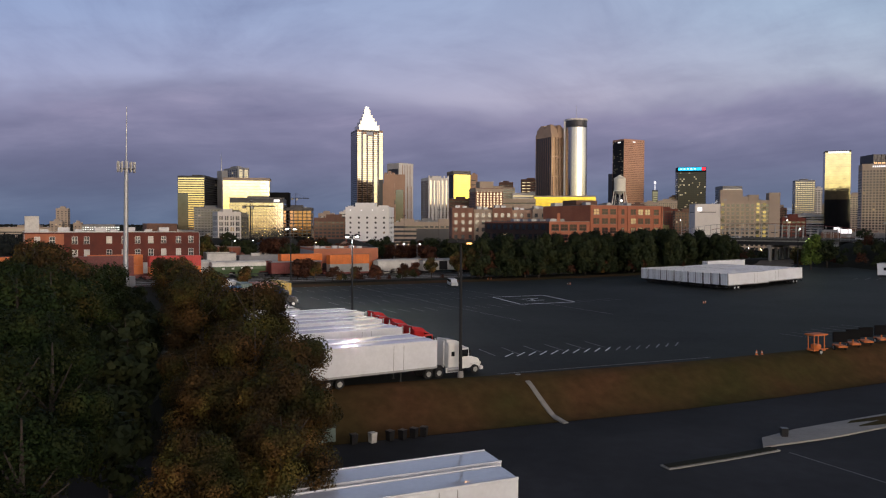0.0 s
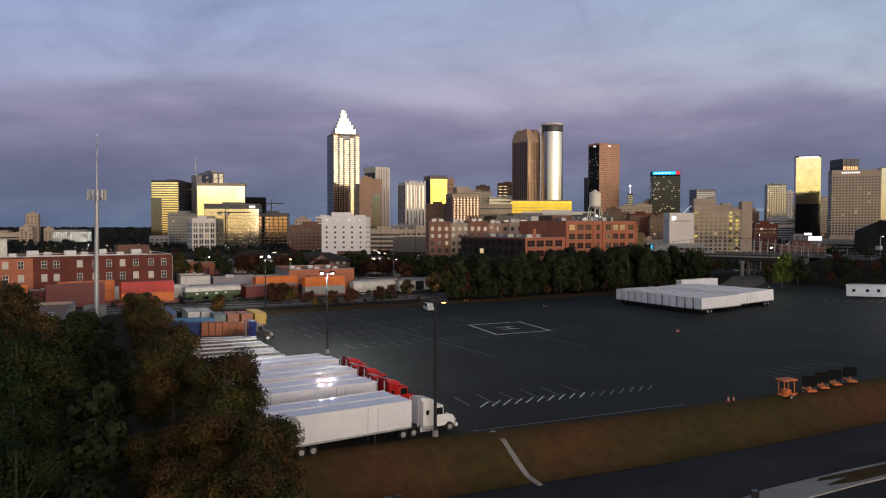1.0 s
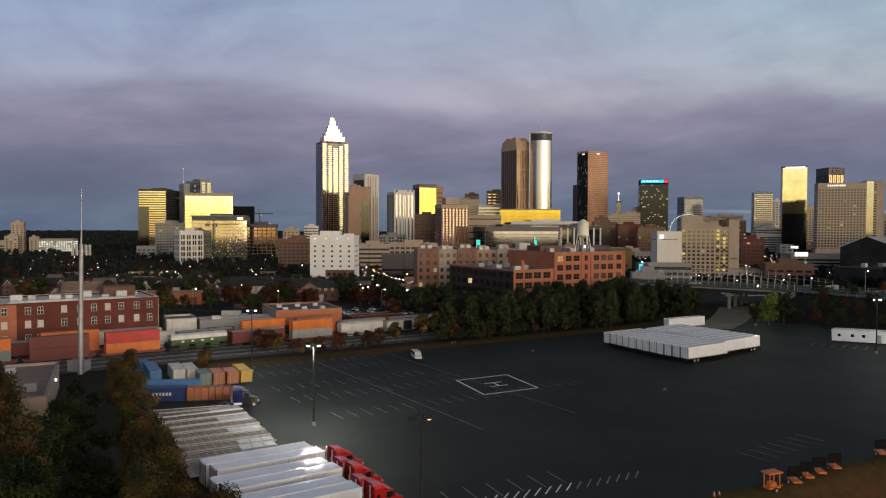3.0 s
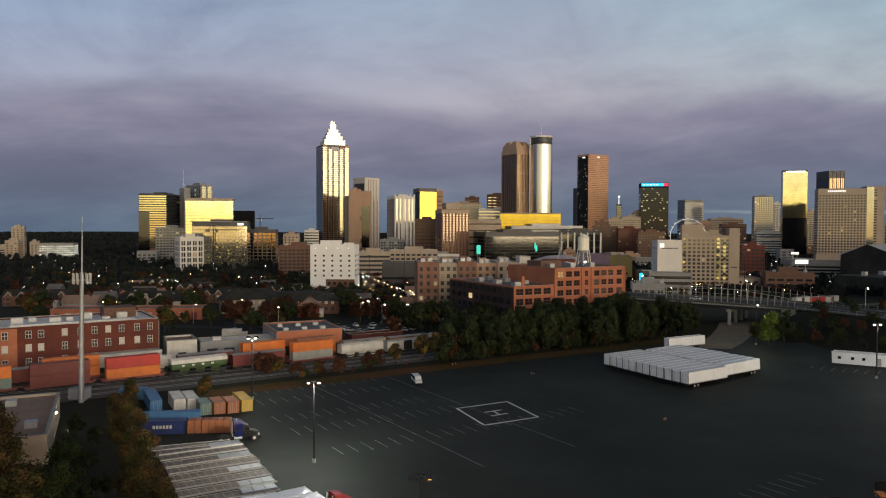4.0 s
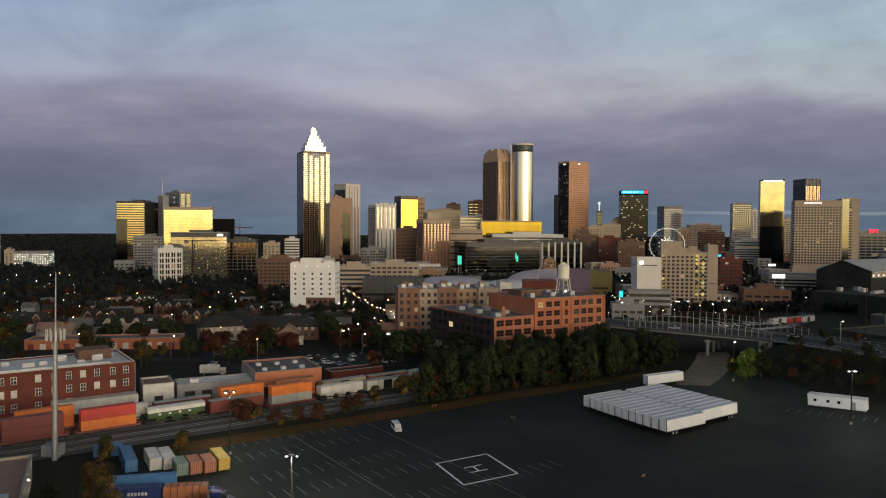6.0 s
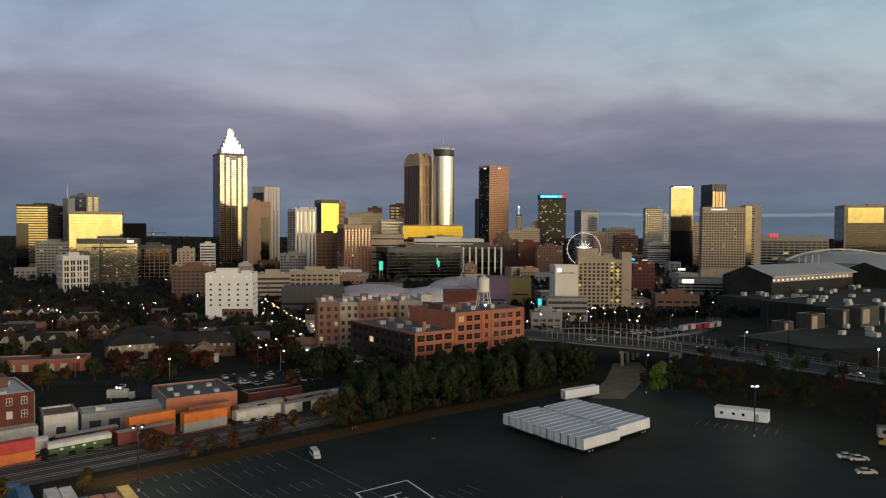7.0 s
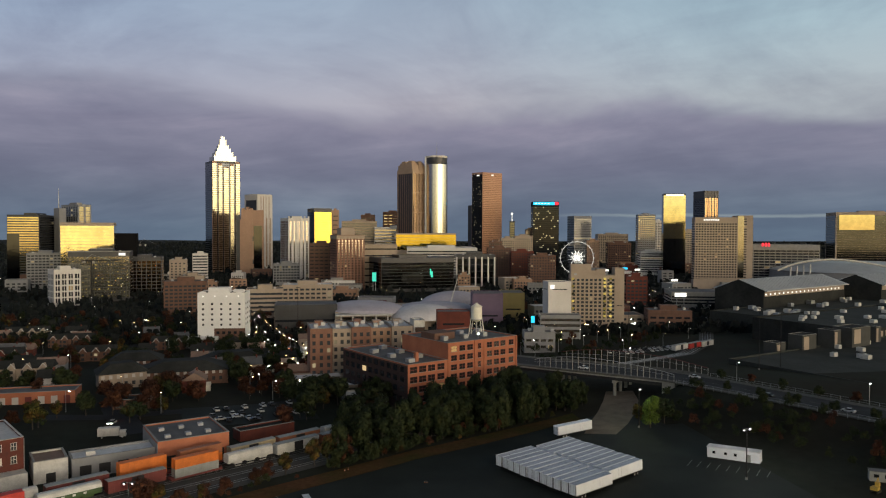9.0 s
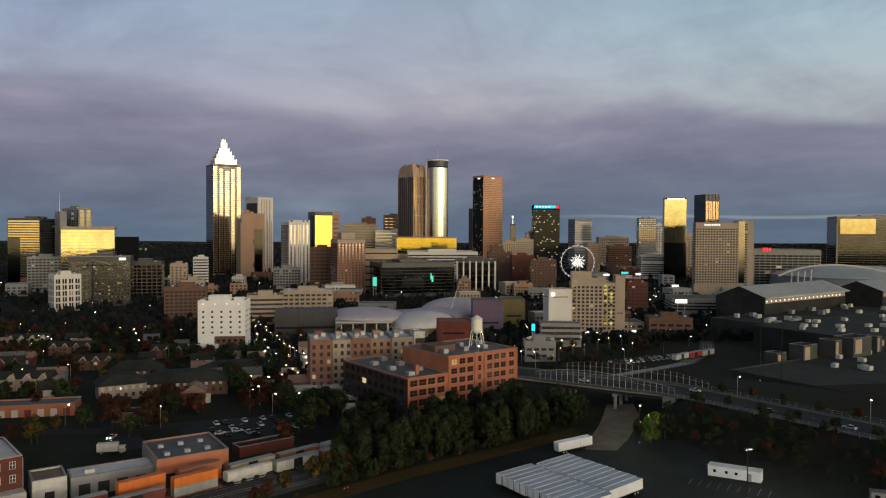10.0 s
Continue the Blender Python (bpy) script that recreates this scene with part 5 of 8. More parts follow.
def strip(name, material, pts, lift, label, category):
    """A ribbon over the ground between two edges given as pairs of points."""
    b = Build()
    for (ax, ay), (bx, by) in pts:
        for j in range(5):
            x, y = ax + (bx - ax) * j / 4, ay + (by - ay) * j / 4
            b.v.append((x, y, height(x, y) + lift))
    for i in range(len(pts) - 1):
        for j in range(4):
            p = i * 5 + j
            b.f.append([p, p + 5, p + 6, p + 1])
    return tagged(new(name, b.mesh(name, material, smooth=True)), label, category, kind="structure")


strip("rail_bed", BALLAST, [(rail_xy(u, 38), rail_xy(u, 12)) for u in steps(-90, 110, 40)], 0.12, "grey stone ballast of the railway", "railway")
for v in (16.0, 21.5, 27.0, 33.0):
    track = thing("railway_track", Matrix(), "steel railway track on dark sleepers", "railway", kind="structure")
    for dv in (-0.72, 0.72):
        b = Build()
        for u in steps(-90, 110, 20)[:-1]:
            (ax, ay), (bx, by) = rail_xy(u, v + dv), rail_xy(u + 10, v + dv)
            b.tube((ax, ay, height(ax, ay) + 0.3), (bx, by, height(bx, by) + 0.3), 0.06, 0.06, 4)
        part("rail", b, STEEL, track)


def paint(name, c, rough=0.55):
    return surface(name, c, rough, 0, 0.4, 0.3, None, 0.1, 2)


P_ORANGE, P_RED, P_MAROON = paint("orange_container_paint", (0.66, 0.17, 0.025)), paint("red_container_paint", (0.5, 0.035, 0.025)), paint("maroon_paint", (0.16, 0.03, 0.025))
P_TAN, P_GREY, P_WHITE = paint("tan_container_paint", (0.5, 0.4, 0.24)), paint("grey_container_paint", (0.3, 0.31, 0.3)), paint("off_white_paint", (0.62, 0.6, 0.56))
P_BLUE, P_NAVY, P_YELLOW = paint("blue_container_paint", (0.06, 0.19, 0.38)), paint("navy_container_paint", (0.012, 0.03, 0.13)), paint("yellow_container_paint", (0.55, 0.36, 0.06))
P_LEAF = paint("green_hopper_paint", (0.05, 0.09, 0.03))
P_RUST, P_GREEN, P_OLIVE = paint("rust_container_paint", (0.36, 0.13, 0.06)), paint("grey_green_paint", (0.16, 0.22, 0.19)), paint("olive_wagon_paint", (0.07, 0.075, 0.045))


def container_mesh(length, paint_mat, h=2.6, w=2.44):
    """A ribbed steel shipping container, end face at x = 0."""
    b = Build().box(0.08, -w / 2 + 0.06, 0.05, length - 0.08, w / 2 - 0.06, h - 0.05)
    n = int(length / 0.6)
    for i in range(n):
        x = 0.15 + i * (length - 0.3) / n
        for y0, y1 in ((-w / 2 + 0.02, -w / 2 + 0.07), (w / 2 - 0.07, w / 2 - 0.02)):
            b.box(x, y0, 0.15, x + 0.3, y1, h - 0.15)
    for x in (0, length - 0.12):
        for y in (-w / 2, w / 2 - 0.12):
            b.box(x, y, 0, x + 0.12, y + 0.12, h)
    for z in (0, h - 0.12):
        for y in (-w / 2, w / 2 - 0.12):
            b.box(0.12, y, z, length - 0.12, y + 0.12, z + 0.12)
    b.box(0.12, -w / 2 + 0.12, h - 0.1, length - 0.12, w / 2 - 0.12, h - 0.03)
    return b.mesh("container_body", paint_mat)


def container(m, paint_mat, label, length=12.2, h=2.6, group="containers"):
    c = thing("shipping_container", m, label, "container", group)
    part("container_body", container_mesh(length, paint_mat, h), paint_mat, c)
    for y in (-0.6, -0.25, 0.25, 0.6):
        part("lock_rod", Build().cyl(-0.03, y, 0.15, h - 0.15, 0.025, 0.025, 6), STEEL, c)
    return c


def bogie(parent, x):
    b = part("bogie", Build().box(x - 1.2, -0.9, 0.35, x + 1.2, -0.75, 0.75).box(x - 1.2, 0.75, 0.35, x + 1.2, 0.9, 0.75).box(x - 0.3, -0.8, 0.5, x + 0.3, 0.8, 0.8), DARK_METAL, parent)
    for dx in (-0.85, 0.85):
        for y in (-0.72, 0.72):
            part("wheel", Build().cyl(0, 0, -0.07, 0.07, 0.45, 0.45, 14, Matrix.Translation((x + dx, y, 0.45)) @ pose(0, 0, 0, 90, 0, 0)), DARK_METAL, b)


def wagon(m, kind, mats, label, length=16.0):
    w = thing("rail_wagon", m, label, "rail wagon", "freight train")
    for x in (2.0, length - 2.0):
        bogie(w, x)
    if kind == "stack":
        part("well", Build().box(0.4, -1.35, 0.55, length - 0.4, 1.35, 1.1).box(0.0, -0.4, 0.8, length, 0.4, 1.2), P_MAROON, w)
        for lvl, mt in enumerate(mats):
            part("container_body", container_mesh(length - 3, mt, 2.75), mt, w, m=Matrix.Translation((1.5, 0, 0.75 + 2.8 * lvl)))
    elif kind == "box":
        part("body", Build().box(0.3, -1.45, 1.1, length - 0.3, 1.45, 4.3), mats[0], w, bevel=0.05)
        part("roof", Build().profile([(-1.5, 4.28), (1.5, 4.28), (0.9, 4.5), (-0.9, 4.5)], 0.25, length - 0.25), P_GREY, w)
        for y in (-1.5, 1.44):
            part("sliding_door", Build().box(length * 0.4, y, 1.2, length * 0.6, y + 0.06, 4.1), DARK_METAL, w)
        rib = Build().box(0, -1.49, 1.15, 0.12, 1.49, 4.25).mesh("rib", mats[0])
        for i in range(12):
            part("rib", rib, mats[0], w, m=Matrix.Translation((0.6 + i * (length - 1.4) / 11.5, 0, 0)))
    else:
        part("hopper", Build().profile([(-1.4, 1.8), (1.4, 1.8), (1.55, 2.4), (1.5, 4.2), (0.8, 4.6), (-0.8, 4.6), (-1.5, 4.2), (-1.55, 2.4)], 0.6, length - 0.6), mats[0], w)
        if len(mats) > 1:
            part("hopper_top", Build().profile([(-1.6, 3.3), (1.6, 3.3), (1.54, 4.25), (0.85, 4.66), (-0.85, 4.66), (-1.54, 4.25)], 0.5, length - 0.5), mats[1], w, "pale upper half")
            for i in range(4):
                part("marking", Build().box(3.2 + i * 2.6, -1.6, 2.5, 3.9 + i * 2.6, -1.53, 3.0), P_WHITE, w)
        part("sill", Build().box(0, -1.2, 0.9, length, 1.2, 1.2), DARK_METAL, w)
        for i in range(3):
            x = 3 + i * (length - 6) / 2.4
            part("discharge_chute", Build().prism([(x, -0.9), (x + 2, -0.9), (x + 2, 0.9), (x, 0.9)][::-1][::-1], 0.5, 1.9, 1.4), mats[0], w)
        part("roof_walk", Build().box(0.8, -0.3, 4.62, length - 0.8, 0.3, 4.7), STEEL, w)
    return w


u = -80.0
front_train = [("stack", (P_RED, P_ORANGE)), ("stack", (P_GREEN, P_ORANGE)), ("stack", (P_MAROON, P_MAROON)), ("stack", (P_ORANGE, P_RED)), ("hop", (P_LEAF, P_WHITE)), ("box", (P_MAROON,)), ("stack", (P_GREY, P_ORANGE)), ("hop", (P_WHITE,)), ("box", (P_WHITE,)), ("box", (P_RUST,)), ("hop", (P_WHITE,))]
for kind, mats in front_train:
    words = {"stack": "flat well wagon loaded with bright steel containers", "hop": "off-white covered hopper wagon on the railway", "box": "weathered steel boxcar with a dark sliding door"}[kind]
    wagon(rail_pose(u, 27.0, 0.35), kind, mats, words)
    u += 16.8
u = -60.0
for kind, mats in [("box", (P_MAROON,)), ("stack", (P_ORANGE, P_ORANGE)), ("hop", (P_WHITE,)), ("box", (P_MAROON,)), ("stack", (P_ORANGE, P_ORANGE)), ("stack", (P_ORANGE, P_RUST)), ("box", (P_TAN,)), ("box", (P_RUST,)), ("hop", (P_WHITE,))]:
    words = {"stack": "flat well wagon loaded with bright steel containers", "hop": "off-white covered hopper wagon on the railway", "box": "weathered steel boxcar with a dark sliding door"}[kind]
    wagon(rail_pose(u, 33.0, 0.35), kind, mats, words)
    u += 17.0

# ---- brick warehouses beside the railway ----
def sash_window(parent, m, wide, tall, glass, frame_mat=None):
    """A window with frame, bars and sill, set 5 cm proud of its wall; its foot centre is the origin, it faces -y."""
    w = part("window", Build().box(-wide / 2, -0.05, 0, wide / 2, 0.1, tall), glass, parent, m=m)
    part("window_frame", Build().box(-wide / 2 - 0.1, -0.12, -0.05, -wide / 2, 0.05, tall + 0.1).box(wide / 2, -0.12, -0.05, wide / 2 + 0.1, 0.05, tall + 0.1)
         .box(-wide / 2, -0.12, tall, wide / 2, 0.05, tall + 0.1).box(-0.05, -0.1, 0, 0.05, 0.0, tall).box(-wide / 2, -0.1, tall * 0.48, wide / 2, 0.0, tall * 0.54), frame_mat or STUCCO_WHITE, w)
    part("window_sill", Build().box(-wide / 2 - 0.2, -0.2, -0.2, wide / 2 + 0.2, 0.05, -0.05), CONCRETE, w)
    return w


def flat_block(name, m, w, d, h, wall, roof, label, category="building", par=0.6, cope=None):
    """A flat-roofed building with parapet, coping and roof; its pose is the front left foot."""
    t = thing(name, m, label, category)
    part("wall", Build().box(0, 0, -1.5, w, d, h - par), wall, t)
    part("parapet", Build().box(0, 0, h - par, w, 0.35, h).box(0, d - 0.35, h - par, w, d, h).box(0, 0.35, h - par, 0.35, d - 0.35, h).box(w - 0.35, 0.35, h - par, w, d - 0.35, h), wall, t)
    part("coping", Build().box(-0.1, -0.1, h, w + 0.1, 0.45, h + 0.12).box(-0.1, d - 0.45, h, w + 0.1, d + 0.1, h + 0.12).box(-0.1, 0.45, h, 0.45, d - 0.45, h + 0.12).box(w - 0.45, 0.45, h, w + 0.1, d - 0.45, h + 0.12), cope or CONCRETE, t)
    part("roof", Build().box(0.35, 0.35, h - par, w - 0.35, d - 0.35, h - par + 0.15), roof, t)
    return t


wu = Vector((math.cos(radians(33)), math.sin(radians(33))))
wo = Vector((-80.0, 218.2)) - wu * 46.0
wz = 1.6
w = flat_block("brick_warehouse", pose(wo.x, wo.y, wz, 0, 0, 33), 46, 24, 12.4, BRICK_RED, ROOF_WHITE, "three-storey dark red brick warehouse with pale windows", cope=P_WHITE)
part("annex_front", Build().box(0, -0.25, -1.5, 9.5, 0.0, 12.0), BRICK_ORANGE, w, "lighter orange brick end bay")
for lvl, z in enumerate((1.8, 5.6, 9.3)):
    for x in (3.0, 6.6, 12.2, 15.2, 21.0, 25.0, 28.6, 32.2, 35.8, 40.0, 43.6):
        if lvl == 0 and x > 30:
            continue
        sash_window(w, Matrix.Translation((x, -0.3 if x < 9 else 0, z)), 1.25, 1.85, WIN_PALE if (x * 7 + lvl) % 3 > 1.8 else WIN_OFFICE)
for x in (-0.15, 46.0):
    part("drain_pipe", Build().cyl(x + 0.08, -0.15, 0, 12, 0.1, 0.1, 8), STEEL, w)
for i in range(9):
    part("rooftop_unit", Build().box(4 + i * 4.6, 6 + (i % 3) * 4, 11.9, 6 + i * 4.6 + (i % 2), 8.2 + (i % 3) * 4, 13.2 + (i % 2) * 0.6), STEEL, w, bevel=0.06)
part("skylight", Build().box(8, 3, 11.9, 40, 5, 12.6), ROOF_WHITE, w)
part("stair_house", Build().box(33, 12, 11.9, 42, 20, 15.0), BRICK_BROWN, w)
part("stair_house", Build().box(0.4, 14, 11.9, 4, 19, 17.0), P_WHITE, w, "white stair tower")
part("loading_dock", Build().box(24, -4.5, -1.5, 46, 0, 3.6), P_WHITE, w, "white low loading dock front")

w = flat_block("corner_shed", pose(-76.5, 215.5, 1.3, 0, 0, 26), 8.5, 11, 6.2, P_WHITE, ROOF_BROWN, "small white shed with a brown flat roof")
part("door", Build().box(3, -0.08, 0, 5.4, 0, 2.6), DARK_METAL, w)
w = flat_block("long_shed", pose(-68.0, 219.5, 1.2, 0, 0, 24), 22.5, 9, 5.4, STONE_GREY, ROOF_WHITE, "long low shed with a pale metal roof")
for i in range(4):
    part("bay_door", Build().box(2 + i * 5, -0.08, 0, 5 + i * 5, 0, 3.2), DARK_METAL, w)
part("rooftop_unit", Build().box(4, 3, 5.0, 6.5, 5, 6.2), P_WHITE, w, bevel=0.08)
w = flat_block("brick_shed", pose(-46.4, 226.0, 0.8, 0, 0, 24), 21, 22, 8.0, BRICK_ORANGE, ROOF_GREY, "orange brick shed with a grey-blue flat roof")
for i in range(6):
    part("rooftop_unit", Build().box(3 + (i % 3) * 6, 4 + (i // 3) * 9, 7.5, 4.6 + (i % 3) * 6, 5.8 + (i // 3) * 9, 8.5), STEEL, w, bevel=0.06)
for i in range(4):
    part("bay_door", Build().box(2 + i * 4.8, -0.08, 0, 5 + i * 4.8, 0, 3.4), DARK_METAL, w)
part("side_wall", Build().box(-0.12, 0, -1, 0, 22, 7.3), STONE_GREY, w, "pale grey rendered flank")
w = flat_block("low_wall_shed", pose(-26.0, 252.0, 0.5, 0, 0, 30), 20, 6, 3.4, BRICK_RED, ROOF_DARK, "low red brick shed along the tracks")
# grey flat-roofed building by the yard
w = flat_block("yard_building", pose(-102.8, 104.9, 1.3, 0, 0, 24), 44, 34, 5.2, STUCCO_TAN, ROOF_BROWN, "flat-roofed brown yard building with stained roof")
for i in range(7):
    part("rooftop_unit", Build().box(20 + (i * 5) % 22, 5 + (i * 7) % 26, 4.7, 22 + (i * 5) % 22, 7 + (i * 7) % 26, 5.9), STEEL, w, bevel=0.08)
part("wall_lamp", Build().box(43.9, 22, 3.6, 44.2, 22.3, 3.8), LAMP_WHITE, w, "lit wall lamp")

# ---- brick factory with its water tank ----
FACT = Vector((52.0, 298.5))
w = flat_block("brick_factory", pose(FACT.x, FACT.y, 0.0, 0, 0, 28), 38.6, 34, 24.6, BRICK_ORANGE, ROOF_GREY, "five-storey orange brick factory with big windows")
for lvl in range(6):
    z = 1.6 + lvl * 3.85
    for x in (3.2, 7.6, 11.8):
        sash_window(w, Matrix.Translation((x, 0, z)), 2.9, 2.2, WIN_FACTORY, P_MAROON)
    for x in (17.0, 22.6, 26.6, 30.4, 35.2):
        sash_window(w, Matrix.Translation((x, 0, z)), 2.6 if x > 18 else 1.4, 2.2, WIN_GLINT if (x + lvl) % 3 > 1.6 else WIN_FACTORY, P_MAROON)
for x in (0, 14.2, 19.4, 37.9):
    part("pilaster", Build().box(x, -0.35, -1.5, x + 0.7, 0, 24.6), BRICK_ORANGE, w)
for lvl in range(6):
    part("string_course", Build().box(0, -0.18, 1.0 + lvl * 3.85, 38.6, 0, 1.25 + lvl * 3.85), BRICK_ORANGE, w)
for i in range(6):
    part("rooftop_unit", Build().box(4 + i * 5.5, 8 + (i % 2) * 10, 24.1, 6.4 + i * 5.5, 11 + (i % 2) * 10, 26), STEEL, w, bevel=0.08)
part("stair_house", Build().box(2, 12, 24.1, 13, 22, 27.0), BRICK_BROWN, w)
part("lamp_pole", Build().cyl(18, 2, 24.6, 26.6, 0.08, 0.08, 6), STEEL, w)
part("roof_lamp", Build().cyl(18, 2, 26.6, 27.0, 0.22, 0.22, 10), LAMP_WHITE, w, "lit roof lamp")
fu = Vector((math.cos(radians(28)), math.sin(radians(28))))
q = FACT - fu * 20.0
w = flat_block("factory_wing", pose(q.x, q.y, 0.2, 0, 0, 28), 19.9, 52, 17.6, BRICK_ORANGE, ROOF_GREY, "lower orange brick wing of the factory")
for lvl in range(4):
    for x in (2.8, 7.2, 11.6, 16.4):
        sash_window(w, Matrix.Translation((x, 0, 2.0 + lvl * 4.0)), 3.4, 2.4, WIN_FACTORY, P_MAROON)
    part("string_course", Build().box(0, -0.15, 1.2 + lvl * 4.0, 19.9, 0, 1.5 + lvl * 4.0), BRICK_ORANGE, w)
# flank away from the glow: its shade is painted as near-black brick
part("side_wall", Build().box(-0.12, 0, -1.5, 0, 52, 17.0), BRICK_SHADED, w, "brick flank coloured dark for shade")
for i in range(10):
    for lvl in range(4):
        part("window", Build().box(-0.2, 2.5 + i * 4.9, 2.2 + lvl * 4.0, -0.1, 5.5 + i * 4.9, 4.4 + lvl * 4.0), WIN_DARK, w)
for i in range(6):
    part("rooftop_unit", Build().box(4 + (i % 2) * 9, 5 + i * 7, 17.1, 7 + (i % 2) * 9, 8 + i * 7, 18.8), STEEL, w, bevel=0.08)
part("chimney", Build().box(8, 6, 17, 9.5, 7.5, 21), BRICK_ORANGE, w)

tank = thing("water_tower", pose(69.2, 323.5, 24.0), "old white water tank on steel legs above a roof", "water tower")
CREAM = surface("cream_tank_paint", (0.84, 0.80, 0.68), 0.6, 0, 0.3, 0.18)
part("tank_body", Build().cyl(0, 0, 7.4, 12.9, 2.5, 2.5, 24), CREAM, tank)
part("tank_roof", Build().cyl(0, 0, 12.9, 14.6, 2.75, 0.3, 24), CREAM, tank)
part("tank_bottom", Build().cyl(0, 0, 6.6, 7.4, 1.5, 2.5, 24).cyl(0, 0, 6.0, 6.6, 0.5, 1.5, 24), CREAM, tank)
for i in range(4):
    a = i * math.pi / 2 + 0.4
    part("leg", Build().tube((math.cos(a) * 4.4, math.sin(a) * 4.4, -0.3), (math.cos(a) * 2.8, math.sin(a) * 2.2, 8.0), 0.2, 0.16, 6), CREAM, tank)
    c = (i + 1) * math.pi / 2 + 0.4
    part("brace", Build().tube((math.cos(a) * 4.2, math.sin(a) * 4.2, 0.8), (math.cos(c) * 3.3, math.sin(c) * 3.3, 5.4), 0.07, 0.07, 5).tube((math.cos(c) * 4.2, math.sin(c) * 4.2, 0.8), (math.cos(a) * 3.3, math.sin(a) * 3.3, 5.4), 0.07, 0.07, 5), STEEL, tank)
part("riser_pipe", Build().cyl(0, 0, 0, 7.4, 0.3, 0.3, 8), P_WHITE, tank)
part("catwalk", Build().cyl(0, 0, 7.3, 7.42, 3.0, 3.0, 24), STEEL, tank)

# ---- loft apartments ----
for i, (x, wid, hh, wall, dy) in enumerate(((-5.4, 10.4, 27.0, BRICK_TAN, 0), (5.1, 9.0, 26.4, STUCCO_TAN, 1.6), (14.2, 9.4, 27.2, BRICK_TAN, 0), (23.7, 10.0, 26.2, STONE_BROWN, 2.0), (33.8, 10.6, 26.8, STUCCO_TAN, 0.5))):
    w = flat_block("loft_apartments", pose(x, 351.0 + dy + i * 1.1, -2.5, 0, 0, 5), wid, 24, hh, wall, ROOF_WHITE, "six-storey loft apartments with punched windows", "apartments")
    for lvl in range(7):
        for k in range(3):
            xx = wid * (k + 0.5) / 3
            part("window", Build().box(xx - 0.75, -0.08, 1.6 + lvl * 3.5, xx + 0.75, 0.1, 3.5 + lvl * 3.5), WIN_OFFICE, w)
    for k in range(2):
        part("rooftop_unit", Build().box(2 + k * 4, 6 + k * 7, hh - 0.5, 4.2 + k * 4, 9 + k * 7, hh + 1.4), STEEL, w, bevel=0.08)
    part("stair_house", Build().box(wid * 0.3, 14, hh - 0.5, wid * 0.7, 19, hh + 1.9), wall, w)
w = flat_block("stair_tower", pose(44.6, 356.0, -2.5, 0, 0, 5), 5.4, 10, 29.6, P_WHITE, ROOF_WHITE, "white glazed stair tower of the lofts", "apartments")
for lvl in range(7):
    part("window", Build().box(0.6, -0.1, 2 + lvl * 3.6, 5.4, 0.1, 4.6 + lvl * 3.6), WIN_GLINT, w)

# ---- bridge and road ----
def road_at(s, n):
    p = ROAD_A + ROAD_U * s + ROAD_N * (n - bend(s))
    return p.x, p.y


BRIDGE_WHITE = surface("weathered_white_steel", (0.34, 0.34, 0.33), 0.6, 0, 0.5, 0.25)
SIDEWALK = surface("dull_sidewalk", (0.10, 0.10, 0.095), 0.9, 0, 0.3, 0.3, None, 0.2, 3)
road = Build()
for s in steps(-60, 210, 54):
    for n in (4.2, 9.5, 14.8, 20.0):
        x, y = road_at(s, n)
        road.v.append((x, y, DECK - 0.06 * abs(n - 12) * 0.1))
for i in range(54):
    for j in range(3):
        p = i * 4 + j
        road.f.append([p, p + 1, p + 5, p + 4])
tagged(new("bridge_road", road.mesh("bridge_road", ROAD, smooth=True)), "grey asphalt road crossing the bridge", "road", kind="structure")
for lo, hi in ((0.2, 4.1), (20.1, 24.0)):
    strip_b = Build()
    for s in steps(-40, 210, 50):
        for n in (lo, hi):
            x, y = road_at(s, n)
            strip_b.v += [(x, y, DECK - 0.2), (x, y, DECK + 0.14)]
    for i in range(50):
        p = i * 4
        strip_b.f += [[p + 1, p + 3, p + 7, p + 5], [p, p + 1, p + 5, p + 4], [p + 2, p + 6, p + 7, p + 3]]
    tagged(new("sidewalk", strip_b.mesh("sidewalk", SIDEWALK)), "grey concrete sidewalk along the raised road", "sidewalk", kind="structure")
bridge = thing("road_bridge", Matrix(), "road bridge with tall arched steel railings and girders", "bridge")
bz = math.degrees(math.atan2(ROAD_U.y, ROAD_U.x))
bm = Matrix.Translation((ROAD_A.x, ROAD_A.y, 0)) @ pose(0, 0, 0, 0, 0, bz)
part("deck", Build().box(-30, -0.6, DECK - 0.7, 61, 24.8, DECK - 0.25), CONCRETE, bridge, m=bm)
for y in (0.2, 7.0, 14.0, 20.0, 24.0):
    part("girder", Build().box(-30, y, DECK - 2.1, 61, y + 0.4, DECK - 0.7), DARK_METAL, bridge, m=bm)
for x in (10, 36):
    pier = part("pier", Build().box(x - 0.8, -0.5, DECK - 3.2, x + 0.8, 24.5, DECK - 2.1), CONCRETE, bridge, m=bm)
    for y in (1, 9, 17, 24):
        part("column", Build().cyl(x, y, -4, DECK - 3.2, 0.7, 0.7, 12), CONCRETE, pier)
part("abutment", Build().box(56, -1, -3, 61, 24.8, DECK - 0.7), CONCRETE, bridge, m=bm)
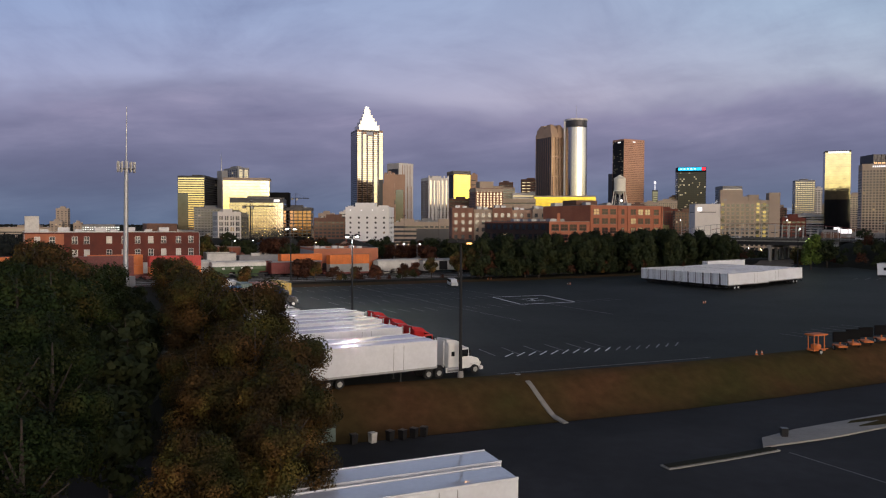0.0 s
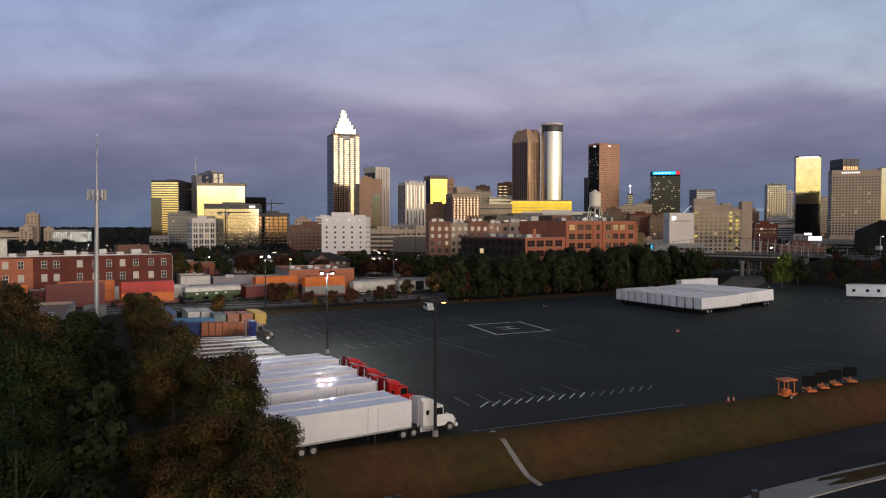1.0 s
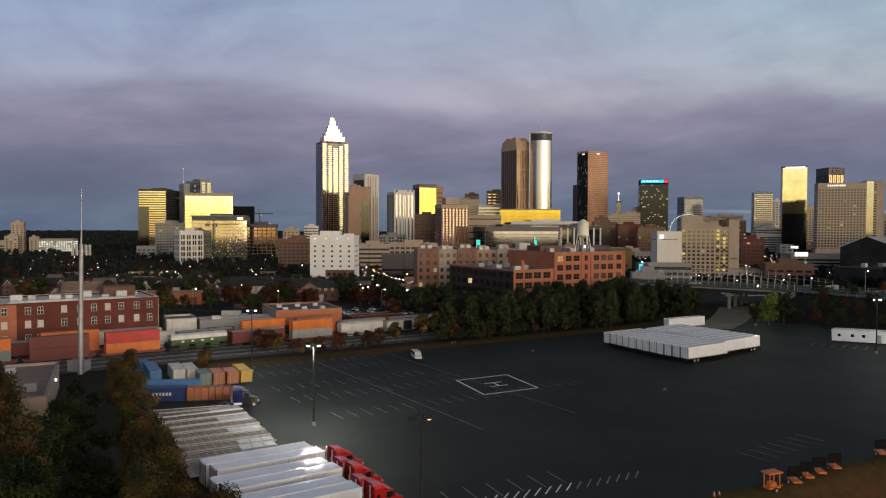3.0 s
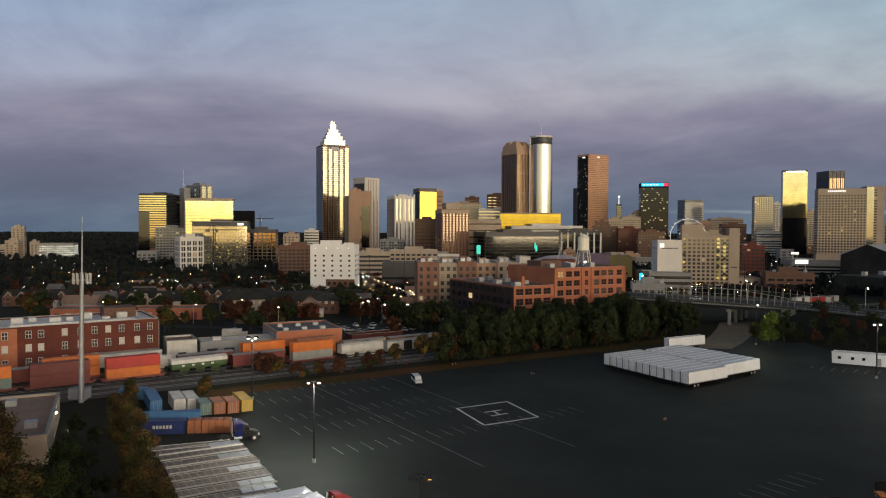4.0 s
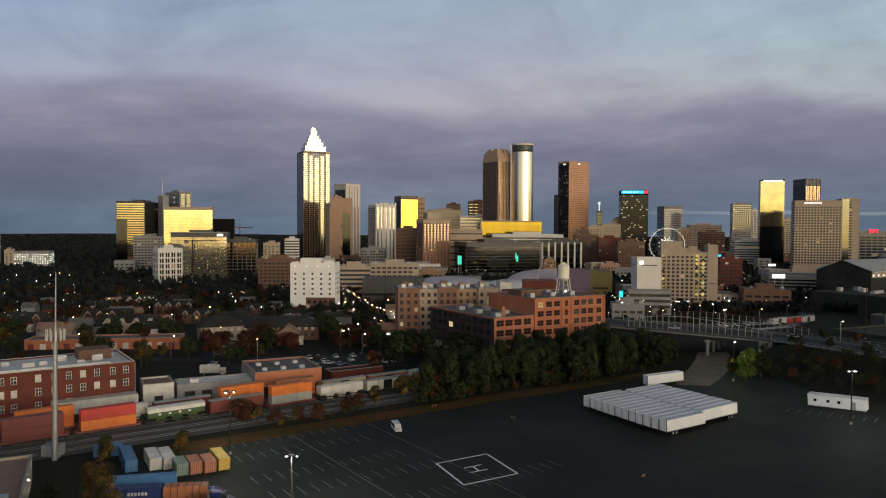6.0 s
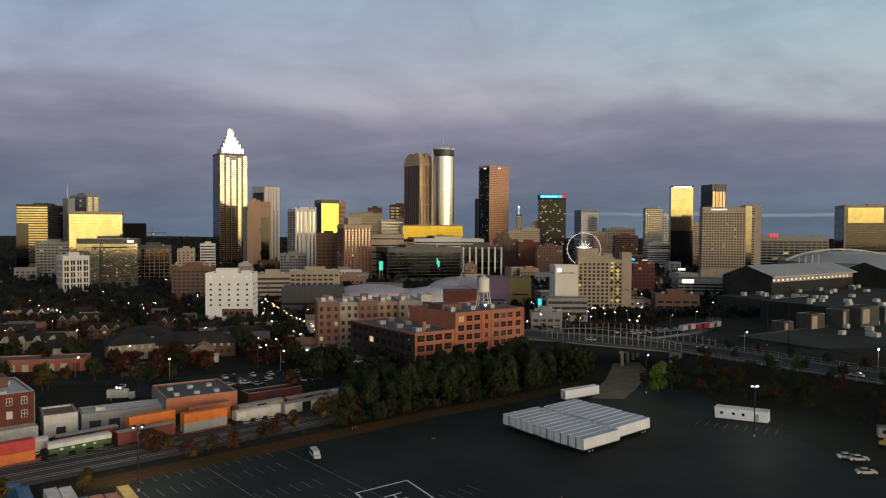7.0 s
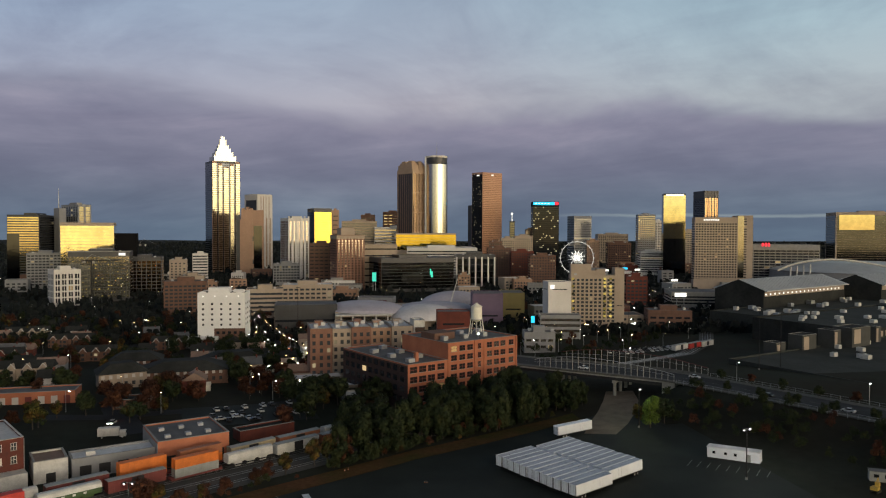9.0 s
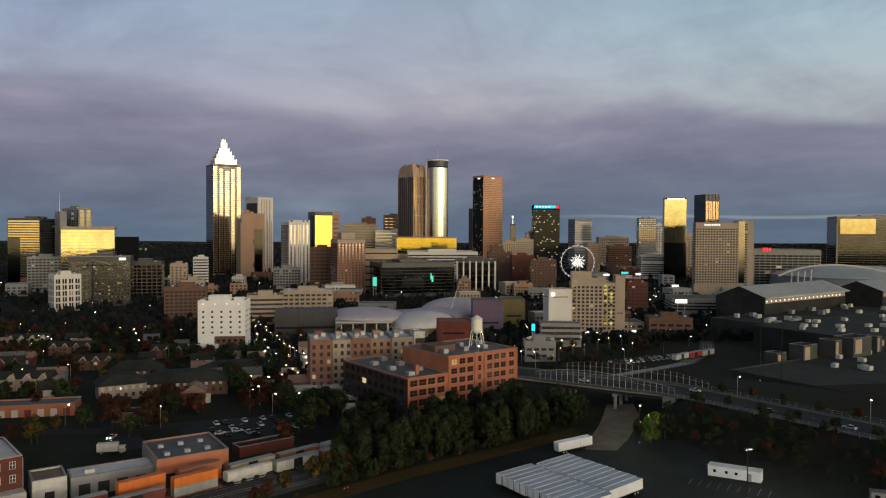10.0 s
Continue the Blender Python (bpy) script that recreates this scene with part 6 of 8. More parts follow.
for n, s0, s1 in ((-0.2, 0.0, 61.0), (24.2, 3.0, 70.0)):
    rail = None
    last = None
    for i in range(25):
        s = s0 + i * (s1 - s0) / 24
        x, y = road_at(s, n)
        top = DECK + 3.4 + 3.0 * math.sin(math.pi * (i / 24) ** 0.8)
        if last:
            kerb = Build().tube((*last[:2], DECK + 0.3), (x, y, DECK + 0.3), 0.45, 0.45, 6)
            rail = rail or part("railing", kerb, SIDEWALK, bridge)
            if i > 1:
                part("parapet", kerb, SIDEWALK, rail)
            part("top_rail", Build().tube(last, (x, y, top), 0.1, 0.1, 6), STEEL if n < 0 else P_MAROON, rail)
            part("mid_rail", Build().tube((*last[:2], (last[2] + DECK) / 2 + 0.8), (x, y, (top + DECK) / 2 + 0.8), 0.05, 0.05, 5), STEEL, rail)
            part("post", Build().box(x - 0.09, y - 0.09, DECK + 0.5, x + 0.09, y + 0.09, top), BRIDGE_WHITE, rail)
        last = (x, y, top)
for n in (-0.3, 24.4):
    fence = thing("roadside_fence", Matrix(), "pale metal fence beside the raised road", "fence")
    for i in range(44):
        s = (62 if n < 0 else 71) + i * 3
        (ax, ay), (cx, cy) = road_at(s, n), road_at(s + 3, n)
        part("post", Build().cyl(ax, ay, DECK - 0.3, DECK + 1.5, 0.07, 0.06, 6), STEEL, fence)
        part("rail", Build().tube((ax, ay, DECK + 1.45), (cx, cy, DECK + 1.45), 0.05, 0.05, 4).tube((ax, ay, DECK + 0.6), (cx, cy, DECK + 0.6), 0.04, 0.04, 4), STEEL, fence)
marks = thing("road_markings", Matrix(), "white dashed lane line on the road", "road marking", kind="structure")
for i in range(40):
    (ax, ay), (cx, cy) = road_at(-28 + i * 6, 12.0), road_at(-25 + i * 6, 12.0)
    a, c = Vector((ax, ay)), Vector((cx, cy))
    q = (c - a).normalized() * 0.1
    q = Vector((-q.y, q.x))
    b = Build()
    b.quad((*(a - q), DECK + 0.012), (*(c - q), DECK + 0.012), (*(c + q), DECK + 0.012), (*(a + q), DECK + 0.012))
    part("dash", b, PAINT_LINE, marks)

# ---- convention halls, arena, wheel ----
HALL_ROOF = surface("grey_green_hall_roof", (0.036, 0.040, 0.037), 0.9, 0, 0.04, 0.5, (0.058, 0.062, 0.058), 0.2, 2, fine=0.4, spec=0.15)
TOWER_GREY = surface("dark_grey_concrete", (0.07, 0.07, 0.065), 0.9, 0, 0.2, 0.3)
VAULT_ROOF = surface("standing_seam_metal_roof", (0.50, 0.51, 0.52), 0.5, 0.1, 0.05, 0.2)


def hall(name, s, n, along, across, top, roof, label, wall=STONE_GREY, units=14):
    x, y = HALL_E * s + HALL_N * n
    t = flat_block(name, pose(x, y, -6, 0, 0, HALL_TURN), along, across, top + 6, wall, roof, label, "hall", 0.9, roof)
    r = random.Random(int(s * 3 + n))
    for i in range(units):
        ux, uy = r.uniform(0.06, 0.9) * along, r.uniform(0.06, 0.9) * across
        part("rooftop_unit", Build().box(ux, uy, top + 5.2, ux + r.uniform(2.6, 5), uy + r.uniform(2.6, 4.4), top + 7.6), P_WHITE, t, bevel=0.12)
    return t


HALL_TURN = 23.0
HALL_E = Vector((math.cos(radians(HALL_TURN)), math.sin(radians(HALL_TURN))))
HALL_N = Vector((-HALL_E.y, HALL_E.x))
hall("convention_hall", 338, 168, 240, 80, 3.2, HALL_ROOF, "vast low convention hall with white roof units", HALL_ROOF, 26)
t = hall("convention_hall", 476, 250, 170, 80, 8.5, HALL_ROOF, "vast convention hall with brown bays and white roof units", ROOF_DARK, 22)
for i in range(14):
    part("bay_window", Build().box(3 + i * 11, -0.3, 8.0, 11 + i * 11, 0, 12.6), STUCCO_TAN, t, "pale concrete bay")
for a, n, ww, dd, hh in ((402, 246, 14, 9, 17), (424, 240, 7, 10, 19), (436, 236, 20, 12, 20), (470, 240, 6, 8, 18), (386, 252, 9, 8, 13)):
    p = HALL_E * a + HALL_N * n
    w = flat_block("hall_tower", pose(p.x, p.y, -6, 0, 0, HALL_TURN), ww, dd, hh, TOWER_GREY, ROOF_DARK, "concrete stair block of the convention hall", "hall")
    part("pale_bay", Build().box(ww * 0.1, -0.2, hh - 9.5, ww * 0.45, 0, hh - 1.0), STUCCO_TAN, w, "pale concrete bay")
link = flat_block("exhibition_hall", pose(352, 512, -8, 0, 0, 26), 215, 68, 12, HALL_ROOF, HALL_ROOF, "broad low exhibition hall with a dark roof", "hall", 0.9, HALL_ROOF)
rl = random.Random(31)
for i in range(20):
    ux, uy = rl.uniform(6, 200), rl.uniform(6, 60)
    part("rooftop_unit", Build().box(ux, uy, 11.2, ux + rl.uniform(3, 7), uy + rl.uniform(3, 5), 14.4), P_WHITE if i % 3 else STEEL, link, bevel=0.12)
for i in range(18):
    part("bay_window", Build().box(6 + i * 11.5, -0.2, 6.5, 12 + i * 11.5, 0, 9.5), BRICK_BROWN, link)


def vaulted(x, y, turn, length, lit):
    """A long hall under a ridged metal roof, with a lit strip below its eaves."""
    v = thing("vaulted_hall", pose(x, y, -8, 0, 0, turn), "long hall with a sloping white metal roof and lit wall", "hall")
    part("wall", Build().box(0, 0, 0, length, 46, 21.4), ROOF_DARK, v)
    part("clerestory", Build().box(0.3, 0.2, 21.4, length - 0.3, 46, 26), STUCCO_TAN, v, "pale lit upper wall")
    part("end_wall", Build().profile([(-1, 0), (47, 0), (47, 26), (24, 35.5), (-1, 26.8)], -1.6, 0), ROOF_DARK, v)
    part("roof", Build().profile([(-3, 26), (50, 26), (50, 26.8), (24, 35.6), (-3, 26.8)], 0, length + 3), VAULT_ROOF, v, "sloping white metal roof")
    seam = Build().profile([(-3, 26.8), (24, 35.6), (24, 35.9), (-3, 27.1)], 0, 0.25).mesh("roof_seam", STEEL)
    for i in range(int(length / 5)):
        part("roof_seam", seam, STEEL, v, m=Matrix.Translation((2 + i * 5, 0, 0)))
    for i in range(int(length / 7.4) if lit else 0):
        part("wall_lamp", Build().box(3 + i * 7.3, -0.3, 22.6, 4.6 + i * 7.3, 0, 24.0), SIGN_WHITE, v)
    return v


vaulted(381.3, 587.9, 27, 147, True)
vaulted(541.0, 640.0, 27, 120, False)
arena = thing("arena", pose(590, 850, -8, 0, 0, -12), "arena with a low curved roof and white arched front", "arena")
part("bowl", Build().cyl(110, 80, 0, 26, 104, 100, 40), STONE_GREY, arena)
part("roof", Build().cyl(110, 80, 26, 37, 102, 60, 48), VAULT_ROOF, arena)
for i in range(4):
    part("strut", Build().tube((-12 + i * 8, -22, 8), (-8 + i * 8, -16, 34 + i), 1.1, 0.8, 6), P_WHITE, arena)
last = None
for i in range(13):
    p = (-26 + i * 13, -20, 30 + 14 * math.sin(math.pi * min(i / 12, 1) ** 0.8))
    if last:
        part("roof_arch", Build().tube(last, p, 1.3, 1.3, 8), P_WHITE, arena, "white curved roof edge")
    last = p

wheel_x, wheel_y, wheel_z, wheel_r = 381.0, 1073.0, 29.3, 25.0
fw = thing("ferris_wheel", pose(wheel_x, wheel_y, wheel_z, 0, 0, -20), "white lit ferris wheel standing among downtown blocks", "ferris wheel")
STAR = glow("wheel_star_light", (1.0, 0.97, 0.95), 2.6)
RIM = glow("wheel_rim_light", (1.0, 0.97, 0.95), 0.9)
for k in (-1.2, 1.2):
    rim = Build()
    for i in range(48):
        a, c = 2 * math.pi * i / 48, 2 * math.pi * (i + 1) / 48
        rim.tube((math.cos(a) * wheel_r, k, math.sin(a) * wheel_r), (math.cos(c) * wheel_r, k, math.sin(c) * wheel_r), 0.32, 0.32, 5)
    part("rim", rim, RIM, fw, "white lit rim")
for i in range(24):
    a = 2 * math.pi * i / 24
    part("spoke", Build().tube((0, 0, 0), (math.cos(a) * wheel_r, 0, math.sin(a) * wheel_r), 0.1, 0.1, 4), STEEL, fw)
    part("spoke_light", Build().tube((0, -1.3, 0), (math.cos(a) * wheel_r * (0.5 if i % 2 else 0.36), -1.3, math.sin(a) * wheel_r * (0.5 if i % 2 else 0.36)), 0.3, 0.2, 4), STAR, fw, "white light strip")
    part("gondola", Build().box(-0.9, -0.9, -1.0, 0.9, 0.9, 1.0, Matrix.Translation((math.cos(a) * (wheel_r + 1.4), 0, math.sin(a) * (wheel_r + 1.4)))), P_WHITE, fw, bevel=0.2)
for sx in (-10, 10):
    for sy in (-5, 5):
        part("support_leg", Build().tube((0, sy * 0.4, 0), (sx, sy, -wheel_z - 8), 0.6, 0.9, 6), P_WHITE, fw)

# ---- lamps, mast and yard things ----
POLE = surface("weathered_grey_pole", (0.03, 0.03, 0.032), 0.75, 0.0, 0.8, 0.25, spec=0.15)


def lamp_post(m, h, lit, heads, label, glow_mat=None, arm=0.9, one=False):
    t = thing("lamp_post", m, label, "lamp post", "lot lamp posts")
    part("pole", Build().cyl(0, 0, 0, h, 0.2, 0.12, 10), POLE, t)
    part("base", Build().cyl(0, 0, 0, 0.7, 0.34, 0.3, 12), CONCRETE, t)
    for i in range(heads):
        a = 2 * math.pi * i / heads + 0.1
        x, y = math.cos(a) * arm, math.sin(a) * arm
        part("arm", Build().tube((0, 0, h - 0.1), (x, y, h), 0.05, 0.05, 6), STEEL, t)
        head = part("lamp_head", Build().prism([(x - 0.55, y - 0.5), (x + 0.55, y - 0.5), (x + 0.55, y + 0.5), (x - 0.55, y + 0.5)], h - 0.2, h + 0.15, 0.6), POLE, t)
        on = lit and not (one and i)
        part("lens", Build().cyl(x, y, h - (0.36 if on else 0.24), h - 0.2, 0.2, 0.3, 12), (glow_mat or LAMP_WHITE) if on else CAB_GLASS, head, "lit floodlight lens" if on else "")
    return t


def upright(x, y):
    return Matrix.Translation((x, y, height(x, y)))


def flood(x, y, z, watts, color=(1.0, 0.96, 0.9), r=0.35, down=False):
    d = bpy.data.lights.new("floodlight", "SPOT" if down else "POINT")
    if down:
        d.spot_size, d.spot_blend = radians(178), 0.03
    d.energy, d.color, d.shadow_soft_size = watts, color, r
    new("floodlight", d).location = (x, y, z)


lamp_post(upright(0.9, 78.3), 14.8, True, 4, "tall steel lamp post with one dim orange head", LAMP_DIM, one=True)
lamp_post(upright(-18.6, 127.0), 14.3, True, 2, "tall steel lamp post with lit floodlights over the trailers")
lamp_post(upright(-40.4, 171.5), 14.8, True, 2, "tall steel lamp post with lit floodlights by the railway")
lamp_post(upright(118.2, 188.3), 14.4, True, 2, "tall steel lamp post lit beside a white office trailer")
flood(-17.7, 127.1, 14.2, 9500, r=0.1, down=True)
flood(-19.5, 126.9, 14.2, 9500, r=0.1, down=True)
flood(-39.5, 171.6, 14.9, 4500, r=0.12, down=True)
flood(119.0, 188.4, 16.1, 2600, r=0.12, down=True)

mast = thing("phone_mast", on_lot(-77.8, 165.9), "grey tubular phone mast with a ring of aerials", "mast")
part("pole", Build().cyl(0, 0, 0, 29.6, 0.6, 0.42, 16), STEEL, mast)
part("upper_pole", Build().cyl(0, 0, 29.6, 42.2, 0.2, 0.08, 8), STEEL, mast)
ring = part("platform", Build().cyl(0, 0, 27.7, 27.9, 1.6, 1.7, 18), STEEL, mast)
for i in range(12):
    a = 2 * math.pi * i / 12
    part("aerial_panel", Build().box(-0.16, -0.1, 27.0, 0.16, 0.1, 29.4, pose(math.cos(a) * 1.9, math.sin(a) * 1.9, 0, 0, 0, math.degrees(a) + 90)), P_WHITE, mast)
part("equipment_cabin", Build().box(-4, 2, -0.5, 0, 5, 2.6), STONE_GREY, mast, bevel=0.05)

# containers at the corner of the lot
for x, y, turn, mt, ln, words in (
        (-38.8, 160.4, 118, P_YELLOW, 9.0, "yellow steel shipping container standing on the lot"),
        (-41.3, 158.6, 118, P_RUST, 6.1, "rust-red steel shipping container"),
        (-44.0, 157.6, 118, P_RUST, 6.1, "rust-red steel shipping container"),
        (-46.6, 156.6, 118, P_GREEN, 6.1, "grey-green steel shipping container"),
        (-57.8, 147.8, 14, P_BLUE, 12.2, "blue steel shipping container on the lot"),
        (-58.5, 142.0, 10, P_NAVY, 12.2, "dark blue container with a worn white marking"),
        (-50.6, 160.5, 118, P_WHITE, 9.0, "off-white steel shipping container"),
        (-53.4, 160.0, 118, P_WHITE, 9.0, "off-white steel shipping container"),
        (-58.0, 158.5, 118, P_BLUE, 12.2, "blue steel shipping container on the lot"),
        (-70.5, 169.0, 20, P_BLUE, 6.1, "blue steel shipping container on the lot")):
    c = container(on_lot(x, y, turn), mt, words, ln, group="lot containers")
    if mt is P_NAVY:
        for i in range(6):
            part("marking", Build().box(6.0 + i * 0.62, -1.24, 1.1, 6.42 + i * 0.62, -1.2, 1.7), P_WHITE, c)
stack_of = thing("stacked_crates", on_lot(-46.0, 143.6, 8), "row of brown ribbed crates on a flatbed", "crates")
for i in range(6):
    part("crate", container_mesh(1.25, P_RUST, 2.5), P_RUST, stack_of, m=Matrix.Translation((i * 1.36, 0, 0.2)))
part("deck", Build().box(-0.5, -1.3, -0.1, 8.6, 1.3, 0.2), DARK_METAL, stack_of)


DECK_WOOD = surface("worn_deck_boards", (0.15, 0.125, 0.11), 0.8, 0, 0.5, 0.4, None, 0.3, 4)


def flatbed(m, label, load=None):
    t = thing("flatbed_trailer", m, label, "trailer", "flatbed trailers")
    part("deck", Build().box(0, -1.28, 1.2, 14.6, 1.28, 1.45), DECK_WOOD, t, bevel=0.03)
    for y in (-0.45, 0.35):
        part("beam", Build().box(0.5, y, 0.75, 13.5, y + 0.12, 1.2), DARK_METAL, t)
    for x in (2.0, 3.25):
        for y, out in ((-0.95, -1), (0.95, 1)):
            wheel(t, x, y, 0.5, 0.28, True, out)
    for y in (-0.7, 0.7):
        part("landing_leg", Build().box(10.6, y - 0.08, 0, 10.76, y + 0.08, 1.2), DARK_METAL, t)
    for y in (-1.33, 1.25):
        part("side_rail", Build().box(0, y, 1.3, 14.6, y + 0.08, 1.52), P_WHITE, t)
    plank = Build().box(0, -1.2, 0, 0.04, 1.2, 0.03).mesh("cross_bar", STEEL)
    for i in range(12):
        part("cross_bar", plank, STEEL, t, m=Matrix.Translation((0.6 + i * 1.2, 0, 1.44)))
    if load:
        for i in range(3):
            part("load_panel", Build().box(9.0 + i * 1.8, -1.15, 1.47, 10.7 + i * 1.8, 1.15, 1.47 + load * 0.5), STEEL, t, bevel=0.04)
    return t


for i, (u, v) in enumerate(((31.0, 97.5), (30.4, 101.0), (31.5, 104.6), (32.5, 108.2), (33.0, 111.8), (33.4, 115.4), (34.0, 119.0), (34.2, 122.6), (34.6, 126.4), (35.0, 129.6))):
    flatbed(row_pose(u, v, 30.0), "empty flatbed trailer with pale side rails" if i > 2 else "flatbed trailer loaded with pale metal bundles", 0.7 if i < 3 else (0.25 if i % 2 else None))
flatbed(row_pose(33.6, 132.6, 22.0), "black flatbed trailer behind a blue truck")
tractor(row_pose(48.6, 134.8, 22.0), CAB_BLUE, "black truck with a dark blue sleeper coupled to a flatbed", low=CAB_BLACK)


def light_cart(m, label, board=True):
    t = thing("sign_trailer" if board else "work_cart", m, label, "work trailer", "work trailers")
    part("chassis", Build().box(-1.0, -0.6, 0.45, 1.0, 0.6, 0.7).box(1.0, -0.05, 0.5, 2.0, 0.05, 0.6), P_ORANGE, t, bevel=0.03)
    for y, out in ((-0.75, -1), (0.75, 1)):
        wheel(t, 0, y, 0.34, 0.2, False, out)
    if board:
        part("mast", Build().box(-0.08, -0.08, 0.7, 0.08, 0.08, 1.8), P_ORANGE, t)
        part("panel", Build().box(-0.12, -0.95, 1.1, 0.12, 0.95, 2.5), BOARD, t, "black display panel", bevel=0.03)
    else:
        for x in (-0.9, 0.8):
            for y in (-0.55, 0.45):
                part("post", Build().box(x, y, 0.7, x + 0.1, y + 0.1, 2.5), P_ORANGE, t)
        part("canopy", Build().box(-1.2, -0.8, 2.5, 1.2, 0.8, 2.7), P_ORANGE, t, bevel=0.04)
        part("seat", Build().box(-0.5, -0.5, 0.7, 0.4, 0.5, 1.3), P_ORANGE, t, bevel=0.08)
    return t


light_cart(on_lot(48.0, 97.6, 20), "orange work cart with a canopy beside the grass bank", False)
for x, y in ((53.0, 101.6), (55.6, 103.2), (58.2, 104.8), (61.4, 106.6), (72.0, 112.4)):
    light_cart(on_lot(x * 0.985, y * 0.982, 88), "black display board on an orange trailer")


def cone(m, label="small orange traffic cone standing on asphalt"):
    t = thing("traffic_cone", m, label, "traffic cone", "traffic cones")
    part("cone", Build().cyl(0, 0, 0.05, 0.9, 0.24, 0.05, 10), P_ORANGE, t)
    part("band", Build().cyl(0, 0, 0.42, 0.62, 0.165, 0.12, 10), P_WHITE, t)
    part("foot", Build().box(-0.3, -0.3, 0, 0.3, 0.3, 0.06), DARK_METAL, t)
    return t


c0 = cone(on_lot(39.3, 95.4) @ Matrix.Scale(0.8, 4))
for x, y in ((40.2, 95.9), (52.2, 156.4), (52.8, 157.0), (30.3, 206.5), (30.9, 206.2), (8, 219), (9, 220)):
    copy_thing(c0, on_lot(x, y) @ Matrix.Scale(0.8, 4))

office = thing("office_trailer", on_lot(117.3, 207.7, -44), "long white site office trailer beside the lot", "site office")
part("body", Build().box(0, 0, 0.5, 15.0, 3.2, 3.6), TRAILER_WHITE, office, bevel=0.05)
part("roof", Build().box(-0.1, -0.1, 3.6, 15.1, 3.3, 3.75), ROOF_WHITE, office)
for x in (1.6, 5.0, 7.8):
    part("window", Build().box(x, -0.06, 1.8, x + 0.8, 0.0, 2.6), CAB_GLASS, office)
part("door", Build().box(11.5, -0.06, 0.6, 12.5, 0, 2.7), P_GREY, office)
part("skirt", Build().box(0.2, 0.1, 0, 14.8, 3.1, 0.5), DARK_METAL, office)


def car(m, paint_mat, label, van=False, group="parked cars", wheels=True):
    t = thing("van" if van else "car", m, label, "van" if van else "car", group)
    if van:
        body = [(-2.6, 0.35), (2.6, 0.35), (2.6, 1.0), (1.9, 1.2), (1.3, 2.0), (-2.5, 2.1), (-2.6, 1.2)]
        glass = [(1.25, 1.2), (1.85, 1.2), (1.3, 1.92), (-2.4, 1.95), (-2.5, 1.35)]
    else:
        body = [(-2.2, 0.3), (2.2, 0.3), (2.25, 0.75), (1.1, 0.95), (-1.7, 1.0), (-2.2, 0.9)]
        glass = [(1.0, 0.94), (0.4, 1.4), (-1.0, 1.42), (-1.7, 0.98)]
    n = Build().profile(body, -0.9, 0.9, pose(0, 0, 0, 0, 0, 90) @ Matrix.Diagonal((1, -1, 1, 1)))
    part("body", n, paint_mat, t, bevel=0.06)
    part("cabin", Build().profile(glass if not van else glass, -0.78 if not van else -0.92, 0.78 if not van else 0.92, pose(0, 0, 0, 0, 0, 90) @ Matrix.Diagonal((1, -1, 1, 1))), CAB_GLASS, t)
    if not van:
        part("roof", Build().box(-0.95, -0.7, 1.41, 0.35, 0.7, 1.47), paint_mat, t, bevel=0.02)
    for x in (-1.4, 1.4) if wheels else ():
        for y in (-0.82, 0.82):
            part("wheel", Build().cyl(0, 0, -0.1, 0.1, 0.33, 0.33, 12, Matrix.Translation((x, y, 0.33)) @ pose(0, 0, 0, 90, 0, 0)), RUBBER, t)
    return t


P_SILVER, P_BLACK = paint("silver_car_paint", (0.5, 0.52, 0.55), 0.3), paint("black_car_paint", (0.02, 0.02, 0.022), 0.3)
car(on_lot(-2.2, 193.0, 285), P_SILVER, "silver passenger van parked alone on the lot", True)
cars = [car(on_lot(-36.3, 280.4, 20), P_WHITE, "white car parked in a town lot"), car(on_lot(-30.6, 283.7, 20), P_SILVER, "silver car parked in a town lot"), car(on_lot(-23.8, 278.7, 20), P_BLACK, "black car parked in a town lot")]
r6 = random.Random(6)
for i in range(34):
    if i % 5 in (1, 3):
        continue
    copy_thing(r6.choice(cars + cars[2:]), Matrix.Translation((lambda x, y: (x, y, height(x, y)))(*[(-40 + (i % 12) * 3.4, 276 + (i // 12) * 9.5 + (i % 12) * 1.4)][0])) @ pose(0, 0, 0, 0, 0, 110 + r6.uniform(-4, 4)))
for i in range(28):
    x, y = 176 + (i % 14) * 4.2, 420 + (i // 14) * 11 + (i % 14) * 2
    copy_thing(r6.choice(cars), Matrix.Translation((x, y, height(x, y))) @ pose(0, 0, 0, 0, 0, 80 + r6.uniform(-5, 5)))
for s, n, a in ((96, 7, 158), (122, 7, 157), (20, 7, 180), (66, 16, -10), (140, 16, -23)):
    x, y = road_at(s, n)
    copy_thing(r6.choice(cars), pose(x, y, DECK, 0, 0, bz + a))
for x, y, a in ((130.7, 163.4, -20), (126.0, 155.0, -20), (129.2, 165.6, -20)):
    ob = copy_thing(cars[0], on_lot(x, y, a))
    tagged(ob, "white pickup-sized car beside the lot", group="lot cars")

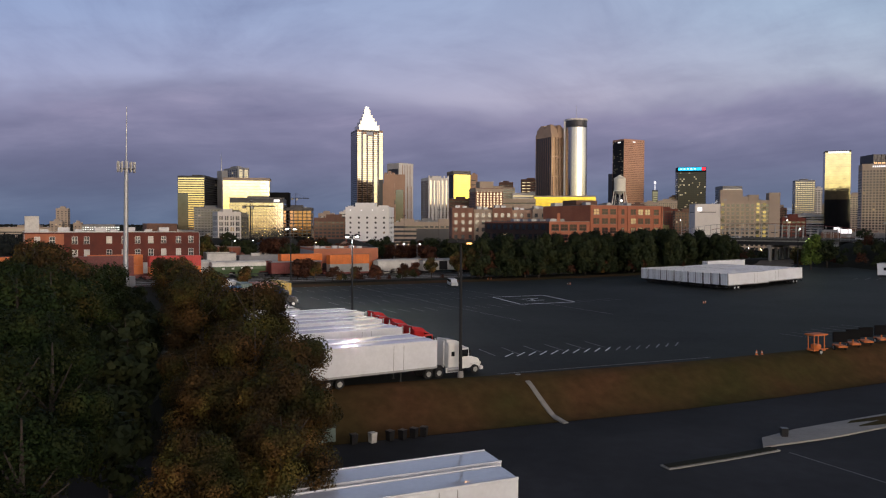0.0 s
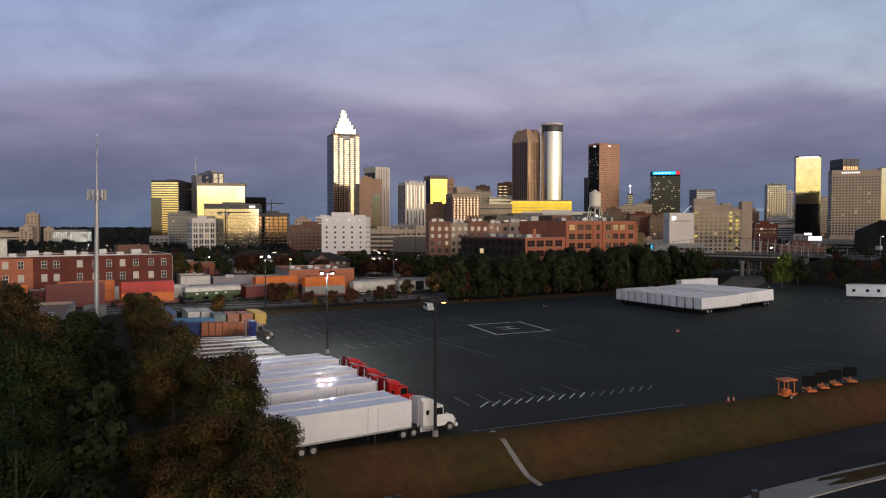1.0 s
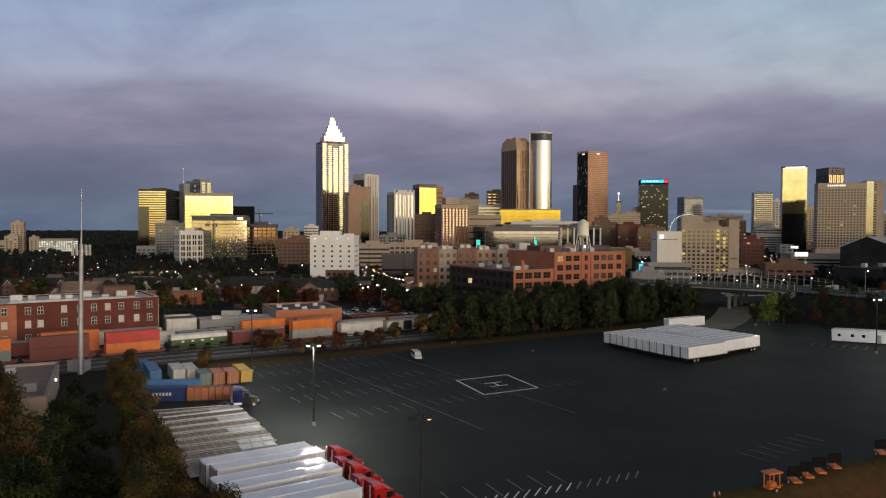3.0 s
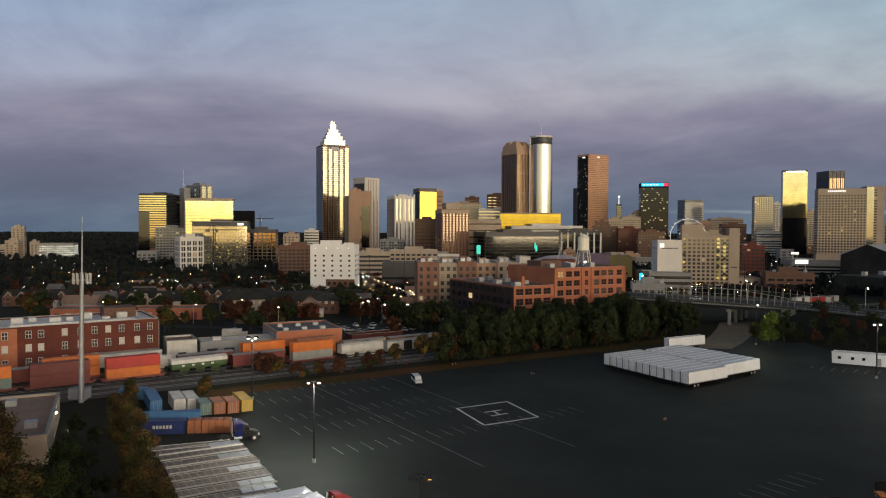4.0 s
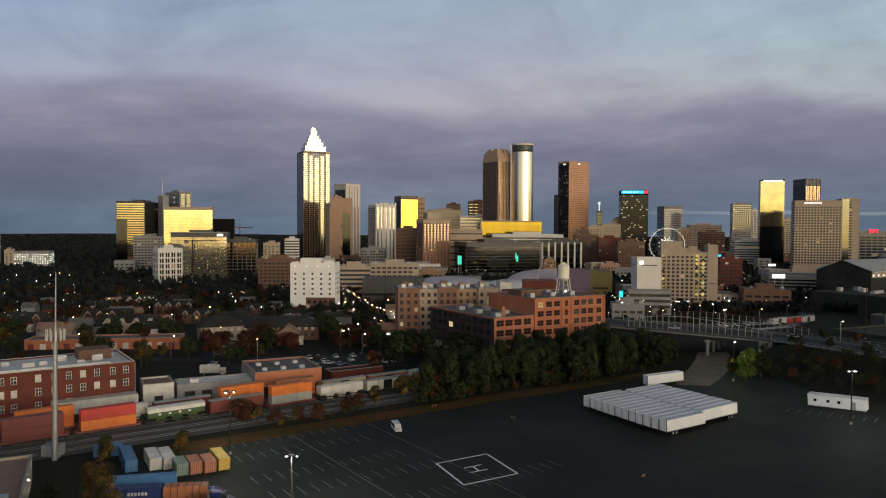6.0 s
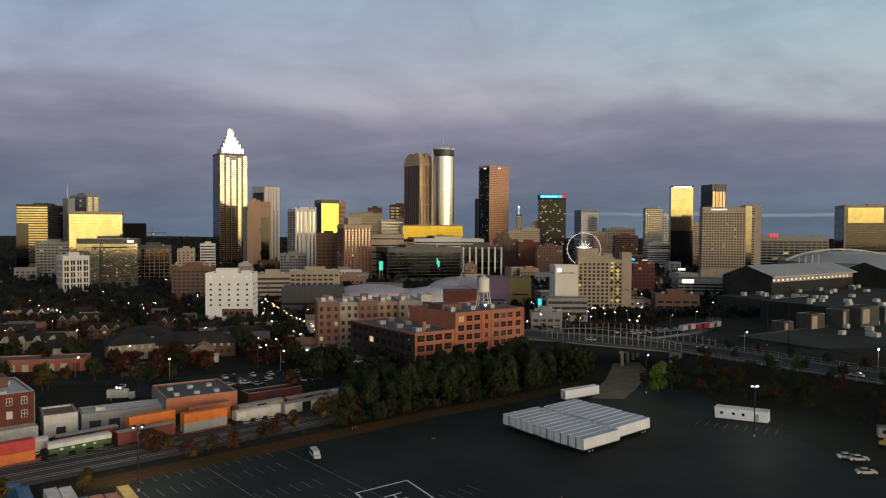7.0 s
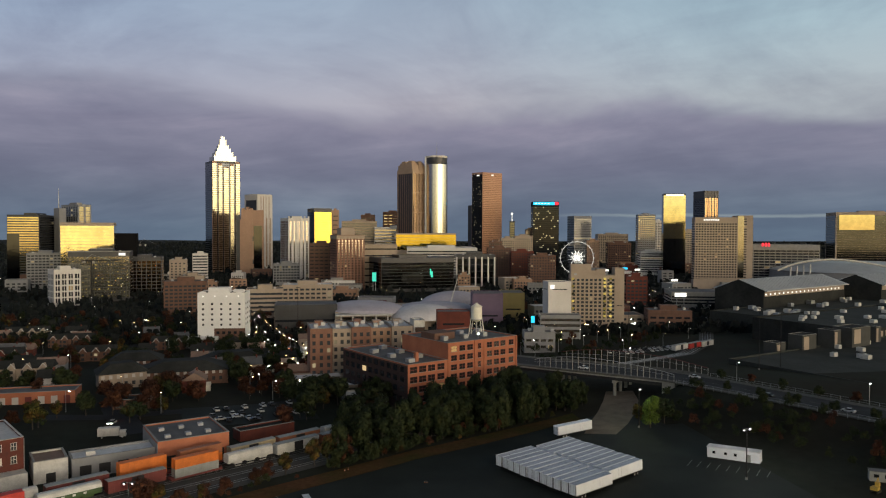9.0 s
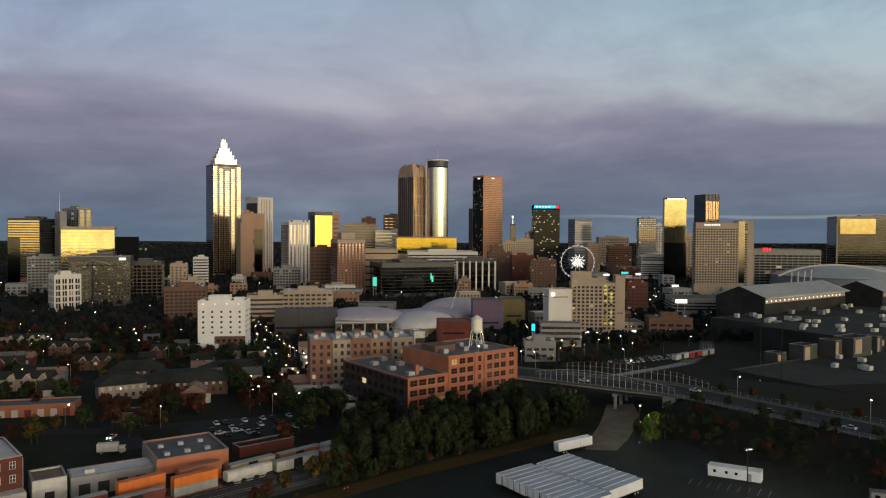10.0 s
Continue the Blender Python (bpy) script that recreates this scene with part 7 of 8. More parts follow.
# bins, kerb island and path by the lower road
for i, (x, y, mt) in enumerate(((-8.5, 64.2, P_BLACK), (-6.9, 64.8, P_WHITE), (-5.4, 65.6, P_BLACK), (-4.3, 66.0, P_BLACK), (-3.3, 66.7, P_BLACK), (-2.4, 67.2, P_BLACK), (31.9, 69.9, P_BLACK))):
    b = thing("wheelie_bin", pose(x, y, height(x, y), 0, 0, 30 + i * 9) @ Matrix.Scale(0.85, 4), "white plastic bin beside the lower road" if mt is P_WHITE else "black plastic bin beside the lower road", "bin", "bins")
    part("body", Build().prism([(-0.3, -0.32), (0.3, -0.32), (0.3, 0.32), (-0.3, 0.32)], 0.06, 1.05, 1.15), mt, b)
    part("lid", Build().box(-0.38, -0.4, 1.05, 0.38, 0.4, 1.14), mt, b, bevel=0.03)
shed_small = thing("utility_cabinet", pose(-11.2, 64.6, height(-11.2, 64.6), 0, 0, 30), "dark green utility cabinet with a pitched lid", "cabinet")
part("body", Build().box(-0.8, -0.7, 0, 0.8, 0.7, 1.3), P_GREEN, shed_small, bevel=0.04)
part("lid", Build().profile([(-0.8, 1.3), (0.8, 1.3), (0, 1.8)], -0.85, 0.85), P_OLIVE, shed_small)


def ground_strip(name, a, b2, width, hgt, material, label, category, lift=0.0):
    a, b2 = Vector(a), Vector(b2)
    n = max(2, int((b2 - a).length / 2))
    s = (b2 - a).normalized()
    q = Vector((-s.y, s.x)) * width / 2
    bb = Build()
    for i in range(n + 1):
        p = a + (b2 - a) * i / n
        for e in (p - q, p + q):
            z = height(e.x, e.y) + lift
            bb.v += [(e.x, e.y, z - 0.1), (e.x, e.y, z + hgt)]
    for i in range(n):
        k = i * 4
        bb.f += [[k + 1, k + 5, k + 7, k + 3], [k, k + 4, k + 5, k + 1], [k + 2, k + 3, k + 7, k + 6]]
    bb.f += [[0, 1, 3, 2], [n * 4, n * 4 + 2, n * 4 + 3, n * 4 + 1]]
    return tagged(new(name, bb.mesh(name, material)), label, category, kind="structure")


ground_strip("kerb", (18.0, 60.4), (29.5, 66.2), 1.1, 0.12, CONCRETE, "pale concrete kerb island", "kerb")
ground_strip("kerb_planting", (18.2, 60.5), (29.3, 66.1), 0.75, 0.2, SOIL, "narrow dark planted strip", "kerb")
island = Build()
outline = [(28.6, 66.6), (29.6, 69.4), (34.0, 72.4), (44.5, 77.6), (56, 82.6), (57, 79.6), (43.8, 73.6), (36, 69.6)]
island.v = [(x, y, height(x, y) + 0.16) for x, y in outline] + [(x, y, height(x, y) - 0.2) for x, y in outline]
island.f = [list(range(8))[::-1]] + [[i, (i + 1) % 8, 8 + (i + 1) % 8, 8 + i] for i in range(8)]
tagged(new("pavement", island.mesh("pavement", CONCRETE)), "pale concrete traffic island", "pavement", kind="structure")
verge = Build()
outline = [(38.5, 72.6), (41, 75.4), (55.5, 81.8), (56.2, 80.0), (44, 74.2)]
verge.v = [(x, y, height(x, y) + 0.2) for x, y in outline]
verge.f = [list(range(5))[::-1]]
tagged(new("island_grass", verge.mesh("island_grass", GRASS)), "dry grass on the traffic island", "grass", kind="structure")
ground_strip("footpath", (7.2, 80.6), (11.6, 73.2), 0.6, 0.06, CONCRETE, "narrow worn concrete path down the bank", "path", 0.03)
for a, c in (((30.4, 65.4), (36.0, 55.5)),):
    line(stalls, *a, *c, 0.13, 0.015)

strip("dirt_track", DIRT, [((101, 239), (91, 243)), ((110, 250), (98, 256)), ((119, 264), (106, 269)), ((127, 279), (114, 284)), ((132, 296), (121, 299))], 0.06, "pale worn dirt track off the lot", "path")
for u, v, kind, mt in ((214, 422.6, "box", P_WHITE), (228, 432, "box", P_RED), (242, 441.5, "box", P_WHITE)):
    wagon(pose(u, v, height(u, v) + 0.4, 0, 0, 34), kind, (mt,), "old boxcar on the curving track below the halls")
for x, y, a in ((148.0, 178.0, -30), (155.7, 172.2, -30)):
    cabin = thing("site_cabin", on_lot(x, y, a), "grey site cabin on skids beside the lot", "cabin")
    part("body", Build().box(0, 0, 0.3, 9, 2.8, 3.0), P_GREY, cabin, bevel=0.05)
    part("roof", Build().box(-0.1, -0.1, 3.0, 9.1, 2.9, 3.12), ROOF_GREY, cabin)
    for k in range(3):
        part("window", Build().box(1 + k * 2.6, -0.05, 1.4, 2.2 + k * 2.6, 0, 2.3), CAB_GLASS, cabin)
digger = thing("excavator", on_lot(143.8, 170.8, 30), "small yellow digger parked beside the lot", "excavator")
part("track", Build().box(-1.4, -1.0, 0, 1.4, -0.55, 0.7).box(-1.4, 0.55, 0, 1.4, 1.0, 0.7), RUBBER, digger, bevel=0.15)
part("body", Build().box(-1.3, -0.9, 0.75, 0.6, 0.9, 1.6), P_YELLOW, digger, bevel=0.08)
part("cab", Build().box(-0.1, -0.8, 1.6, 1.0, 0.2, 2.7), P_YELLOW, digger, bevel=0.08)
part("boom", Build().tube((0.9, 0.4, 1.4), (2.6, 0.4, 3.2), 0.18, 0.14, 6).tube((2.6, 0.4, 3.2), (3.6, 0.4, 1.2), 0.14, 0.1, 6), P_YELLOW, digger)
part("bucket", Build().box(3.3, 0.1, 0.7, 3.9, 0.8, 1.3), DARK_METAL, digger, bevel=0.08)

# ---- houses, trees and lights of the town ----
def gable_row(x, y, turn, n, wall, label, unit=7.0, h=5.6, base=None):
    """A terrace: a long ridged roof with a gabled bay to each house."""
    t = thing("terraced_house", pose(x, y, height(x, y) if base is None else base, 0, 0, turn), label, "house")
    L = n * unit
    part("wall", Build().box(0, 0, -1, L, 9, h), wall, t)
    part("roof", Build().profile([(-0.6, h), (9.6, h), (4.5, h + 3.4)], -0.5, L + 0.5), ROOF_DARK, t)
    for i in range(n):
        bx = i * unit + unit * 0.25
        bay = part("gable_bay", Build().box(bx, -1.2, -1, bx + unit * 0.5, 0.0, h).profile([(bx - 0.2, h), (bx + unit * 0.5 + 0.2, h), (bx + unit * 0.25, h + 2.4)], -1.2, 3.5, Matrix(((0, 1, 0, 0), (1, 0, 0, 0), (0, 0, 1, 0), (0, 0, 0, 1)))), wall, t)
        part("barge_board", Build().tube((bx - 0.3, -1.3, h - 0.1), (bx + unit * 0.25, -1.3, h + 2.5), 0.16, 0.16, 4).tube((bx + unit * 0.5 + 0.3, -1.3, h - 0.1), (bx + unit * 0.25, -1.3, h + 2.5), 0.16, 0.16, 4), P_WHITE, bay)
        for z in (0.6, 3.2):
            part("window", Build().box(bx + 0.9, -1.28, z, bx + 2.6, -1.15, z + 1.5), WIN_OFFICE, bay)
            part("window", Build().box(i * unit + 0.35, -0.08, z, i * unit + 1.35, 0.1, z + 1.5), WIN_OFFICE, t)
    return t


gable_row(-158, 378, 4, 4, STUCCO_TAN, "tan brick townhouse row with white gables")
gable_row(-182, 520, 4, 4, BRICK_BROWN, "brown brick townhouse row with white gables")
gable_row(-150, 455, 4, 4, BRICK_BROWN, "brown brick townhouse row with white gables")
gable_row(-200, 450, 8, 4, BRICK_RED, "red brick townhouse row with white gables")
gable_row(-112, 500, 0, 3, BRICK_BROWN, "brown brick townhouse row with white gables")
gable_row(-240, 410, 8, 5, BRICK_BROWN, "brown brick townhouse row with white gables")
gable_row(-225, 560, 8, 4, STUCCO_TAN, "tan brick townhouse row with white gables")


def hip_block(x, y, turn, w, d, h, wall, label, rise=4.0):
    t = thing("hip_roofed_block", pose(x, y, height(x, y), 0, 0, turn), label, "building")
    part("wall", Build().box(0, 0, -1, w, d, h), wall, t)
    part("roof", Build().prism([(-1, -1), (w + 1, -1), (w + 1, d + 1), (-1, d + 1)], h, h + rise, 0.45), ROOF_DARK, t)
    n = int(w / 3.2)
    for lvl in range(2):
        for i in range(n):
            part("window", Build().box(0.9 + i * 3.2, -0.08, 0.9 + lvl * 3.2, 2.3 + i * 3.2, 0.1, 2.6 + lvl * 3.2), WIN_PALE if lvl else WIN_OFFICE, t)
    return t


hip_block(-98, 345, 22, 20, 14, 6.4, STUCCO_TAN, "two-storey tan office with a dark hipped roof")
hip_block(-84, 354, 8, 40, 20, 5.6, BRICK_BROWN, "broad low block with a dark hipped roof")
hip_block(-62, 392, 12, 34, 18, 5.6, BRICK_BROWN, "broad low block with a dark hipped roof")
hip_block(-110, 400, 10, 26, 16, 5.6, BRICK_BROWN, "broad low block with a dark hipped roof")
w = flat_block("shop_row", pose(-160, 309, 1.2, 0, 0, 6), 62, 12, 5.0, BRICK_ORANGE, ROOF_GREY, "long low brick shop row with pale doors")
for i in range(13):
    part("shop_door", Build().box(1.4 + i * 4.7, -0.08, 0, 3.8 + i * 4.7, 0, 3.2), WIN_PALE if i % 3 else P_MAROON, w)
for x, y, ww, dd, hh, mt, rf in ((10, 300, 18, 10, 4, P_WHITE, ROOF_WHITE), (-14, 338, 24, 12, 4.5, STUCCO_TAN, ROOF_WHITE), (6, 322, 16, 10, 4, STUCCO_TAN, ROOF_WHITE), (-46, 430, 26, 14, 5, STUCCO_TAN, ROOF_WHITE), (-12, 440, 30, 16, 6, P_WHITE, ROOF_WHITE), (22, 430, 22, 14, 6, STONE_GREY, ROOF_GREY), (-80, 300, 14, 9, 3.6, BRICK_BROWN, ROOF_DARK)):
    w = flat_block("low_shop", pose(x, y, height(x, y), 0, 0, 8), ww, dd, hh, mt, rf, "low flat-roofed shop with a pale roof")
    for i in range(int(ww / 5)):
        part("shop_window", Build().box(1 + i * 5, -0.08, 0.4, 4 + i * 5, 0.05, 2.8), WIN_GLINT, w)

strip("side_street", ROAD, [((-68, 262), (-58, 266)), ((-84, 300), (-74, 302)), ((-100, 360), (-90, 362)), ((-118, 440), (-108, 442)), ((-134, 540), (-124, 542))], 0.08, "dark asphalt side street between houses", "road")
strip("town_street", ROAD, [((-180, 292), (-180, 300)), ((-80, 284), (-80, 292)), ((-20, 300), (-20, 308)), ((40, 345), (38, 353)), ((90, 380), (88, 390))], 0.06, "dark asphalt town street", "road")
strip("boulevard", ROAD, [((-60, 600), (-44, 600)), ((-42, 520), (-26, 520)), ((-14, 440), (0, 442)), ((-4, 380), (8, 384))], 0.06, "wide asphalt boulevard with evening traffic", "road")
strip("tram_curve", BALLAST, [((150, 372), (158, 366)), ((190, 400), (198, 394)), ((214, 420), (222, 412)), ((262, 480), (270, 474)), ((293, 537), (303, 533)), ((330, 600), (342, 598)), ((391, 680), (404, 678))], 0.1, "grey curving rail cutting below the halls", "railway")
for off in (0.25, 0.42, 0.6, 0.78):
    track = thing("railway_track", Matrix(), "steel railway track curving below the halls", "railway", kind="structure")
    course = [((150, 372), (158, 366)), ((190, 400), (198, 394)), ((214, 420), (222, 412)), ((262, 480), (270, 474)), ((293, 537), (303, 533)), ((330, 600), (342, 598)), ((391, 680), (404, 678))]
    for (pa, pb), (pc, pd) in zip(course, course[1:]):
        a = Vector(pa).lerp(Vector(pb), off)
        c = Vector(pc).lerp(Vector(pd), off)
        part("rail", Build().tube((a.x, a.y, height(a.x, a.y) + 0.35), (c.x, c.y, height(c.x, c.y) + 0.35), 0.12, 0.12, 4), STEEL, track)
strip("town_lot", ASPHALT, [((-48, 270), (-54, 300)), ((0, 280), (-6, 310))], 0.07, "dark town car park", "parking lot")

# filler blocks between the houses and the skyline
r7 = random.Random(77)
walls = [BRICK_BROWN, STUCCO_TAN, STONE_GREY, BRICK_RED, CONCRETE, STUCCO_WHITE, STONE_BROWN]
for i in range(110):
    y = r7.uniform(560, 1280)
    x = r7.uniform(-0.42, 0.72) * y
    px_h = r7.uniform(5, 10) + max(0, (y - 700) * 0.02) * r7.random()
    if abs(x + 0.2 * y) < 40 and y < 700:
        continue
    if x > 0.42 * y and y < 820 or x < -0.16 * y and y < 800:
        continue
    ww, dd = r7.uniform(14, 40), r7.uniform(12, 26)
    tower("downtown_block", "low downtown block with lit windows", x, y, r7.uniform(-14, 14), ww, dd, px_h + 4, r7.choice(walls), WIN_OFFICE, fh=3.8, band=0.5, bay=r7.uniform(3, 6), pier=0.45, foot=1.0, plant=r7.random() > 0.5, faces="F", roof=r7.choice([ROOF_GREY, ROOF_WHITE, ROOF_GREY, ROOF_DARK]))


def clear_of(x, y):
    for (ax, ay, bx, by) in KEEP_OUT:
        if ax < x < bx and ay < y < by:
            return False
    return True


KEEP_OUT = [(-125, 195, -22, 268), (45, 290, 95, 352), (-12, 342, 56, 382), (-96, 498, -46, 534), (-165, 305, -96, 324), (-100, 340, -40, 376), (-160, 376, -128, 390), (-50, 268, 0, 312), (60, 250, 400, 700), (-108, 392, -70, 412), (-125, 195, -60, 235)]
# single houses
def house(m, wall, roof, w, d, h, label):
    t = thing("house", m, label, "house", "town houses")
    part("wall", Build().box(0, 0, -1, w, d, h), wall, t)
    part("roof", Build().profile([(-0.5, h), (d + 0.5, h), (d / 2, h + d * 0.36)], -0.4, w + 0.4), roof, t)
    part("chimney", Build().box(w * 0.7, d * 0.4, h, w * 0.7 + 0.7, d * 0.4 + 0.7, h + d * 0.36 + 0.9), BRICK_RED, t)
    part("porch", Build().box(w * 0.3, -1.8, -1, w * 0.7, 0, 2.4).profile([(w * 0.28, 2.4), (w * 0.72, 2.4), (w * 0.5, 3.6)], -2.0, 0.2, Matrix(((0, 1, 0, 0), (1, 0, 0, 0), (0, 0, 1, 0), (0, 0, 0, 1)))), P_WHITE, t)
    for x in (0.12, 0.8):
        part("window", Build().box(w * x, -0.08, 0.9, w * x + 1.2, 0.05, 2.4), WIN_OFFICE, t)
    return t


r11 = random.Random(111)
made = 0
while made < 46:
    y = r11.uniform(326, 560)
    x = r11.uniform(-0.6 * y + 30, 0.02 * y)
    if not clear_of(x, y) or abs(x + 84 + (y - 300) * 0.27) < 14:
        continue
    house(Matrix.Translation((x, y, height(x, y))) @ pose(0, 0, 0, 0, 0, r11.choice([6, 96, 8, 12])), r11.choice([STUCCO_TAN, BRICK_BROWN, P_WHITE, STONE_GREY, BRICK_RED]), r11.choice([ROOF_DARK, ROOF_DARK, ROOF_GREY, ROOF_BROWN]), r11.uniform(8, 14), r11.uniform(8, 10), r11.uniform(3.4, 6), "small town house with a pitched roof")
    made += 1
    KEEP_OUT.append((x - 5, y - 9, x + 15, y + 11))

# trees of the town
r8 = random.Random(8)
far_trees = []
for i in range(420):
    y = r8.uniform(262, 680)
    x = r8.uniform(-0.62 * y + 20, 0.1 * y)
    if not clear_of(x, y):
        continue
    if y < 420:
        plant(r8.choice([rust, small_green, small_green, rust, amber]), x, y, r8.uniform(0.7, 1.15), "town trees")
    else:
        far_trees.append((x, y, r8.uniform(0.7, 1.15), r8.choice([0, 1, 2, 3, 4])))
for i in range(120):
    y = r8.uniform(430, 760)
    x = r8.uniform(0.1, 0.36) * y
    far_trees.append((x, y, r8.uniform(0.6, 1.0), r8.choice([0, 1, 2])))
for x, y in ((-146, 470), (-145, 447), (-170, 595), (-221, 601), (-251, 636), (-190, 500)):
    far_trees.append((x, y, 1.25, 2))
for x, y in ((-186, 521), (-103, 440), (-119, 560), (-72, 529), (-60, 457), (-63, 516), (-47, 479), (-36, 453), (-23, 428), (-50, 496), (-66, 492), (-80, 498), (-92, 500)):
    for k in range(4):
        far_trees.append((x + r8.uniform(-9, 9), y + r8.uniform(-9, 9), r8.uniform(0.9, 1.3), k % 2))
for x, y in ((-86, 315), (-77, 304), (-69, 319), (-64, 330), (-58, 336), (-50, 314), (-31, 354), (-24, 340), (-18, 352)):
    plant(rust, x, y, r8.uniform(0.9, 1.2), "town trees")
    plant(rust, x + r8.uniform(-6, 6), y + r8.uniform(2, 8), r8.uniform(0.7, 1.0), "town trees")
for x, y in ((-49, 390), (-39, 355), (-11, 304), (-2, 294), (7, 303), (12, 280), (-5, 278), (-108, 334), (-68, 279), (15, 269), (-44, 372), (-54, 402), (20, 288), (26, 300), (0, 318), (-16, 326), (-120, 350), (-134, 336), (-26, 388), (-34, 400)):
    plant(small_green, x, y, r8.uniform(0.95, 1.35), "town trees")
    plant(small_green, x + r8.uniform(-6, 6), y + r8.uniform(3, 9), r8.uniform(0.8, 1.2), "town trees")
for i in range(140):
    y = r8.uniform(380, 560)
    x = 150 + (y - 372) * 0.86 - r8.uniform(16, 50)
    if i % 2:
        continue
    far_trees.append((x, y, r8.uniform(0.35, 0.8), r8.choice([0, 1, 0, 2])))
scrub("distant_trees", far_trees, "dark and rust-red autumn trees among the far houses", "trees")
low = []
for i in range(110):
    x = r8.uniform(4, 84)
    low.append((x, far_edge(x) + r8.uniform(8, 16), r8.uniform(0.3, 0.55), r8.choice([0, 1, 2, 5])))
for i in range(26):
    x = r8.uniform(-34, 90)
    low.append((x, far_edge(x) + r8.uniform(8, 12), r8.uniform(0.2, 0.4), r8.choice([0, 2, 4])))
for x, y, s in ((3, 226, 1.0), (-1, 224, 0.9), (7, 229, 1.0), (-14, 214, 0.6), (-29, 200, 0.5), (-24, 203, 0.55), (-52, 172, 0.6), (-66, 163, 0.7), (-42.4, 197.9, 0.75), (-45.5, 200, 0.7), (-39.8, 196.8, 0.6), (-24, 203, 0.5), (-17, 209, 0.55), (-9, 217, 0.7), (-30, 199.5, 0.45), (-35, 196, 0.5)):
    plant(r8.choice([amber, rust]), x, y, s, "verge trees")
for i in range(150):
    s, n = r8.uniform(60, 190), r8.uniform(-30, -3)
    x, y = road_at(s, n)
    low.append((x, y, r8.uniform(0.28, 0.62), r8.choice([0, 1, 0, 1, 0, 2])))
for i in range(9):
    x, y = road_at(76 + i * 12, 22.4)
    plant(rust if i % 3 == 1 else small_green, x, y, 0.55, "street trees")
    x, y = road_at(82 + i * 12, 2.2)
    plant(small_green, x, y, 0.5, "street trees")
for i in range(120):
    s, n = r8.uniform(-40, 70), r8.uniform(-50, -3)
    x, y = road_at(s, n)
    if y > far_edge(x) + 8 and not (66 < x < 130 and 228 < y < 292):
        low.append((x, y, r8.uniform(0.4, 0.85), r8.choice([0, 1, 0, 2, 5])))
scrub("bank_scrub", low, "dark scrub and small trees on the banks")
plant(bright_green, 115.2, 242.9, 1.3, "creek trees")
plant(amber, 113.5, 248.0, 0.8, "creek trees")
plant(small_green, 122, 246, 1.1, "creek trees")

# distant woods
wood = Build()
r9 = random.Random(9)
for i in range(26000):
    y = 520 + (r9.random() ** 1.6) * 3300
    x = r9.uniform(-0.75, 0.95) * y
    s = r9.uniform(1.6, 3.4) + y * 0.0012
    z = height(x, y) + smooth(1700, 4200, math.hypot(x, y)) * 10 + r9.uniform(0.5, 5.5)
    a = r9.uniform(0, 3.14)
    c, d2 = math.cos(a) * s, math.sin(a) * s
    t = r9.uniform(-0.4, 0.4) * s
    n = len(wood.v)
    wood.v += [(x - c, y - d2, z - s * 0.5), (x + c, y + d2, z - s * 0.4), (x + c * 0.5 + t, y + d2 * 0.5 - t, z + s * 0.9), (x - c * 0.6 + t, y - d2 * 0.6 - t, z + s * 0.8)]
    wood.f.append([n, n + 1, n + 2, n + 3])
woods = new("distant_woods", wood.mesh("distant_woods", LEAF_HAZED))
tagged(woods, "dark woods in haze-blue tones between and beyond the town blocks", "woods", kind="stuff")


# street lamps
def street_lamp(mat_lens, label):
    t = thing("street_lamp", pose(0, 0, -300), label, "street lamp", "street lamps")
    part("pole", Build().cyl(0, 0, 0, 8, 0.1, 0.07, 6).tube((0, 0, 7.9), (1.2, 0, 8.1), 0.05, 0.05, 5), STEEL, t)
    part("lamp_head", Build().cyl(1.3, 0, 7.85, 8.1, 0.24, 0.16, 8), mat_lens, t, "lit lamp head")
    return t


lamps = [street_lamp(LAMP_COOL, "white-lit street lamp on a thin steel pole"), street_lamp(LAMP_WARM, "orange-lit street lamp on a thin steel pole")]
placed = [0, 0]


def put_lamp(k, x, y, z=None, s=1.0):
    m = Matrix.Translation((x, y, height(x, y) if z is None else z)) @ pose(0, 0, 0, 0, 0, random.uniform(0, 360))
    if placed[k] == 0:
        lamps[k].matrix_basis = m
    else:
        copy_thing(lamps[k], m)
    placed[k] += 1


r10 = random.Random(10)
for i in range(16):
    for side in (-1, 1):
        y = 385 + i * 17
        put_lamp(1 if r10.random() > 0.3 else 0, -4 - (y - 380) * 0.25 + side * 9, y)
for x, y in ((-128, 302), (-96, 298), (-60, 292), (-20, 314), (-84, 330), (-96, 372), (-112, 430), (-46, 372), (4, 352), (-150, 400), (-176, 430), (-10, 410), (10, 342), (26, 342)):
    put_lamp(0 if r10.random() > 0.5 else 1, x, y)
for i in range(4):
    x, y = road_at(-10 + i * 46, 23.6)
    put_lamp(0, x, y, DECK)
for i in range(130):
    y = r10.uniform(420, 1150)
    x = r10.uniform(-0.55, 0.62) * y
    put_lamp(1 if r10.random() > 0.45 else 0, x, y)
for i in range(70):
    y = r10.uniform(520, 980)
    put_lamp(1 if r10.random() > 0.6 else 0, r10.uniform(0.16, 0.5) * y, y)
for i in range(30):
    y = r10.uniform(470, 860)
    put_lamp(1 if r10.random() > 0.6 else 0, r10.uniform(0.36, 0.53) * y, y)
for i in range(60):
    y = r10.uniform(300, 640)
    x = r10.uniform(-0.56, 0.0) * y
    if clear_of(x, y):
        put_lamp(1 if r10.random() > 0.5 else 0, x, y)
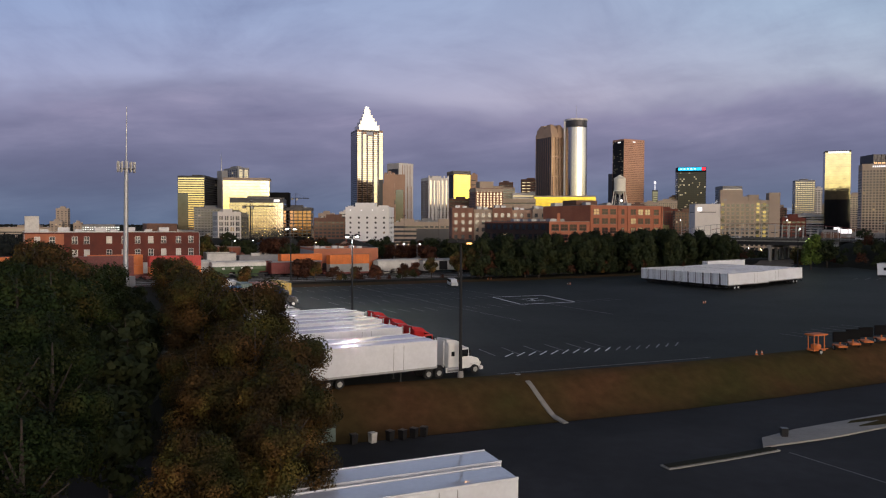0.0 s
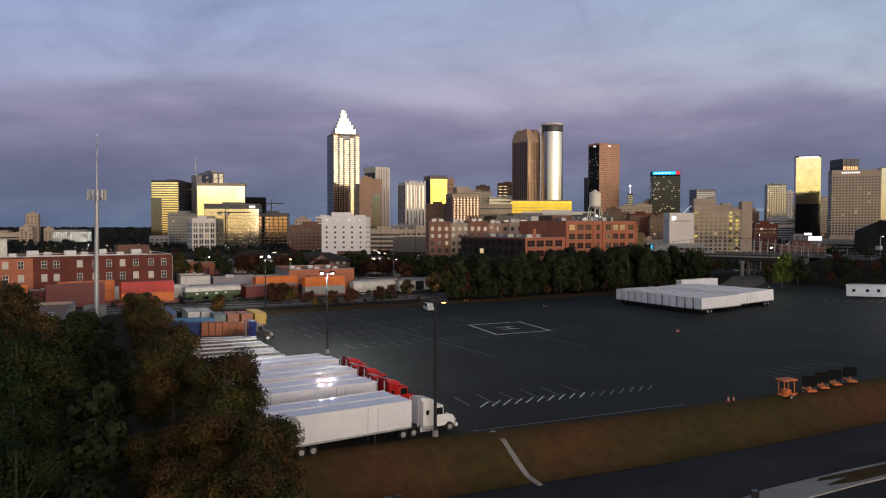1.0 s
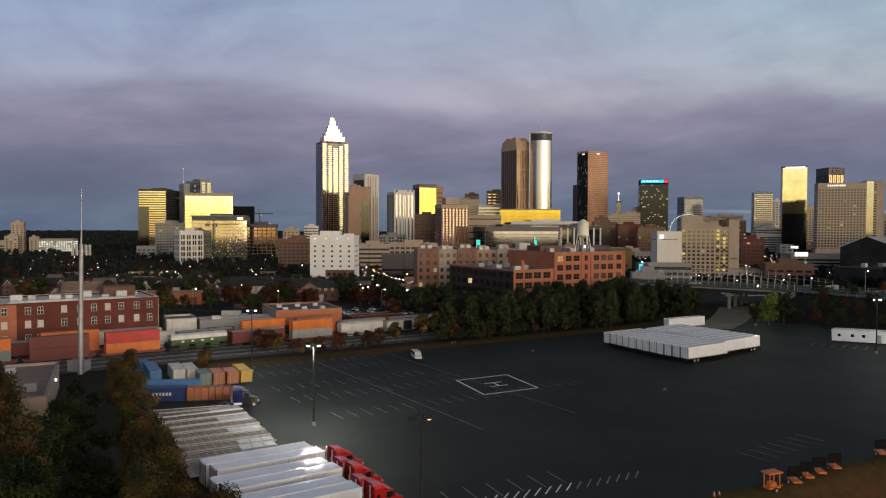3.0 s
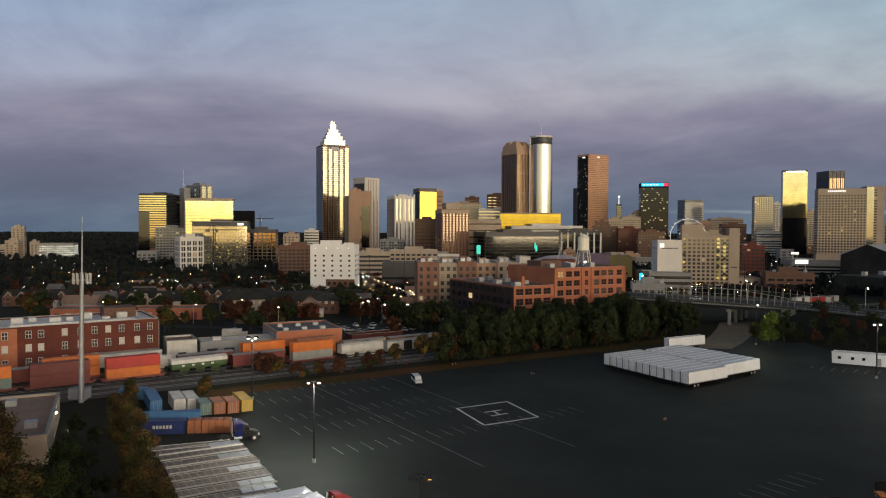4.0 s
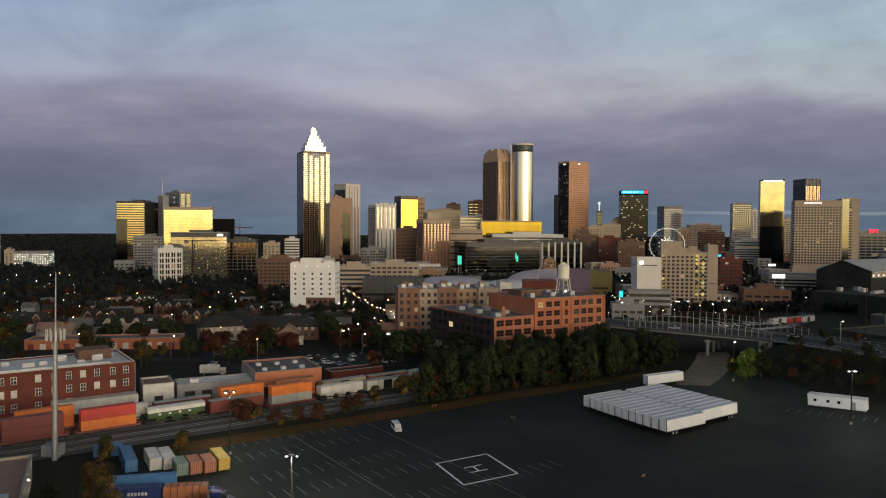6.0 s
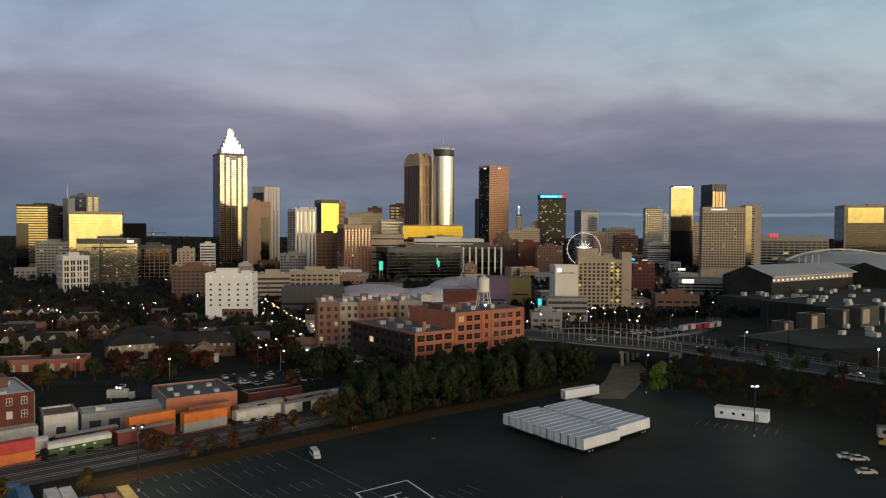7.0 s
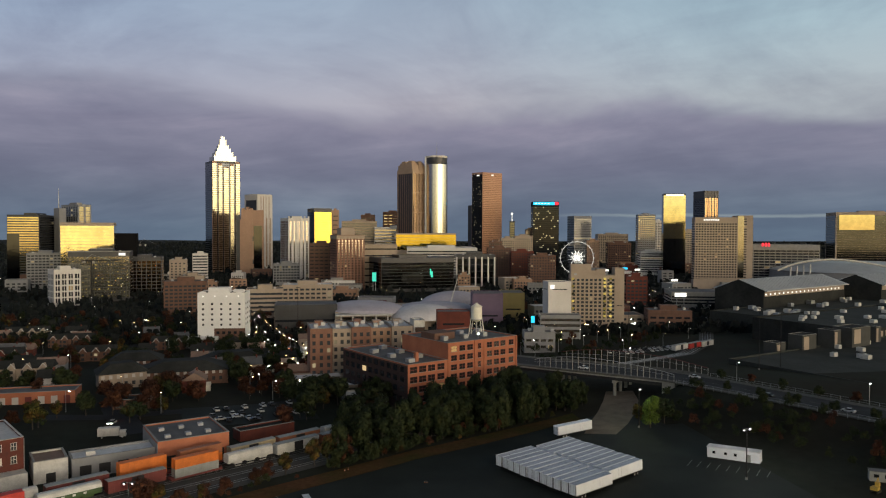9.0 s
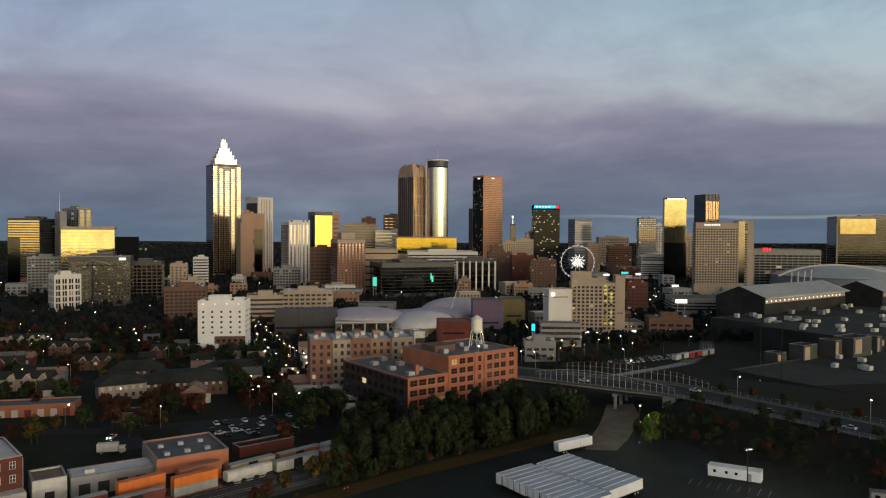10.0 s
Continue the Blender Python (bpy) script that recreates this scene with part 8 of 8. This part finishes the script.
for i in range(40):
    y = r10.uniform(430, 700)
    put_lamp(1 if r10.random() > 0.4 else 0, r10.uniform(0.2, 0.4) * y, y)
for x, y, h in ((217, 337, 31), (228, 336, 29), (187, 428, 30), (213, 460, 28), (-40, 480, 30), (-20, 560, 36)):
    lamp_post(pose(x, y, height(x, y)), h, False, 4, "very tall steel floodlight pole in the town")
lamp_post(upright(111.6, 244.4), 13.8, True, 1, "lit lamp post beside a tree at the corner of the lot", arm=0.5)
flood(112.1, 244.4, 15.0, 1700, (0.85, 1.0, 0.6), 0.25)
flood(8.0, 358.0, 4.0, 900, (1.0, 0.75, 0.4), 0.3)

# lit advertising screens
for x, y, z, ww, hh, mt in ((149, 514, 4, 2.6, 5, SIGN_BLUE), (324, 640, 9.5, 11, 3.8, SIGN_WHITE), (246, 560, -6.8, 8, 3.2, SIGN_WHITE), (400, 800, 12, 8, 2.6, SIGN_WHITE), (56, 900, 8, 5, 11, SIGN_TURQUOISE), (430, 1020, 14, 10, 3, SIGN_BLUE), (452, 1020, 12, 8, 3, SIGN_WHITE), (398, 1010, 12, 9, 3, SIGN_WHITE)):
    sgn = thing("lit_screen", pose(x, y, z, 0, 0, -12), "bright lit advertising screen on a steel frame", "screen")
    part("screen", Build().box(0, -0.2, 0, ww, 0, hh), mt, sgn)
    part("frame", Build().box(-0.3, 0, -0.3, ww + 0.3, 0.6, hh + 0.3), DARK_METAL, sgn)
    for k in (0.2, 0.8):
        part("leg", Build().cyl(ww * k, 0.3, -z - 8.2, 0, 0.3, 0.3, 8), STEEL, sgn)


def crane(x, y, z0, h, reach, turn, label):
    t = thing("tower_crane", pose(x, y, z0, 0, 0, turn), label, "crane")
    part("mast", Build().box(-0.5, -0.5, 0, 0.5, 0.5, h), POLE, t)
    part("jib", Build().box(-reach * 0.35, -0.45, h, reach, 0.45, h + 0.9), POLE, t)
    part("apex", Build().tube((0, 0, h + 1), (0, 0, h + 7), 0.4, 0.15, 4), POLE, t)
    part("tie", Build().tube((0, 0, h + 7), (reach * 0.7, 0, h + 1.2), 0.15, 0.15, 4).tube((0, 0, h + 7), (-reach * 0.3, 0, h + 1.2), 0.15, 0.15, 4), STEEL, t)
    part("cab", Build().box(0.8, -1, h - 2.5, 2.6, 1, h), P_WHITE, t)
    part("counterweight", Build().box(-reach * 0.35, -0.9, h - 2, -reach * 0.35 + 3, 0.9, h), CONCRETE, t)


crane(-250, 835, -8, 45, 27, 0, "grey steel tower crane in front of a glass office")
crane(-236, 1000, -8, 60, 18, 8, "grey steel tower crane behind the office blocks")


# evening traffic on the boulevard and a truck behind the sheds
HEAD = glow("headlight", (1.0, 0.9, 0.72), 45)
TAIL = glow("tail_light", (1.0, 0.12, 0.05), 30)
BRAKE = [car(pose(-46, 560, height(-46, 560) - 0.25, 0, 0, 100), P_BLACK, "dark car driving with lit headlights", group="boulevard traffic", wheels=False), car(pose(-36, 540, height(-36, 540) - 0.25, 0, 0, 280), P_SILVER, "silver car driving with lit headlights", group="boulevard traffic", wheels=False)]
for c in BRAKE:
    for y in (-0.62, 0.62):
        part("headlight", Build().box(2.1, y - 0.22, 0.6, 2.3, y + 0.22, 0.85), HEAD, c, "lit headlight")
        part("tail_light", Build().box(-2.28, y - 0.22, 0.65, -2.1, y + 0.22, 0.9), TAIL, c, "red tail light")
r12 = random.Random(12)
for i in range(24):
    y = r12.uniform(392, 610)
    lane = r12.choice([-5.5, -2, 2, 5.5])
    x = -1 - (y - 380) * 0.235 + lane
    copy_thing(BRAKE[i % 2], pose(x, y, height(x, y) - 0.25, 0, 0, 103 if lane > 0 else 283))
for i in range(20):
    y = r12.uniform(690, 900)
    x = 0.475 * y + r12.uniform(-24, 26)
    copy_thing(BRAKE[i % 2], pose(x, y, height(x, y) - 0.25, 0, 0, r12.choice([255, 262, 80])))
copy_thing(BRAKE[1], pose(-74, 279, height(-74, 279) - 0.24, 0, 0, 262))
box_truck = thing("box_truck", pose(-73, 259.5, height(-73, 259.5), 0, 0, 6), "white box truck parked behind the sheds", "truck")
part("cargo_box", Build().box(0, -1.25, 0.9, 6.6, 1.25, 3.6), P_WHITE, box_truck, bevel=0.06)
part("cab", Build().profile([(-1.1, 0.5), (1.1, 0.5), (1.1, 2.0), (0.9, 2.5), (-0.9, 2.5), (-1.1, 2.0)], 6.8, 8.8), P_WHITE, box_truck)
part("windscreen", Build().box(8.75, -0.95, 1.5, 8.86, 0.95, 2.3), CAB_GLASS, box_truck)
for x in (1.4, 7.7):
    for y, out in ((-0.95, -1), (0.95, 1)):
        wheel(box_truck, x, y, 0.45, 0.28, False, out)

# ---- aquarium and museum with their sloping roofs ----
LAVENDER = surface("pale_lavender_roof", (0.50, 0.46, 0.52), 0.6, 0, 0.05, 0.2)
SAIL = surface("pale_metal_sail_roof", (0.64, 0.62, 0.64), 0.6, 0.0, 0.06, 0.2)


def swell(name, root, x0, x1, y0, y1, z0, z1, material, lean=0.0, cut=0.0):
    """A low roof with a curved back, rounded in plan; lean lifts its right-hand end."""
    b = Build()
    n, k = 22, 8
    for j in range(k + 1):
        s = j / k
        for i in range(n):
            a = 2 * math.pi * i / n
            q = math.cos(s * math.pi / 2) if s < 1 else 0.02
            ux, uy = math.cos(a), math.sin(a)
            ux = math.copysign(abs(ux) ** 0.7, ux)
            x = (x0 + x1) / 2 + ux * q * (x1 - x0) / 2
            y = (y0 + y1) / 2 + uy * q * (y1 - y0) / 2
            b.v.append((x, y, z0 + (z1 - z0) * math.sin(s * math.pi / 2) + lean * (x - x0) / (x1 - x0)))
    for j in range(k):
        for i in range(n):
            p, q = j * n + i, j * n + (i + 1) % n
            b.f.append([p, q, q + n, p + n])
    b.f.append([k * n + i for i in range(n)])
    return part(name, b, material, root, smooth=True)


aq = thing("aquarium", pose(0, 0, -8), "sprawling pale aquarium with curved lavender and white roofs", "museum")
part("wall", Build().box(8, 574, 0, 104, 640, 15), STUCCO_TAN, aq)
part("glass_front", Build().box(12, 573.5, 4, 60, 574, 11), WIN_GLINT, aq)
swell("long_roof", aq, 2, 66, 566, 632, 15, 22, LAVENDER, -1.5)
swell("sail_roof", aq, 50, 104, 556, 604, 8, 19, SAIL, 2.0)
swell("hull_roof", aq, 84, 140, 626, 668, 12, 23, LAVENDER, 3.0)
swell("low_roof", aq, 60, 128, 590, 646, 12, 18, LAVENDER)
for i in range(5):
    part("column", Build().box(12 + i * 9, 566, 0, 13.2 + i * 9, 567, 14), P_WHITE, aq)
part("canopy", Build().box(8, 562, 13.2, 52, 574, 14.2), P_WHITE, aq)
part("wing_wall", Build().box(104, 592, 0, 124, 600, 14), STONE_GREY, aq)
part("fin", Build().tube((106, 612, 18), (112, 612, 38), 0.6, 0.3, 6), P_WHITE, aq)
